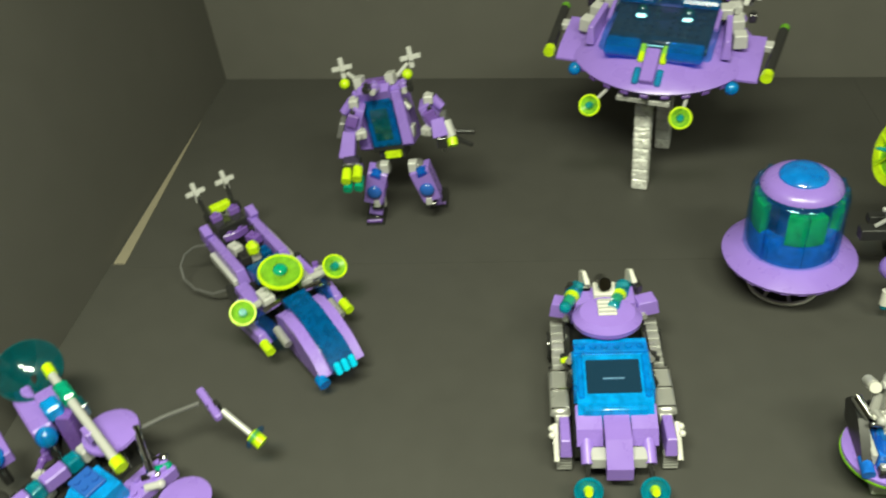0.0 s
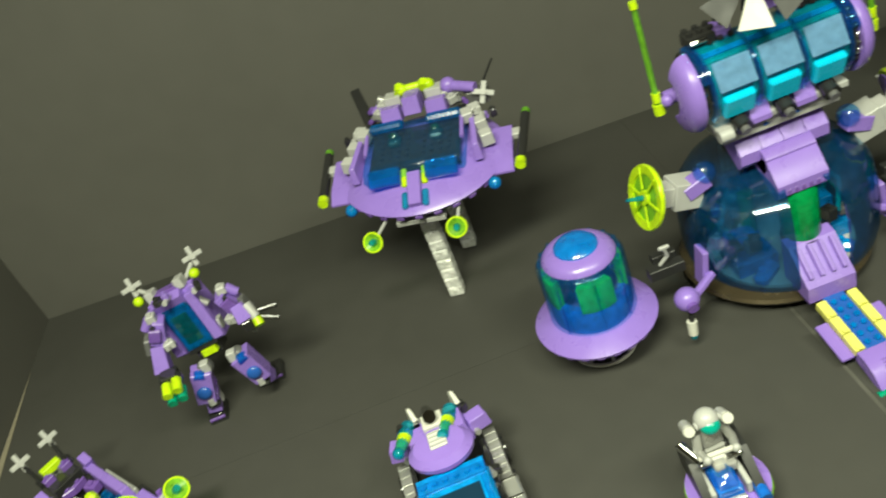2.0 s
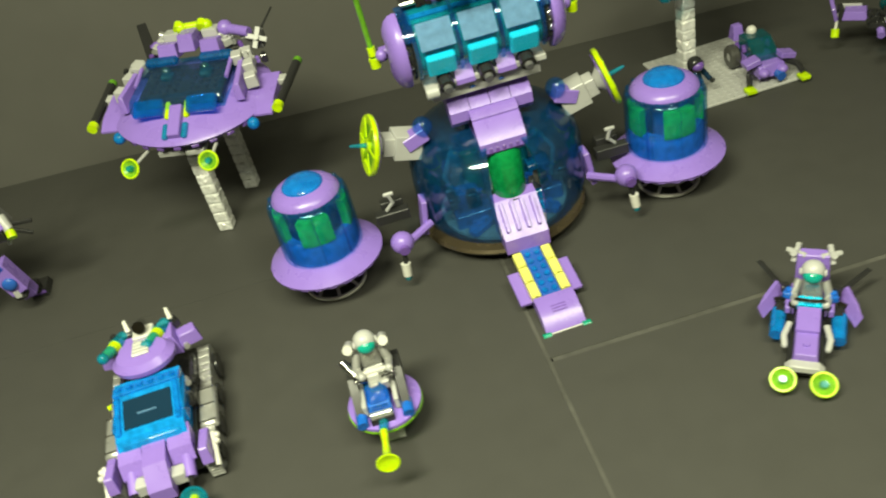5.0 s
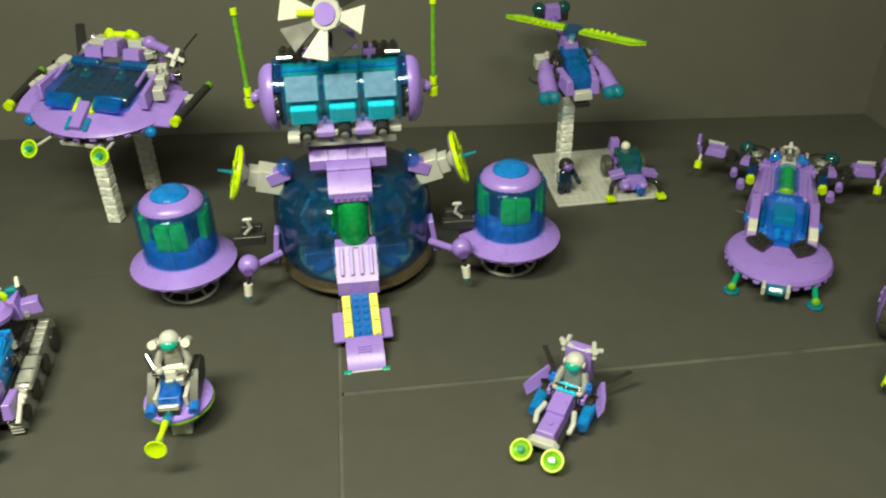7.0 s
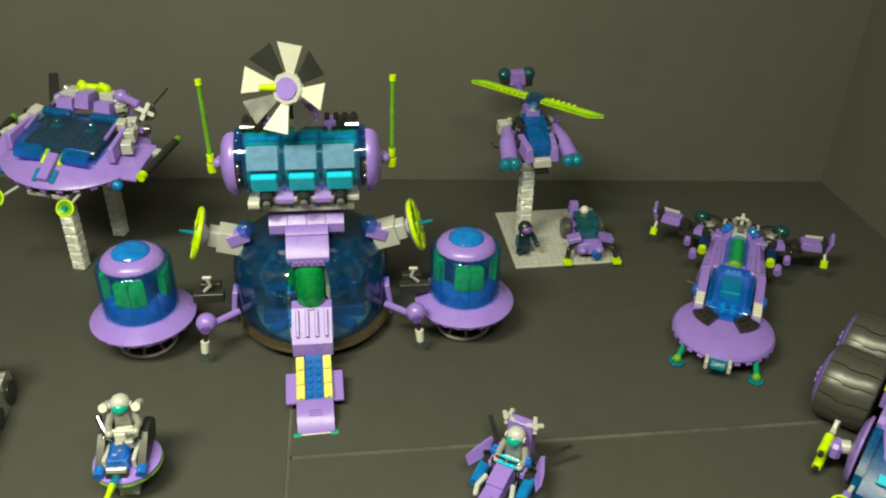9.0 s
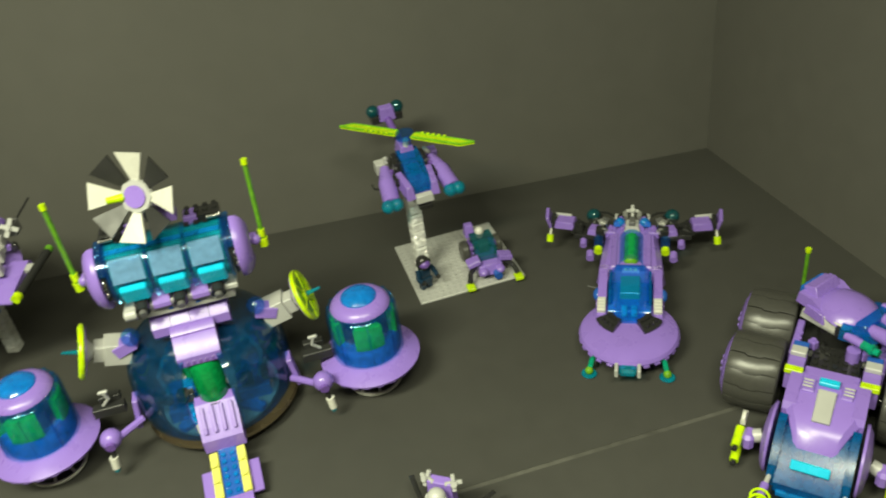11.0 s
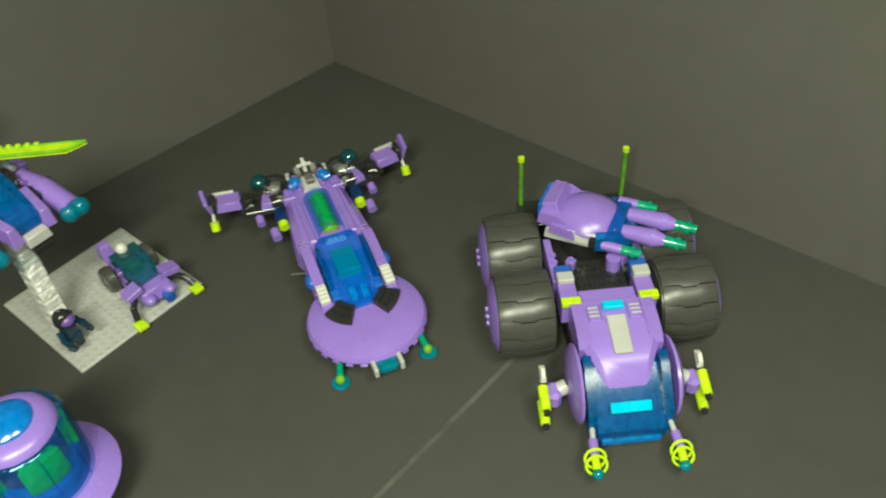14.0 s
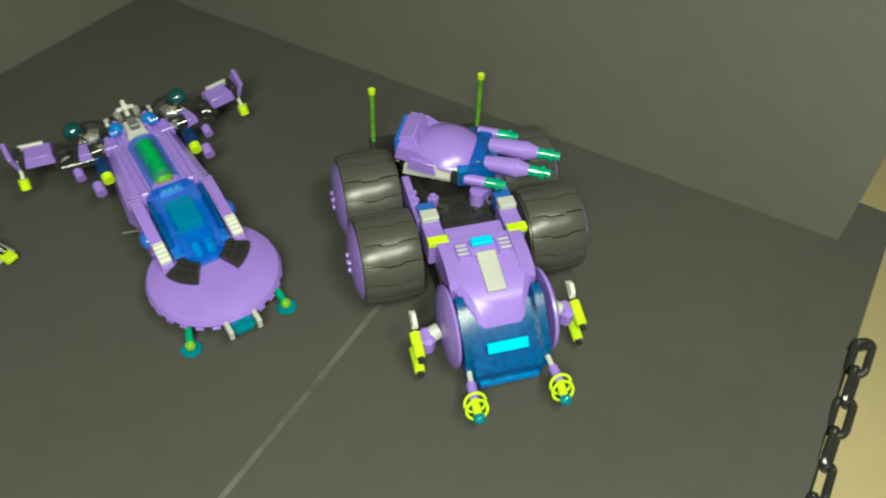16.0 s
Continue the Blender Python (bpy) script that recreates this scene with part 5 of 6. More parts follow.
def saucer():
    pillar("tall pillar of stacked clear bricks under the saucer", -2.79, 1.93, 1.16, -15)
    pillar("tall pillar of stacked clear bricks under the saucer", -2.50, 2.64, 1.22, -15)
    ob = thing("saucer", "lavender toy flying saucer with clear blue roof window", "toy spaceship", -2.64, 2.22, 1.22, rz=-17, rx=9, ry=2)
    S = Matrix.Diagonal((0.89, 0.79, 1, 1))
    hull = Build(S).lathe([(0, 0.0), (0.55, 0.03), (0.88, 0.10), (0.905, 0.13), (0.86, 0.16), (0.62, 0.24), (0.42, 0.29), (0, 0.30)], n=56).put("hull", PURPLE, ob, "wide lavender saucer hull")
    Build(S).lathe([(0.0, -0.03), (0.5, 0.0), (0.84, 0.075), (0.84, 0.095), (0.5, 0.03), (0, 0.0)], n=48).put("under_hull", DKPURPLE, hull)
    for k in range(28):
        a = radians(360 / 28 * k)
        Build().box(0.765 * math.cos(a), 0.68 * math.sin(a), 0.085, 0.05, 0.07, 0.03, rz=math.degrees(a), bev=0.004).put("tooth", DKPURPLE, hull)
    win = Build().box(0.0, -0.02, 0.345, 0.98, 0.76, 0.16, top=(0.92, 0.84), bev=0.03).put("roof_window", T_TANK, ob, "clear dark blue roof window")
    win.visible_shadow = False
    Build().box(0, -0.01, 0.31, 0.86, 0.62, 0.05).studs(-0.2, 0.05, 0.335, 4, 5).studs(0.2, 0.05, 0.335, 4, 5).put("cabin_floor", BLACK, ob)
    for s in (-1, 1):
        Build().box(s * 0.20, 0.08, 0.36, 0.12, 0.12, 0.07, bev=0.02).ball(s * 0.20, 0.10, 0.40, 0.05, n=12).put("cabin_seat", T_SMOKE, ob)
        Build(pose(s * 0.265, -0.39, 0.345, 30)).box(0, 0, 0, 0.30, 0.17, 0.06, bev=0.025).put("front_pane", T_AZ, ob, "clear bright blue front pane")
        Build().box(s * 0.28, 0.25, 0.42, 0.34, 0.10, 0.08, bev=0.025).put("rear_pane", T_DEEP, ob, "clear bright blue rear pane")
        Build(pose(s * 0.095, -0.46, 0.255, 24)).box(0, 0.09, 0.0, 0.055, 0.18, 0.04, bev=0.012).put("lime_strip", LIME, ob)
        Build(pose(s * 0.095, -0.62, 0.20, 20)).box(0, 0.03, 0.0, 0.055, 0.16, 0.045, bev=0.012).put("teal_strip", T_TEAL, ob)
        Build().box(s * 0.56, -0.02, 0.32, 0.08, 0.52, 0.16, rz=s * 6, top=(0.6, 0.85)).put("side_slope", PURPLE, ob)
        for k in range(3):
            Build().box(s * (0.66 - 0.05 * k), -0.04 + 0.17 * k, 0.30 + 0.03 * k, 0.12, 0.13, 0.12, rz=s * 16, top=(0.9, 0.8)).put("grey_block", GREY, ob, "light grey block")
        # side rods
        p, q = (s * 0.99, 0.36, 0.15), (s * 0.94, -0.30, 0.17)
        cannon = Build().cyl(p, q, 0.045, n=14).put("side_tube", BLACK, ob, "glossy black tube")
        Build().cyl(q, Vector(q) + (Vector(q) - Vector(p)).normalized() * 0.07, 0.05, n=14).put("lime_cap", LIME, cannon)
        Build().cyl(p, Vector(p) - (Vector(q) - Vector(p)).normalized() * 0.06, 0.045, n=14).put("lime_cap", LIMEROD, cannon)
        Build().box(s * 0.86, 0.10, 0.16, 0.16, 0.10, 0.06).put("tube_bracket", GREY, ob)
        Build().prism([(0.22, 0.17), (0.18, 0.20), (-0.22, 0.175), (-0.36, 0.12), (-0.36, 0.10), (0.22, 0.12)], s * 0.775 - 0.095, s * 0.775 + 0.095).put("side_wing", PURPLE, ob, "flat lavender side wing")
        # antenna fins
        foot, tip = Vector((s * 0.50, 0.50, 0.24)), Vector((s * 0.64 if s < 0 else 0.76, 0.84, 0.52))
        Build(facing((foot + tip) / 2, tip - foot)).box(0, 0, 0, 0.12 if s < 0 else 0.025, 0.05 if s < 0 else 0.025, (tip - foot).length, top=(0.8, 0.8)).put("fin", BLACK, ob, "slanting black fin")
        small_dish(ob, (s * 0.38 - 0.04, -0.86, 0.04), (s * 0.1, -0.7, 0.6), 0.085)
        Build().tube([(s * 0.34, -0.60, 0.03), (s * 0.38 - 0.04, -0.84, 0.035)], 0.016).put("dish_arm", GREY, ob)
        Build().ball(s * 0.68, -0.42, 0.07, 0.06, n=12).put("blue_lamp", T_CYAN, ob)
        Build().box(s * 0.22, 0.38, 0.46, 0.20, 0.16, 0.14, rx=-20, top=(0.9, 0.8)).put("rear_slope", PURPLE, ob)
        Build().box(s * 0.20, 0.54, 0.50, 0.16, 0.14, 0.12, rx=-10).put("rear_grey", GREY, ob, "light grey block")
        Build().cyl((s * 0.12, 0.52, 0.58), (s * 0.12, 0.60, 0.60), 0.05, n=14).put("lime_cap", LIME, ob)
        Build().studs(s * 0.46, 0.32, 0.33, 2, 3).box(s * 0.46, 0.36, 0.30, 0.18, 0.26, 0.06).put("stud_plate", BLACK, ob)
    Build().box(0, -0.50, 0.245, 0.13, 0.34, 0.09, rx=22, top=(0.9, 0.95)).put("nose_block", PURPLE, ob)
    Build().box(0, 0.44, 0.52, 0.17, 0.30, 0.16, rx=-14, top=(0.9, 0.7)).put("spine", PURPLE, ob)
    Build().cyl((-0.10, 0.57, 0.58), (0.16, 0.60, 0.57), 0.04, n=12).ball(-0.10, 0.56, 0.58, 0.06, n=12).ball(0.16, 0.58, 0.57, 0.06, n=12).put("lime_bar", LIME, ob, "neon lime bar")
    Build().box(-0.12, -0.58, -0.02, 0.26, 0.12, 0.05).box(0.12, -0.58, -0.02, 0.18, 0.14, 0.05).put("nose_plate", GREY, ob)
    Build().ball(0.34, 0.56, 0.52, 0.08, n=14).cyl((0.34, 0.56, 0.52), (0.6, 0.46, 0.50), 0.05, n=12).put("rear_joint", PURPLE, ob)
    star_part(ob, (0.66, 0.44, 0.44), 0.10, "claw", (50, 20, 0))
    Build().box(0.60, 0.52, 0.38, 0.2, 0.14, 0.14).studs(0.6, 0.5, 0.45, 2, 2).put("rear_engine", DKGREY, ob)
    for s in (-1, 1):
        Build().box(s * 0.36, 0.50, 0.42, 0.12, 0.12, 0.12, rz=s * 20).put("rear_brick", PURPLE if s < 0 else DKGREY, ob)
        Build().cyl((s * 0.30, 0.62, 0.46), (s * 0.38, 0.62, 0.50), 0.04, n=12).put("rear_pin", SILVER, ob)
        Build().box(s * 0.50, 0.20, 0.40, 0.10, 0.12, 0.10, rz=s * 12).put("grey_block", GREY, ob)
        Build().cyl((s * 0.46, -0.10, 0.40), (s * 0.46, 0.16, 0.43), 0.02, n=8).put("window_bar", PURPLE, ob)
    Build().box(-0.06, -0.20, -0.045, 0.2, 0.2, 0.05).box(0.06, 0.44, -0.02, 0.2, 0.2, 0.06).put("stand_socket", DKGREY, ob)

    clutter(ob, 9, 0.10, 0.52, 0.40, 0.62, 0.34, 0.58, 71, (PURPLE, GREY, BLACK, DKPURPLE, SILVER))
    clutter(ob, 4, 0.56, 0.72, 0.10, 0.40, 0.26, 0.40, 72, (GREY, BLACK, PURPLE))


saucer()


# ---- grey plate with its helicopter, car and figure ----
def base_plate():
    ob = thing("base_plate", "square light grey studded base plate lying on the table", "base plate", 2.81, 2.12, rz=1.5)
    b = Build().box(0, 0, 0.016, 1.28, 1.28, 0.028, bev=0.006)
    b.put("plate", GREY, ob)
    st = Build()
    for i in range(16):
        for j in range(16):
            x, y = (i - 7.5) * 0.08, (j - 7.5) * 0.08
            verts = bmesh.ops.create_cone(st.bm, cap_ends=True, segments=8, radius1=0.024, radius2=0.023, depth=0.011)["verts"]
            st.take(verts, Matrix.Translation((x, y, 0.034)))
    tagged(st.put("studs", GREY, ob), kind="stuff")
    return ob


base_plate()
pillar("tall pillar of stacked clear bricks under the helicopter", 2.36, 2.02, 1.13, 8)


def helicopter():
    ob = thing("helicopter", "lavender toy helicopter with long neon lime rotor on a pillar", "toy helicopter", 2.43, 2.16, 1.20, rz=4, rx=9)
    Build().box(0, -0.02, 0.14, 0.26, 0.56, 0.20, top=(0.7, 0.8)).put("fuselage", DKPURPLE, ob)
    c = Build().prism([(0.18, 0.38), (-0.06, 0.36), (-0.33, 0.22), (-0.35, 0.14), (0.18, 0.16)], -0.12, 0.12).put("canopy", T_DEEP, ob, "clear dark blue canopy")
    c.visible_shadow = False
    Build().box(0, -0.06, 0.20, 0.12, 0.2, 0.14).put("pilot_seat", T_TEAL, ob)
    Build().box(0, -0.40, 0.10, 0.20, 0.10, 0.09, top=(0.9, 0.7)).put("nose", GREY, ob, "light grey nose plate")
    for s in (-1, 1):
        Build().box(s * 0.16, -0.20, 0.17, 0.10, 0.40, 0.16, rz=-s * 6, top=(0.7, 0.8)).put("cheek", PURPLE, ob)
        Build().box(s * 0.15, 0.12, 0.24, 0.12, 0.20, 0.14, top=(0.8, 0.8)).studs(s * 0.15, 0.12, 0.31, 1, 2).put("engine_side", BLACK, ob)
        Build().tube([(s * 0.12, 0.05, 0.12), (s * 0.30, 0.0, 0.10)], 0.03).put("strut", BLACK, ob)
        boom = Build().cyl((s * 0.28, 0.16, 0.19), (s * 0.32, -0.06, 0.14), 0.055, 0.10, 16).cyl((s * 0.32, -0.06, 0.14), (s * 0.36, -0.34, 0.08), 0.10, 0.095, 16).put("float_boom", PURPLE, ob, "lavender side boom")
        for d in (-0.048, 0.048):
            Build().ball(s * 0.365 + d, -0.37, 0.075, 0.078, n=14).put("lamp", T_TEAL, boom, "clear teal lamp")
        Build().box(s * 0.30, 0.24, 0.17, 0.14, 0.12, 0.14).put("boom_tail", GREY if s < 0 else PURPLE, ob)
        Build().box(s * 0.22, -0.1, 0.18, 0.06, 0.14, 0.06).studs(s * 0.22, -0.1, 0.21, 1, 2).put("stud_plate", BLACK, ob)
        Build().ball(s * 0.15, 0.96, 0.44, 0.08, n=14).put("tail_lamp", T_SMOKE, ob)
        Build().box(s * 0.13, 0.94, 0.36, 0.12, 0.14, 0.10).put("tail_engine", BLACK, ob)
        Build().tube([(s * 0.20, -0.1, 0.02), (s * 0.46, 0.02, 0.06), (s * 0.46, 0.1, 0.06)], 0.012).put("wire", BLACK, ob)
    Build().cyl((0, 0.20, 0.30), (0, 0.94, 0.36), 0.045, n=12).put("tail_boom", DKPURPLE, ob)
    Build().box(0, 0.92, 0.42, 0.20, 0.14, 0.16, top=(0.8, 0.7)).put("tail_fin", PURPLE, ob)
    Build().box(0, 0.22, 0.36, 0.18, 0.24, 0.16, top=(0.8, 0.8)).put("engine_cowl", PURPLE, ob)
    Build().cyl((0, 0.16, 0.40), (0, 0.145, 0.52), 0.035, n=12).put("rotor_mast", WHITE, ob)
    Build().box(0, -0.3, -0.01, 0.16, 0.3, 0.05).box(-0.08, -0.12, -0.02, 0.17, 0.17, 0.04).put("belly_plate", BLACK, ob)
    R = pose(0, 0.145, 0.55, -9, 0, 0) @ pose(0, 0, 0, 0, 0, -48)
    hub = Build(R).cyl((0, 0, 0), (0, 0, 0.07), 0.11, 0.10, 20).put("rotor_hub", T_BLUE, ob, "clear blue rotor hub")
    for s in (-1, 1):
        b = Build(R @ pose(0, 0, 0, 0, 0, 0 if s > 0 else 180))
        top = [(0.10, -0.05), (0.40, -0.055), (0.72, -0.055), (0.85, 0.045), (0.30, 0.055), (0.10, 0.05)]
        lo = [b.bm.verts.new((x, y, 0.02)) for x, y in top]
        hi = [b.bm.verts.new((x, y, 0.05)) for x, y in top]
        b.bm.faces.new(hi), b.bm.faces.new(lo[::-1])
        for i in range(6):
            b.bm.faces.new((lo[i], lo[(i + 1) % 6], hi[(i + 1) % 6], hi[i]))
        b.take(lo + hi, Matrix())
        for k in range(5):
            b.box(0.20 + 0.07 * k, 0.055, 0.055, 0.035, 0.03, 0.03, bev=0.004)
        blade = b.put("rotor_blade", LIME, hub, "neon lime saw-toothed blade")
        e = Build(R @ pose(0, 0, 0, 0, 0, 0 if s > 0 else 180))
        for u, v in (((0.12, -0.05), (0.72, -0.055)), ((0.72, -0.055), (0.85, 0.045)), ((0.85, 0.045), (0.12, 0.052))):
            e.cyl((*u, 0.05), (*v, 0.05), 0.012, n=8)
        e.put("blade_rim", LIMEDISH, blade)

    clutter(ob, 5, 0.06, 0.26, 0.06, 0.30, 0.14, 0.32, 81, (BLACK, DKPURPLE, SILVER, GREY), True, 0.07)


helicopter()


def small_car():
    ob = thing("buggy", "small lavender toy buggy with clear blue cab on base plate", "toy vehicle", 3.10, 1.86, 0.045, rz=-2)
    Build().box(0, 0.02, 0.12, 0.30, 0.66, 0.12, top=(0.9, 0.9)).put("body", PURPLE, ob)
    c = Build().prism([(0.20, 0.36), (0.02, 0.36), (-0.16, 0.24), (-0.16, 0.18), (0.20, 0.18)], -0.13, 0.13).put("cab_window", T_SMOKE, ob, "clear dark blue cab window")
    c.visible_shadow = False
    Build().box(0, 0.06, 0.24, 0.12, 0.12, 0.12).put("seat_block", DKGREY, ob)
    Build().ball(0.0, 0.18, 0.38, 0.055, n=14).put("roof_lamp", WHITE, ob)
    Build().box(-0.10, 0.32, 0.34, 0.12, 0.14, 0.16, top=(0.8, 0.6)).put("tail_slope", PURPLE, ob)
    for s in (-1, 1):
        w = Build().lathe([(0.05, -0.05), (0.11, -0.05), (0.125, -0.03), (0.125, 0.03), (0.11, 0.05), (0.05, 0.05)], pose(s * 0.20, 0.20, 0.128, 0, 90, 0), 24, closed=True).put("wheel", RUBBER, ob)
        Build().cyl((s * 0.17, 0.20, 0.128), (s * 0.24, 0.20, 0.128), 0.055, n=14).put("hub", GREY, w)
        Build().tube([(s * 0.14, -0.14, 0.16), (s * 0.26, -0.30, 0.13)], 0.032).put("front_leg", BLACK, ob)
        Build().cyl((s * 0.26, -0.30, 0.13), (s * 0.29, -0.38, 0.06), 0.03, n=10).put("leg_end", BLACK, ob)
        Build().box(s * 0.29, -0.40, 0.02, 0.10, 0.12, 0.04).put("lime_foot", LIME, ob, "neon lime foot")
        Build().box(s * 0.19, -0.20, 0.22, 0.16, 0.14, 0.06, ry=s * 14).put("front_wing", PURPLE, ob)
        Build().ball(s * 0.10, -0.30, 0.12, 0.06, 1, 1.2, 0.8, n=12).put("bumper_ball", PURPLE, ob)
    Build().cyl((0.06, -0.30, 0.08), (0.06, -0.38, 0.07), 0.05, n=14).put("front_lamp", BLUE, ob)
    Build().box(0, -0.24, 0.14, 0.22, 0.12, 0.10, top=(0.8, 0.7)).put("nose", PURPLE, ob)
    toy_figure("dark small toy figure standing on the grey base plate", 2.32, 1.74, 0.045, 20, False, NAVY, DKPURPLE, BLACK)

    clutter(ob, 5, 0.06, 0.17, -0.20, 0.30, 0.16, 0.26, 85, (BLACK, DKPURPLE, DKGREY), True, 0.06)


small_car()


# ---- long ship with a round bow ----
def long_ship():
    ob = thing("long_ship", "long lavender toy spaceship with round bow and green capsule", "toy spaceship", 4.29, 0.415, rz=-27)
    # local -y is the bow; the wing lamps lie at y = 1.03, the bow lamps at y = -1.03
    bow = Build().lathe([(0, 0.16), (0.38, 0.17), (0.49, 0.20), (0.505, 0.23), (0.485, 0.265), (0.40, 0.30), (0.24, 0.325), (0, 0.33)], pose(0, -0.62, 0), 48).put("bow_disc", PURPLE, ob, "round lavender bow disc")
    for k in range(26):
        a = radians(360 / 26 * k)
        Build().box(0.485 * math.cos(a), -0.62 + 0.485 * math.sin(a), 0.195, 0.04, 0.06, 0.025, rz=360 / 26 * k, bev=0.003).put("tooth", PURPLE, bow)
    Build().loft([(1.08, 0.24, 0.20, 0.22, 0.41), (0.92, 0.31, 0.27, 0.22, 0.425), (0.55, 0.345, 0.30, 0.22, 0.425), (0.22, 0.37, 0.32, 0.22, 0.42), (0.04, 0.30, 0.25, 0.22, 0.40)], 0.3).put("hull", PURPLE, ob, "smooth lavender hull")
    Build().box(0, 0.30, 0.18, 0.40, 1.5, 0.12).put("keel", DKPURPLE, ob)
    for s in (-1, 1):
        Build().prism([(0.16, 0.30), (0.16, 0.46), (-0.02, 0.44), (-0.5, 0.34), (-0.52, 0.24)], s * 0.285 - 0.045, s * 0.285 + 0.045).put("cockpit_side", PURPLE, ob)
        g = Build(pose(s * 0.285, -0.38, 0.385, 14)).box(0, 0, 0, 0.085, 0.18, 0.05).put("vent", WHITE, ob, "white ribbed vent tile")
        for k in range(4):
            Build(pose(s * 0.285, -0.38, 0.412, 14)).box(0, -0.06 + 0.04 * k, 0, 0.075, 0.012, 0.008, bev=0).put("slot", GREY, g)
        turn = 222 if s < 0 else 318
        wedge = Build().lathe([(0.17, 0.33), (0.345, 0.30), (0.355, 0.345), (0.335, 0.362), (0.18, 0.39), (0.17, 0.38)], pose(0, -0.44, 0), 10, turn - 22, turn + 22, closed=True)
        for k in range(7):
            a, q = radians(turn - 18 + 6 * k), 0.22 + 0.08 * (k % 2)
            wedge.studs(q * math.cos(a), -0.44 + q * math.sin(a), 0.392 - 0.18 * (q - 0.18), 1, 1)
        wedge.put("stud_plate", BLACK, ob, "black studded wedge plate")
        Build().ball(s * 0.33, -0.15, 0.34, 0.07, 0.8, 1.2, 1, n=14).put("side_lamp", BLUE, ob)
        Build().box(s * 0.31, -0.16, 0.28, 0.08, 0.30, 0.12).put("side_block", DKPURPLE, ob)
        leg = Build().cyl((s * 0.34, -0.94, 0.20), (s * 0.38, -1.02, 0.05), 0.028, n=10).put("bow_leg", T_MINT, ob, "clear green landing leg")
        Build().lathe([(0, 0.0), (0.06, 0.0), (0.078, 0.02), (0.07, 0.03), (0, 0.025)], Matrix.Translation((s * 0.38, -1.03, 0.002)), 20).put("foot_pad", T_TEAL, leg, "clear teal foot pad")
        Build().ball(s * 0.38, -1.03, 0.06, 0.042, n=12).put("foot_lamp", LIMEDISH, leg)
        # wings
        Build().tube([(s * 0.20, 0.90, 0.40), (s * 0.42, 1.06, 0.42), (s * 0.64, 1.06, 0.44)], 0.03).put("wing_spar", BLACK, ob)
        Build().box(s * 0.50, 0.98, 0.38, 0.30, 0.22, 0.06, rz=s * 8).studs(s * 0.50, 0.97, 0.41, 3, 2).put("wing_plate", BLACK, ob, "black studded wing plate")
        Build().box(s * 0.77, 1.10, 0.44, 0.24, 0.19, 0.09, rz=s * 10, top=(0.85, 0.85)).put("wing_panel", PURPLE, ob, "lavender wing panel")
        Build().box(s * 0.91, 1.11, 0.45, 0.05, 0.14, 0.14).put("wing_joint", BLACK, ob)
        Build().box(s * 0.80, 1.19, 0.48, 0.20, 0.03, 0.05, rz=s * 10).put("wing_strip", GREY, ob, "pale grey wing edge")
        Build().box(s * 0.43, 0.95, 0.43, 0.13, 0.17, 0.08, rz=s * 14, top=(0.85, 0.8)).put("wing_root", PURPLE, ob, "lavender wing root block")
        for k in range(3):
            Build(pose(s * 0.275, 0.26 - 0.04 * k, 0.424)).box(0, 0, 0, 0.10, 0.014, 0.012, bev=0.003).put("hull_rib", DKPURPLE, ob)
        Build().box(s * 0.97, 1.16, 0.46, 0.04, 0.20, 0.16, rx=10, ry=s * 15).put("winglet", PURPLE, ob)
        arm = Build().cyl((s * 0.93, 1.12, 0.44), (s * 0.955, 1.05, 0.29), 0.016, n=8).put("wing_rod", WHITE, ob)
        Build().cyl((s * 0.955, 1.05, 0.30), (s * 0.96, 1.01, 0.22), 0.042, n=12).put("wing_lamp", LIME, arm)
        Build().ball(s * 0.45, 1.22, 0.46, 0.085, n=14).put("rear_orb", T_SMOKE, ob, "dark teal clear orb")
        Build().box(s * 0.42, 1.14, 0.40, 0.16, 0.2, 0.14).put("rear_engine", BLACK, ob)
        can = Build().cyl((s * 0.37, 0.80, 0.42), (s * 0.37, 0.66, 0.38), 0.055, n=14).put("side_can", T_BLUE, ob)
        Build().cyl((s * 0.37, 0.66, 0.38), (s * 0.37, 0.60, 0.365), 0.048, n=14).put("can_end", LIME, can)
        Build().cyl((s * 0.46, 0.66, 0.32), (s * 0.46, 0.56, 0.30), 0.045, n=12).put("gun_pod", PURPLE, ob)
        Build().ball(s * 0.14, 1.06, 0.47, 0.06, n=12).put("rear_lamp", T_CYAN, ob)
        Build().box(s * 0.24, 0.96, 0.40, 0.12, 0.14, 0.08).studs(s * 0.24, 0.96, 0.44, 1, 2).put("rear_plate", PURPLE, ob)
        Build().tube([(s * 0.10, 1.08, 0.48), (s * 0.28, 1.22, 0.50), (s * 0.44, 1.24, 0.50)], 0.014).put("hose", BLACK, ob)
        if s < 0:
            Build().cyl((s * 0.34, 0.06, 0.26), (s * 0.46, 0.10, 0.26), 0.007, n=6).put("whisker", DKGREY, ob)
        Build().cyl((s * 0.2, 0.85, 0.0), (s * 0.2, 0.85, 0.2), 0.04, n=12).put("rear_leg", BLACK, ob)
    cp = Build().loft([(0.18, 0.22, 0.17, 0.35, 0.50), (-0.02, 0.245, 0.18, 0.35, 0.555), (-0.20, 0.235, 0.165, 0.345, 0.53), (-0.40, 0.19, 0.12, 0.335, 0.45), (-0.60, 0.10, 0.07, 0.33, 0.365)], 0.4).put("cockpit", T_AZ, ob, "clear dark blue cockpit")
    cp.visible_shadow = False
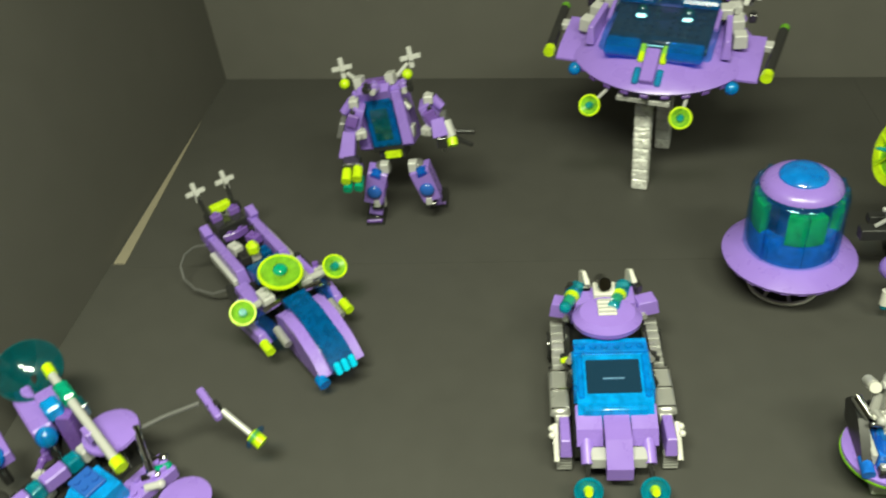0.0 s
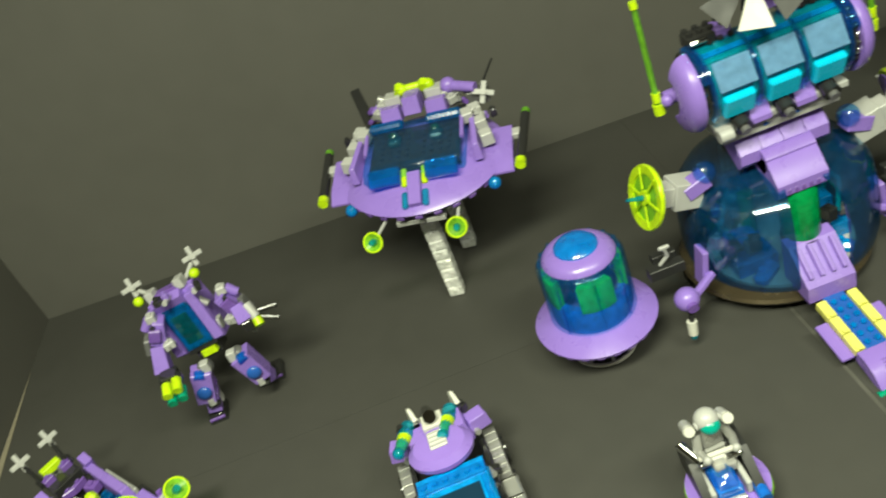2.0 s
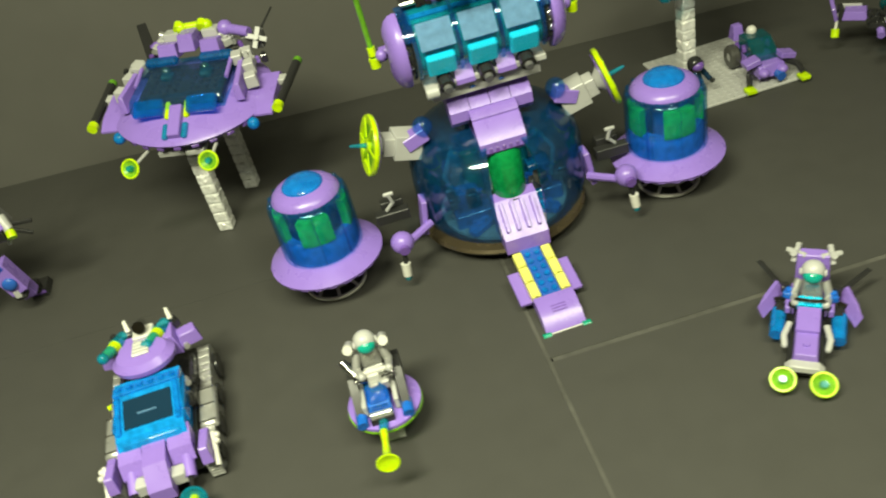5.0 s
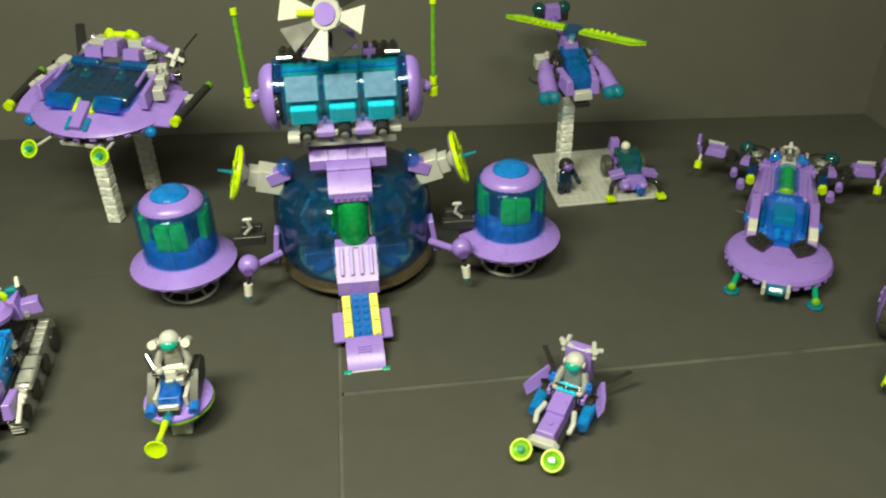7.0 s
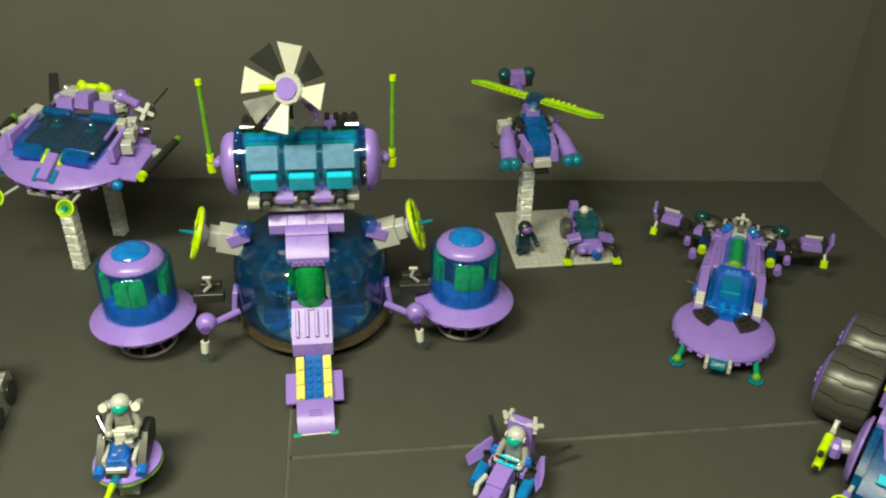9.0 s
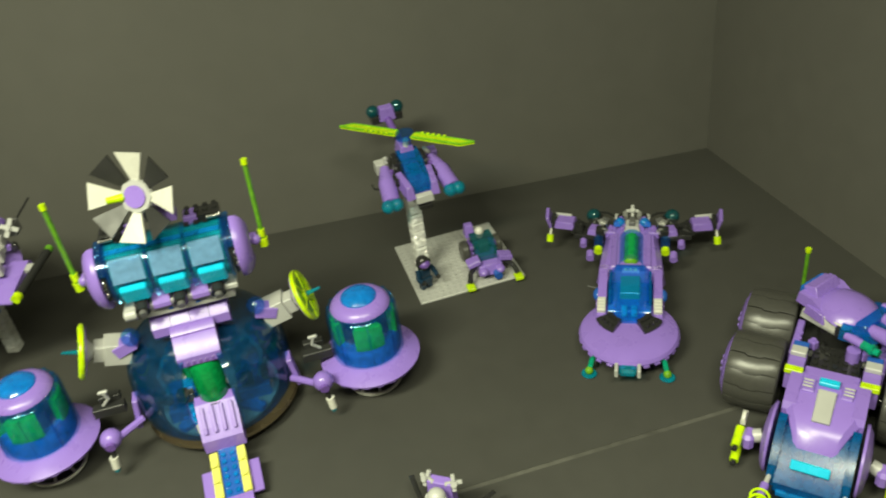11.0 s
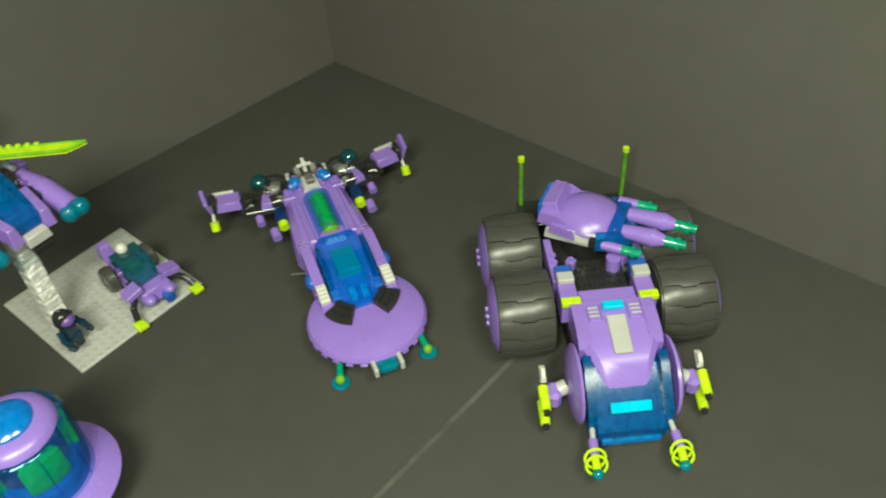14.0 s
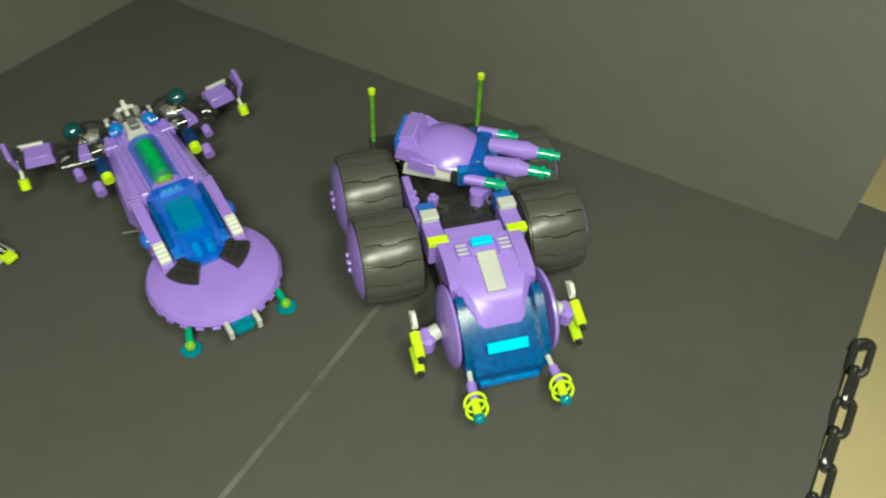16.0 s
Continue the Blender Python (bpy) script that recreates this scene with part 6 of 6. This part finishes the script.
    for s in (-1, 1):
        Build(pose(s * 0.05, -0.50, 0.412, 23)).box(0, 0, 0, 0.06, 0.13, 0.02, bev=0.006).put("front_tile", T_CYAN, cp)
        Build().prism([(0.10, 0.36), (0.08, 0.50), (-0.16, 0.50), (-0.36, 0.40), (-0.36, 0.36)], s * 0.205 - 0.012, s * 0.205 + 0.012).put("cockpit_rib", T_DEEP, cp)
    Build().box(0, -0.1, 0.40, 0.2, 0.3, 0.1).put("cockpit_seat", TEAL, ob)
    Build().box(0, -0.16, 0.345, 0.44, 0.6, 0.05).studs(0, -0.34, 0.37, 5, 2).put("cockpit_floor", COIL, ob)
    well = Build().box(0, 0.52, 0.385, 0.26, 0.62, 0.05, bev=0.02).put("capsule_bed", COIL, ob)
    cap = Build().cyl((0, 0.76, 0.45), (0, 0.34, 0.45), 0.08, n=20).put("capsule", GLOW_GREEN, ob, "clear green capsule")
    Build().box(0, 0.53, 0.405, 0.28, 0.66, 0.03, bev=0.012).put("capsule_frame", COIL, ob)
    Build().ball(0, 0.34, 0.45, 0.076, n=16).put("capsule_end", LIMEDISH, cap)
    sh = Build(pose(0, 0.54, 0.40, 90)).lathe([(0.135, -0.28), (0.135, 0.28), (0.127, 0.28), (0.127, -0.28)], None, 16, 0, 180, closed=True).put("capsule_shell", T_TANK, ob, "clear dark blue capsule shell")
    sh.visible_shadow = False
    Build().prism([(0.26, 0.46), (0.20, 0.46), (0.14, 0.40), (0.26, 0.40)], -0.09, 0.09).put("capsule_step", PURPLE, ob)
    for k in (-1, 0, 1):
        Build().box(k * 0.05, 0.19, 0.44, 0.035, 0.05, 0.03).put("white_tile", WHITE, ob)
    Build().box(0, 1.02, 0.44, 0.20, 0.20, 0.10, top=(0.7, 0.8)).put("rear_seat", GREY, ob)
    Build().box(0, 1.01, 0.51, 0.07, 0.12, 0.06).put("rear_slot", DKGREY, ob)
    star_part(ob, (0, 1.20, 0.54), 0.07, "rear_tap", (40, 0, 0))
    Build().box(0, -1.13, 0.19, 0.17, 0.15, 0.09, bev=0.03).put("bow_lamp", T_TEAL, ob, "clear teal bow lamp")
    for s in (-1, 1):
        Build().box(s * 0.108, -1.11, 0.20, 0.035, 0.21, 0.09).put("bow_clamp", GREY, ob)
    Build().box(0, -0.7, 0.09, 0.2, 0.2, 0.17).put("bow_foot", BLACK, ob)
    for s in (-1, 1):
        Build().studs(s * 0.62, 1.05, 0.41, 2, 1).box(s * 0.36, 0.92, 0.44, 0.1, 0.12, 0.08).put("wing_studs", BLACK, ob)
        Build().cyl((s * 0.30, 1.00, 0.46), (s * 0.36, 0.90, 0.46), 0.025, n=10).put("chrome_pin", CHROME, ob)
        Build().cyl((s * 0.55, 0.92, 0.34), (s * 0.55, 0.80, 0.31), 0.04, n=12).put("under_pod", PURPLE, ob)
        Build().box(s * 0.64, 1.0, 0.40, 0.06, 0.16, 0.1).put("wing_clip", BLACK, ob)
        Build().box(s * 0.185, 0.56, 0.415, 0.07, 0.66, 0.045, bev=0.012).put("hull_rail", PURPLE, ob)
        Build().cyl((s * 0.08, 1.12, 0.50), (s * 0.08, 1.20, 0.52), 0.03, n=10).put("rear_nozzle", SILVER, ob)
    Build().prism([(0.10, 0.40), (0.24, 0.42), (0.24, 0.36), (0.10, 0.36)], -0.14, 0.14).put("hull_step", PURPLE, ob)

    clutter(ob, 12, 0.28, 0.66, 0.90, 1.16, 0.36, 0.46, 91, (BLACK, BLACK, DKGREY, BLACK, SILVER), True, 0.08)
    clutter(ob, 5, 0.05, 0.24, 1.00, 1.16, 0.42, 0.50, 92, (PURPLE, BLACK, COIL, GREY), True, 0.07)


long_ship()


# ---- big-wheeled rover with a gun turret ----
def tyre(parent, s, y):
    r, w = 0.35, 0.46
    x = s * 0.64
    R = pose(x, y, r, 0, 90, 0)
    core = r - 0.04
    prof = [(0.20, -w / 2), (0.30, -w / 2 + 0.005), (core, -w / 2 + 0.03), (core, w / 2 - 0.03), (0.30, w / 2 - 0.005), (0.20, w / 2)]
    t = Build(R).lathe(prof, n=56, closed=True).put("tyre", RUBBER, parent, "wide black rubber tyre")
    # full-width tread lugs, parted by thin stepped grooves
    stations = [(-0.215, 0.0), (-0.17, 0.0), (-0.085, 0.4), (-0.055, 3.6), (0.0, 3.2), (0.05, 3.6), (0.08, 0.6), (0.17, 0.2), (0.215, 0.2)]
    for k in range(14):
        b = Build(R)
        a0, a1 = 360 / 14 * k + 1.0, 360 / 14 * (k + 1) - 1.0
        rows = []
        for z, off in stations:
            crown = r + 0.004 - 0.55 * max(0.0, abs(z) - 0.155) ** 1.3 - 0.12 * z * z
            ring = [(r - 0.05, a0)] + [(crown - (0.004 if i in (0, 4) else 0), a0 + (a1 - a0) * i / 4) for i in range(5)] + [(r - 0.05, a1)]
            rows.append([b.bm.verts.new((q * math.cos(radians(a + off)), q * math.sin(radians(a + off)), z)) for q, a in ring])
        faces = [b.bm.faces.new((u[i], u[i + 1], v[i + 1], v[i])) for u, v in zip(rows, rows[1:]) for i in range(6)]
        faces += [b.bm.faces.new(rows[0]), b.bm.faces.new(rows[-1][::-1])]
        bmesh.ops.recalc_face_normals(b.bm, faces=faces)
        b.take([v for u in rows for v in u], Matrix())
        b.put("tread_block", RUBBER, t)
    h = Build(pose(x + s * w / 2, y, r, 0, s * 90, 0)).lathe([(0, 0.0), (0.29, -0.01), (0.30, 0.0), (0.22, 0.035), (0.1, 0.05), (0, 0.052)], n=36).put("hub_cap", PURPLE, t, "domed lavender hub cap")
    Build(pose(x + s * (w / 2 + 0.05), y, r, 0, s * 90, 0)).studs(0, 0, 0, 2, 2).put("stud", PURPLE, h)


def big_rover():
    # the antennas stand at y = 1.33, the front dishes at y = -1.33
    ob = thing("big_rover", "lavender toy rover on four wide tyres with gun turret", "toy vehicle", 5.20, -1.665, rz=-44.5)
    for s in (-1, 1):
        for y in (0.02, 0.70):
            tyre(ob, s, y)
        ant = Build().cyl((s * 0.465, 1.33, 0.30), (s * 0.465, 1.33, 0.88), 0.02, n=10).put("antenna", LIMEROD, ob, "neon green clear antenna")
        Build().cyl((s * 0.465, 1.33, 0.86), (s * 0.465, 1.33, 0.90), 0.03, n=10).put("tip", LIME, ant)
        Build().box(s * 0.38, 1.20, 0.32, 0.24, 0.34, 0.08).put("antenna_bracket", BLACK, ob)
        # shoulders
        Build().box(s * 0.30, -0.06, 0.54, 0.14, 0.30, 0.20, top=(1.0, 0.95)).put("shoulder_block", PURPLE, ob)
        Build().box(s * 0.30, 0.06, 0.665, 0.13, 0.10, 0.05).put("grey_tile", GREY, ob)
        Build().box(s * 0.30, 0.16, 0.60, 0.13, 0.10, 0.12).put("blue_block", BLUE, ob)
        Build().box(s * 0.30, -0.19, 0.655, 0.15, 0.07, 0.05).put("lime_tile", LIME, ob, "neon lime tile")
        Build().box(s * 0.36, 0.34, 0.50, 0.06, 0.5, 0.2).studs(s * 0.34, 0.3, 0.6, 1, 3).put("side_beam", PURPLE, ob)
        # front discs and blasters
        d = Build(pose(s * 0.34, -0.72, 0.34, 0, s * 90, 0)).lathe([(0, 0.0), (0.30, 0.0), (0.305, 0.02), (0.24, 0.055), (0.10, 0.075), (0, 0.08)], n=40).put("side_disc", PURPLE, ob, "round lavender side disc")
        Build().cyl((s * 0.42, -0.72, 0.32), (s * 0.50, -0.74, 0.30), 0.06, n=14).put("axle", GREY, d)
        Build().box(s * 0.52, -0.76, 0.28, 0.10, 0.16, 0.16, bev=0.03).put("gun_body", PURPLE, ob)
        Build(pose(s * 0.59, -0.66, 0.42, 30)).box(0, 0, 0, 0.05, 0.14, 0.07, top=(0.6, 0.5)).put("gun_fin", WHITE, ob)
        for k, (dx, z) in enumerate(((0.0, 0.34), (0.0, 0.16))):
            lb = Build().cyl((s * 0.60 + dx, -0.72, z), (s * 0.60 + dx, -0.90, z - 0.05), 0.04, n=12).put("lime_blaster", LIME, ob, "neon lime blaster")
            Build().cyl((s * 0.60 + dx, -0.90, z - 0.05), (s * 0.60 + dx, -0.94, z - 0.06), 0.022, n=10).put("muzzle", BLACK, lb)
        # front prongs
        Build().cyl((s * 0.28, -0.96, 0.24), (s * 0.30, -1.16, 0.21), 0.02, n=10).put("prong", GREY, ob)
        sl = Build().cyl((s * 0.30, -1.14, 0.21), (s * 0.31, -1.26, 0.20), 0.036, n=12).put("prong_sleeve", PURPLE, ob)
        for k in range(2):
            Build().ring(facing((s * 0.31, -1.28 - 0.05 * k, 0.195 - 0.012 * k), (0, -1, 0.0 + 0.5)), 0.075, 0.011, 24).put("lime_ring", LIME, sl, "neon lime ring")
        Build().cyl((s * 0.31, -1.24, 0.20), (s * 0.31, -1.36, 0.17), 0.03, n=10).put("lime_core", LIME, sl)
        Build().ball(s * 0.31, -1.39, 0.165, 0.042, n=12).put("teal_tip", T_TEAL, sl, "clear teal tip")
        for k in range(3):
            Build().cyl((s * 0.60, 0.02 + 0.68 * (k % 2), 0.35), (s * 0.30, 0.02 + 0.68 * (k % 2), 0.35), 0.06, n=12).put("axle", BLACK, ob)
    Build().box(0, 0.25, 0.34, 0.66, 1.7, 0.22).put("chassis", BLACK, ob)
    Build().box(0, 0.14, 0.50, 0.40, 0.40, 0.12).studs(0, 0.10, 0.56, 5, 4).put("deck", BLACK, ob, "black studded deck")
    Build().box(0, -0.12, 0.54, 0.44, 0.16, 0.14).put("crossbar", PURPLE, ob)
    Build().cyl((0.12, 0.22, 0.52), (0.12, 0.22, 0.68), 0.06, n=14).put("post", PURPLE, ob)
    # hood and windscreen
    Build().loft([(-0.20, 0.30, 0.28, 0.24, 0.655), (-0.46, 0.305, 0.285, 0.24, 0.645), (-0.60, 0.295, 0.27, 0.24, 0.615), (-0.70, 0.24, 0.215, 0.24, 0.58), (-0.80, 0.19, 0.17, 0.24, 0.51), (-0.87, 0.17, 0.15, 0.24, 0.42)], 0.12).put("hood", PURPLE, ob, "rounded lavender hood")
    for s in (-1, 1):
        Build().prism([(-0.20, 0.668), (-0.42, 0.664), (-0.56, 0.63), (-0.60, 0.58), (-0.60, 0.40), (-0.2, 0.4)], s * 0.265 - 0.05, s * 0.265 + 0.05).put("hood_rail", PURPLE, ob, "raised lavender hood flank")
        Build(pose(s * 0.15, -0.33, 0.645, 3)).box(0, 0, 0.01, 0.10, 0.16, 0.03, bev=0.012).put("hood_tile", PURPLE, ob)
        for k in range(3):
            Build(pose(s * 0.16, -0.29 - 0.04 * k, 0.678, 3)).box(0, 0, 0, 0.08, 0.016, 0.012, bev=0.003).put("vent_rib", GREY, ob)
    Build(pose(0, -0.53, 0.628, 13)).box(0, 0, 0.012, 0.14, 0.32, 0.03).put("centre_stripe", GREY, ob, "pale grey centre stripe")
    for k in range(4):
        Build(pose(0, -0.42, 0.666, 12)).box(0, -0.04 * k + 0.03, 0, 0.15, 0.014, 0.012, bev=0).put("slot", GREY, ob)
    Build().box(0, -0.28, 0.68, 0.16, 0.07, 0.04).put("blue_tile", CYAN, ob)
    ws = Build().prism([(-0.64, 0.50), (-0.72, 0.51), (-0.88, 0.42), (-1.10, 0.22), (-1.10, 0.12), (-0.64, 0.12)], -0.25, 0.25).put("windscreen", T_DEEP, ob, "clear dark blue windscreen")
    for s in (-1, 1):
        Build().prism([(-0.63, 0.46), (-0.68, 0.60), (-0.78, 0.575), (-1.03, 0.34), (-1.08, 0.15), (-0.64, 0.15)], s * 0.28 - 0.032, s * 0.28 + 0.032).put("windscreen_side", T_DEEP, ob, "clear dark blue side pane")
    Build(pose(0, -0.99, 0.37, 50)).box(0, 0, 0.012, 0.30, 0.08, 0.02).put("cyan_strip", CYAN, ws, "bright cyan strip")
    Build().box(0, -1.10, 0.12, 0.44, 0.05, 0.05).put("front_lip", T_CYAN, ws)
    Build().box(0, -0.80, 0.16, 0.50, 0.5, 0.18).put("front_chassis", DKPURPLE, ob)
    # turret, turned towards the corner of the cab
    T = pose(-0.02, 0.62, 0.66, 0, 0, 62)
    Build().cyl((-0.02, 0.62, 0.42), (-0.02, 0.62, 0.68), 0.2, n=24).put("turret_ring", BLACK, ob)
    tu = Build(T).box(0, 0.02, 0.04, 0.44, 0.56, 0.10, top=(0.95, 0.95)).put("turret", GREY, ob, "light grey turret base")
    Build(T).lathe([(0.0, 0.10), (0.27, 0.11), (0.29, 0.15), (0.25, 0.21), (0.15, 0.265), (0, 0.285)], pose(0, -0.02, 0, 8, 0, 0) @ Matrix.Diagonal((0.90, 1.0, 0.94, 1)), 40).put("turret_cover", PURPLE, tu, "rounded lavender turret cover")
    Build(T).box(0, 0.26, 0.22, 0.36, 0.16, 0.18, rx=-20, top=(0.8, 0.8)).put("turret_rear", PURPLE, tu)
    Build(T).box(0, 0.34, 0.20, 0.30, 0.08, 0.14).put("turret_tail", COIL, tu)
    for s in (-1, 1):
        Build(T).prism([(0.36, 0.14), (0.34, 0.25), (0.20, 0.24), (0.08, 0.17), (0.2, 0.12)], s * 0.17 - 0.05, s * 0.17 + 0.05).put("turret_wedge", PURPLE, tu, "angular lavender wedge")
        Build(T).box(s * 0.23, 0.14, 0.12, 0.05, 0.24, 0.10, rz=s * 8, top=(0.8, 0.8)).put("turret_flank", PURPLE, tu)
    Build(T).lathe([(0.25, 0.05), (0.35, 0.06), (0.315, 0.16), (0.25, 0.18)], pose(0, -0.06, 0) @ Matrix.Diagonal((0.92, 1.08, 1, 1)), 20, 195, 345, closed=True).put("turret_visor", T_AZ, tu, "clear blue curved turret visor")
    Build(T).box(0, -0.27, 0.13, 0.42, 0.16, 0.18, top=(0.85, 0.6)).put("turret_window", T_AZ, tu, "clear blue turret window")
    Build(T).box(-0.20, -0.06, 0.10, 0.10, 0.30, 0.12).put("side_tile", WHITE, tu)
    Build(T).box(-0.24, -0.16, 0.08, 0.06, 0.14, 0.10).studs(-0.24, -0.16, 0.13, 1, 2).put("side_studs", BLACK, tu)
    for x, y0, y1, z in ((-0.10, -0.32, -0.66, 0.15), (0.08, -0.32, -0.70, 0.18)):
        g = Build(T).cyl((x, y0, z), (x, y1 + 0.1, z), 0.055, 0.075, 16).cyl((x, y1 + 0.1, z), (x, y1, z), 0.08, 0.045, 16).put("gun_barrel", PURPLE, tu, "fat lavender gun barrel")
        Build(T).cyl((x, y1, z), (x, y1 - 0.09, z), 0.045, 0.04, n=12).cyl((x, y1 - 0.09, z), (x, y1 - 0.12, z), 0.055, n=14).cyl((x, y1 - 0.12, z), (x, y1 - 0.17, z), 0.035, n=12).put("gun_tip", T_MINT, g, "clear green gun tip")
    for x, z in ((-0.26, 0.10), (0.24, 0.16)):
        g = Build(T).cyl((x, -0.2, z), (x, -0.36, z), 0.04, n=12).put("side_gun", PURPLE, tu)
        Build(T).cyl((x, -0.36, z), (x, -0.44, z), 0.042, 0.038, n=12).cyl((x, -0.44, z), (x, -0.47, z), 0.052, n=14).cyl((x, -0.47, z), (x, -0.52, z), 0.034, n=12).put("gun_tip", T_MINT, g, "clear green gun tip")

    clutter(ob, 6, 0.04, 0.34, 0.80, 1.10, 0.40, 0.60, 95, (BLACK, DKGREY, PURPLE))
    clutter(ob, 4, 0.06, 0.30, 0.26, 0.40, 0.46, 0.60, 96, (BLACK, PURPLE, SILVER))


big_rover()


# ---- black barrier chain along the table's front edge ----
def chain():
    ob = thing("barrier_chain", "black plastic barrier chain hooked along the table edge", "chain", 3.98, -4.58, -0.30)
    n, pitch = 15, 0.28
    for k in range(n):
        x = -1.9 + pitch * k
        z = 0.36 - 0.10 * (1 - (x / 2.1) ** 2)
        b = Build(pose(x, 0, z, 64 if k % 2 else -22, -4 * x, 0))
        pts = []
        for i in range(16):
            a = 2 * math.pi * i / 16
            pts.append((0.10 * (1 if math.cos(a) > 0 else -1) + 0.058 * math.cos(a), 0.058 * math.sin(a), 0))
        for p, q in zip(pts, pts[1:] + pts[:1]):
            b.cyl(p, q, 0.03, n=8)
            b.ball(*p, 0.03, n=8)
        b.put("link", BLACK, ob)
    for x in (-2.08, 2.12):
        Build().tube([(x, 0.16, 0.22), (x, 0.06, 0.30), (x, -0.02, 0.40)], 0.03).put("hook", BLACK, ob)


chain()
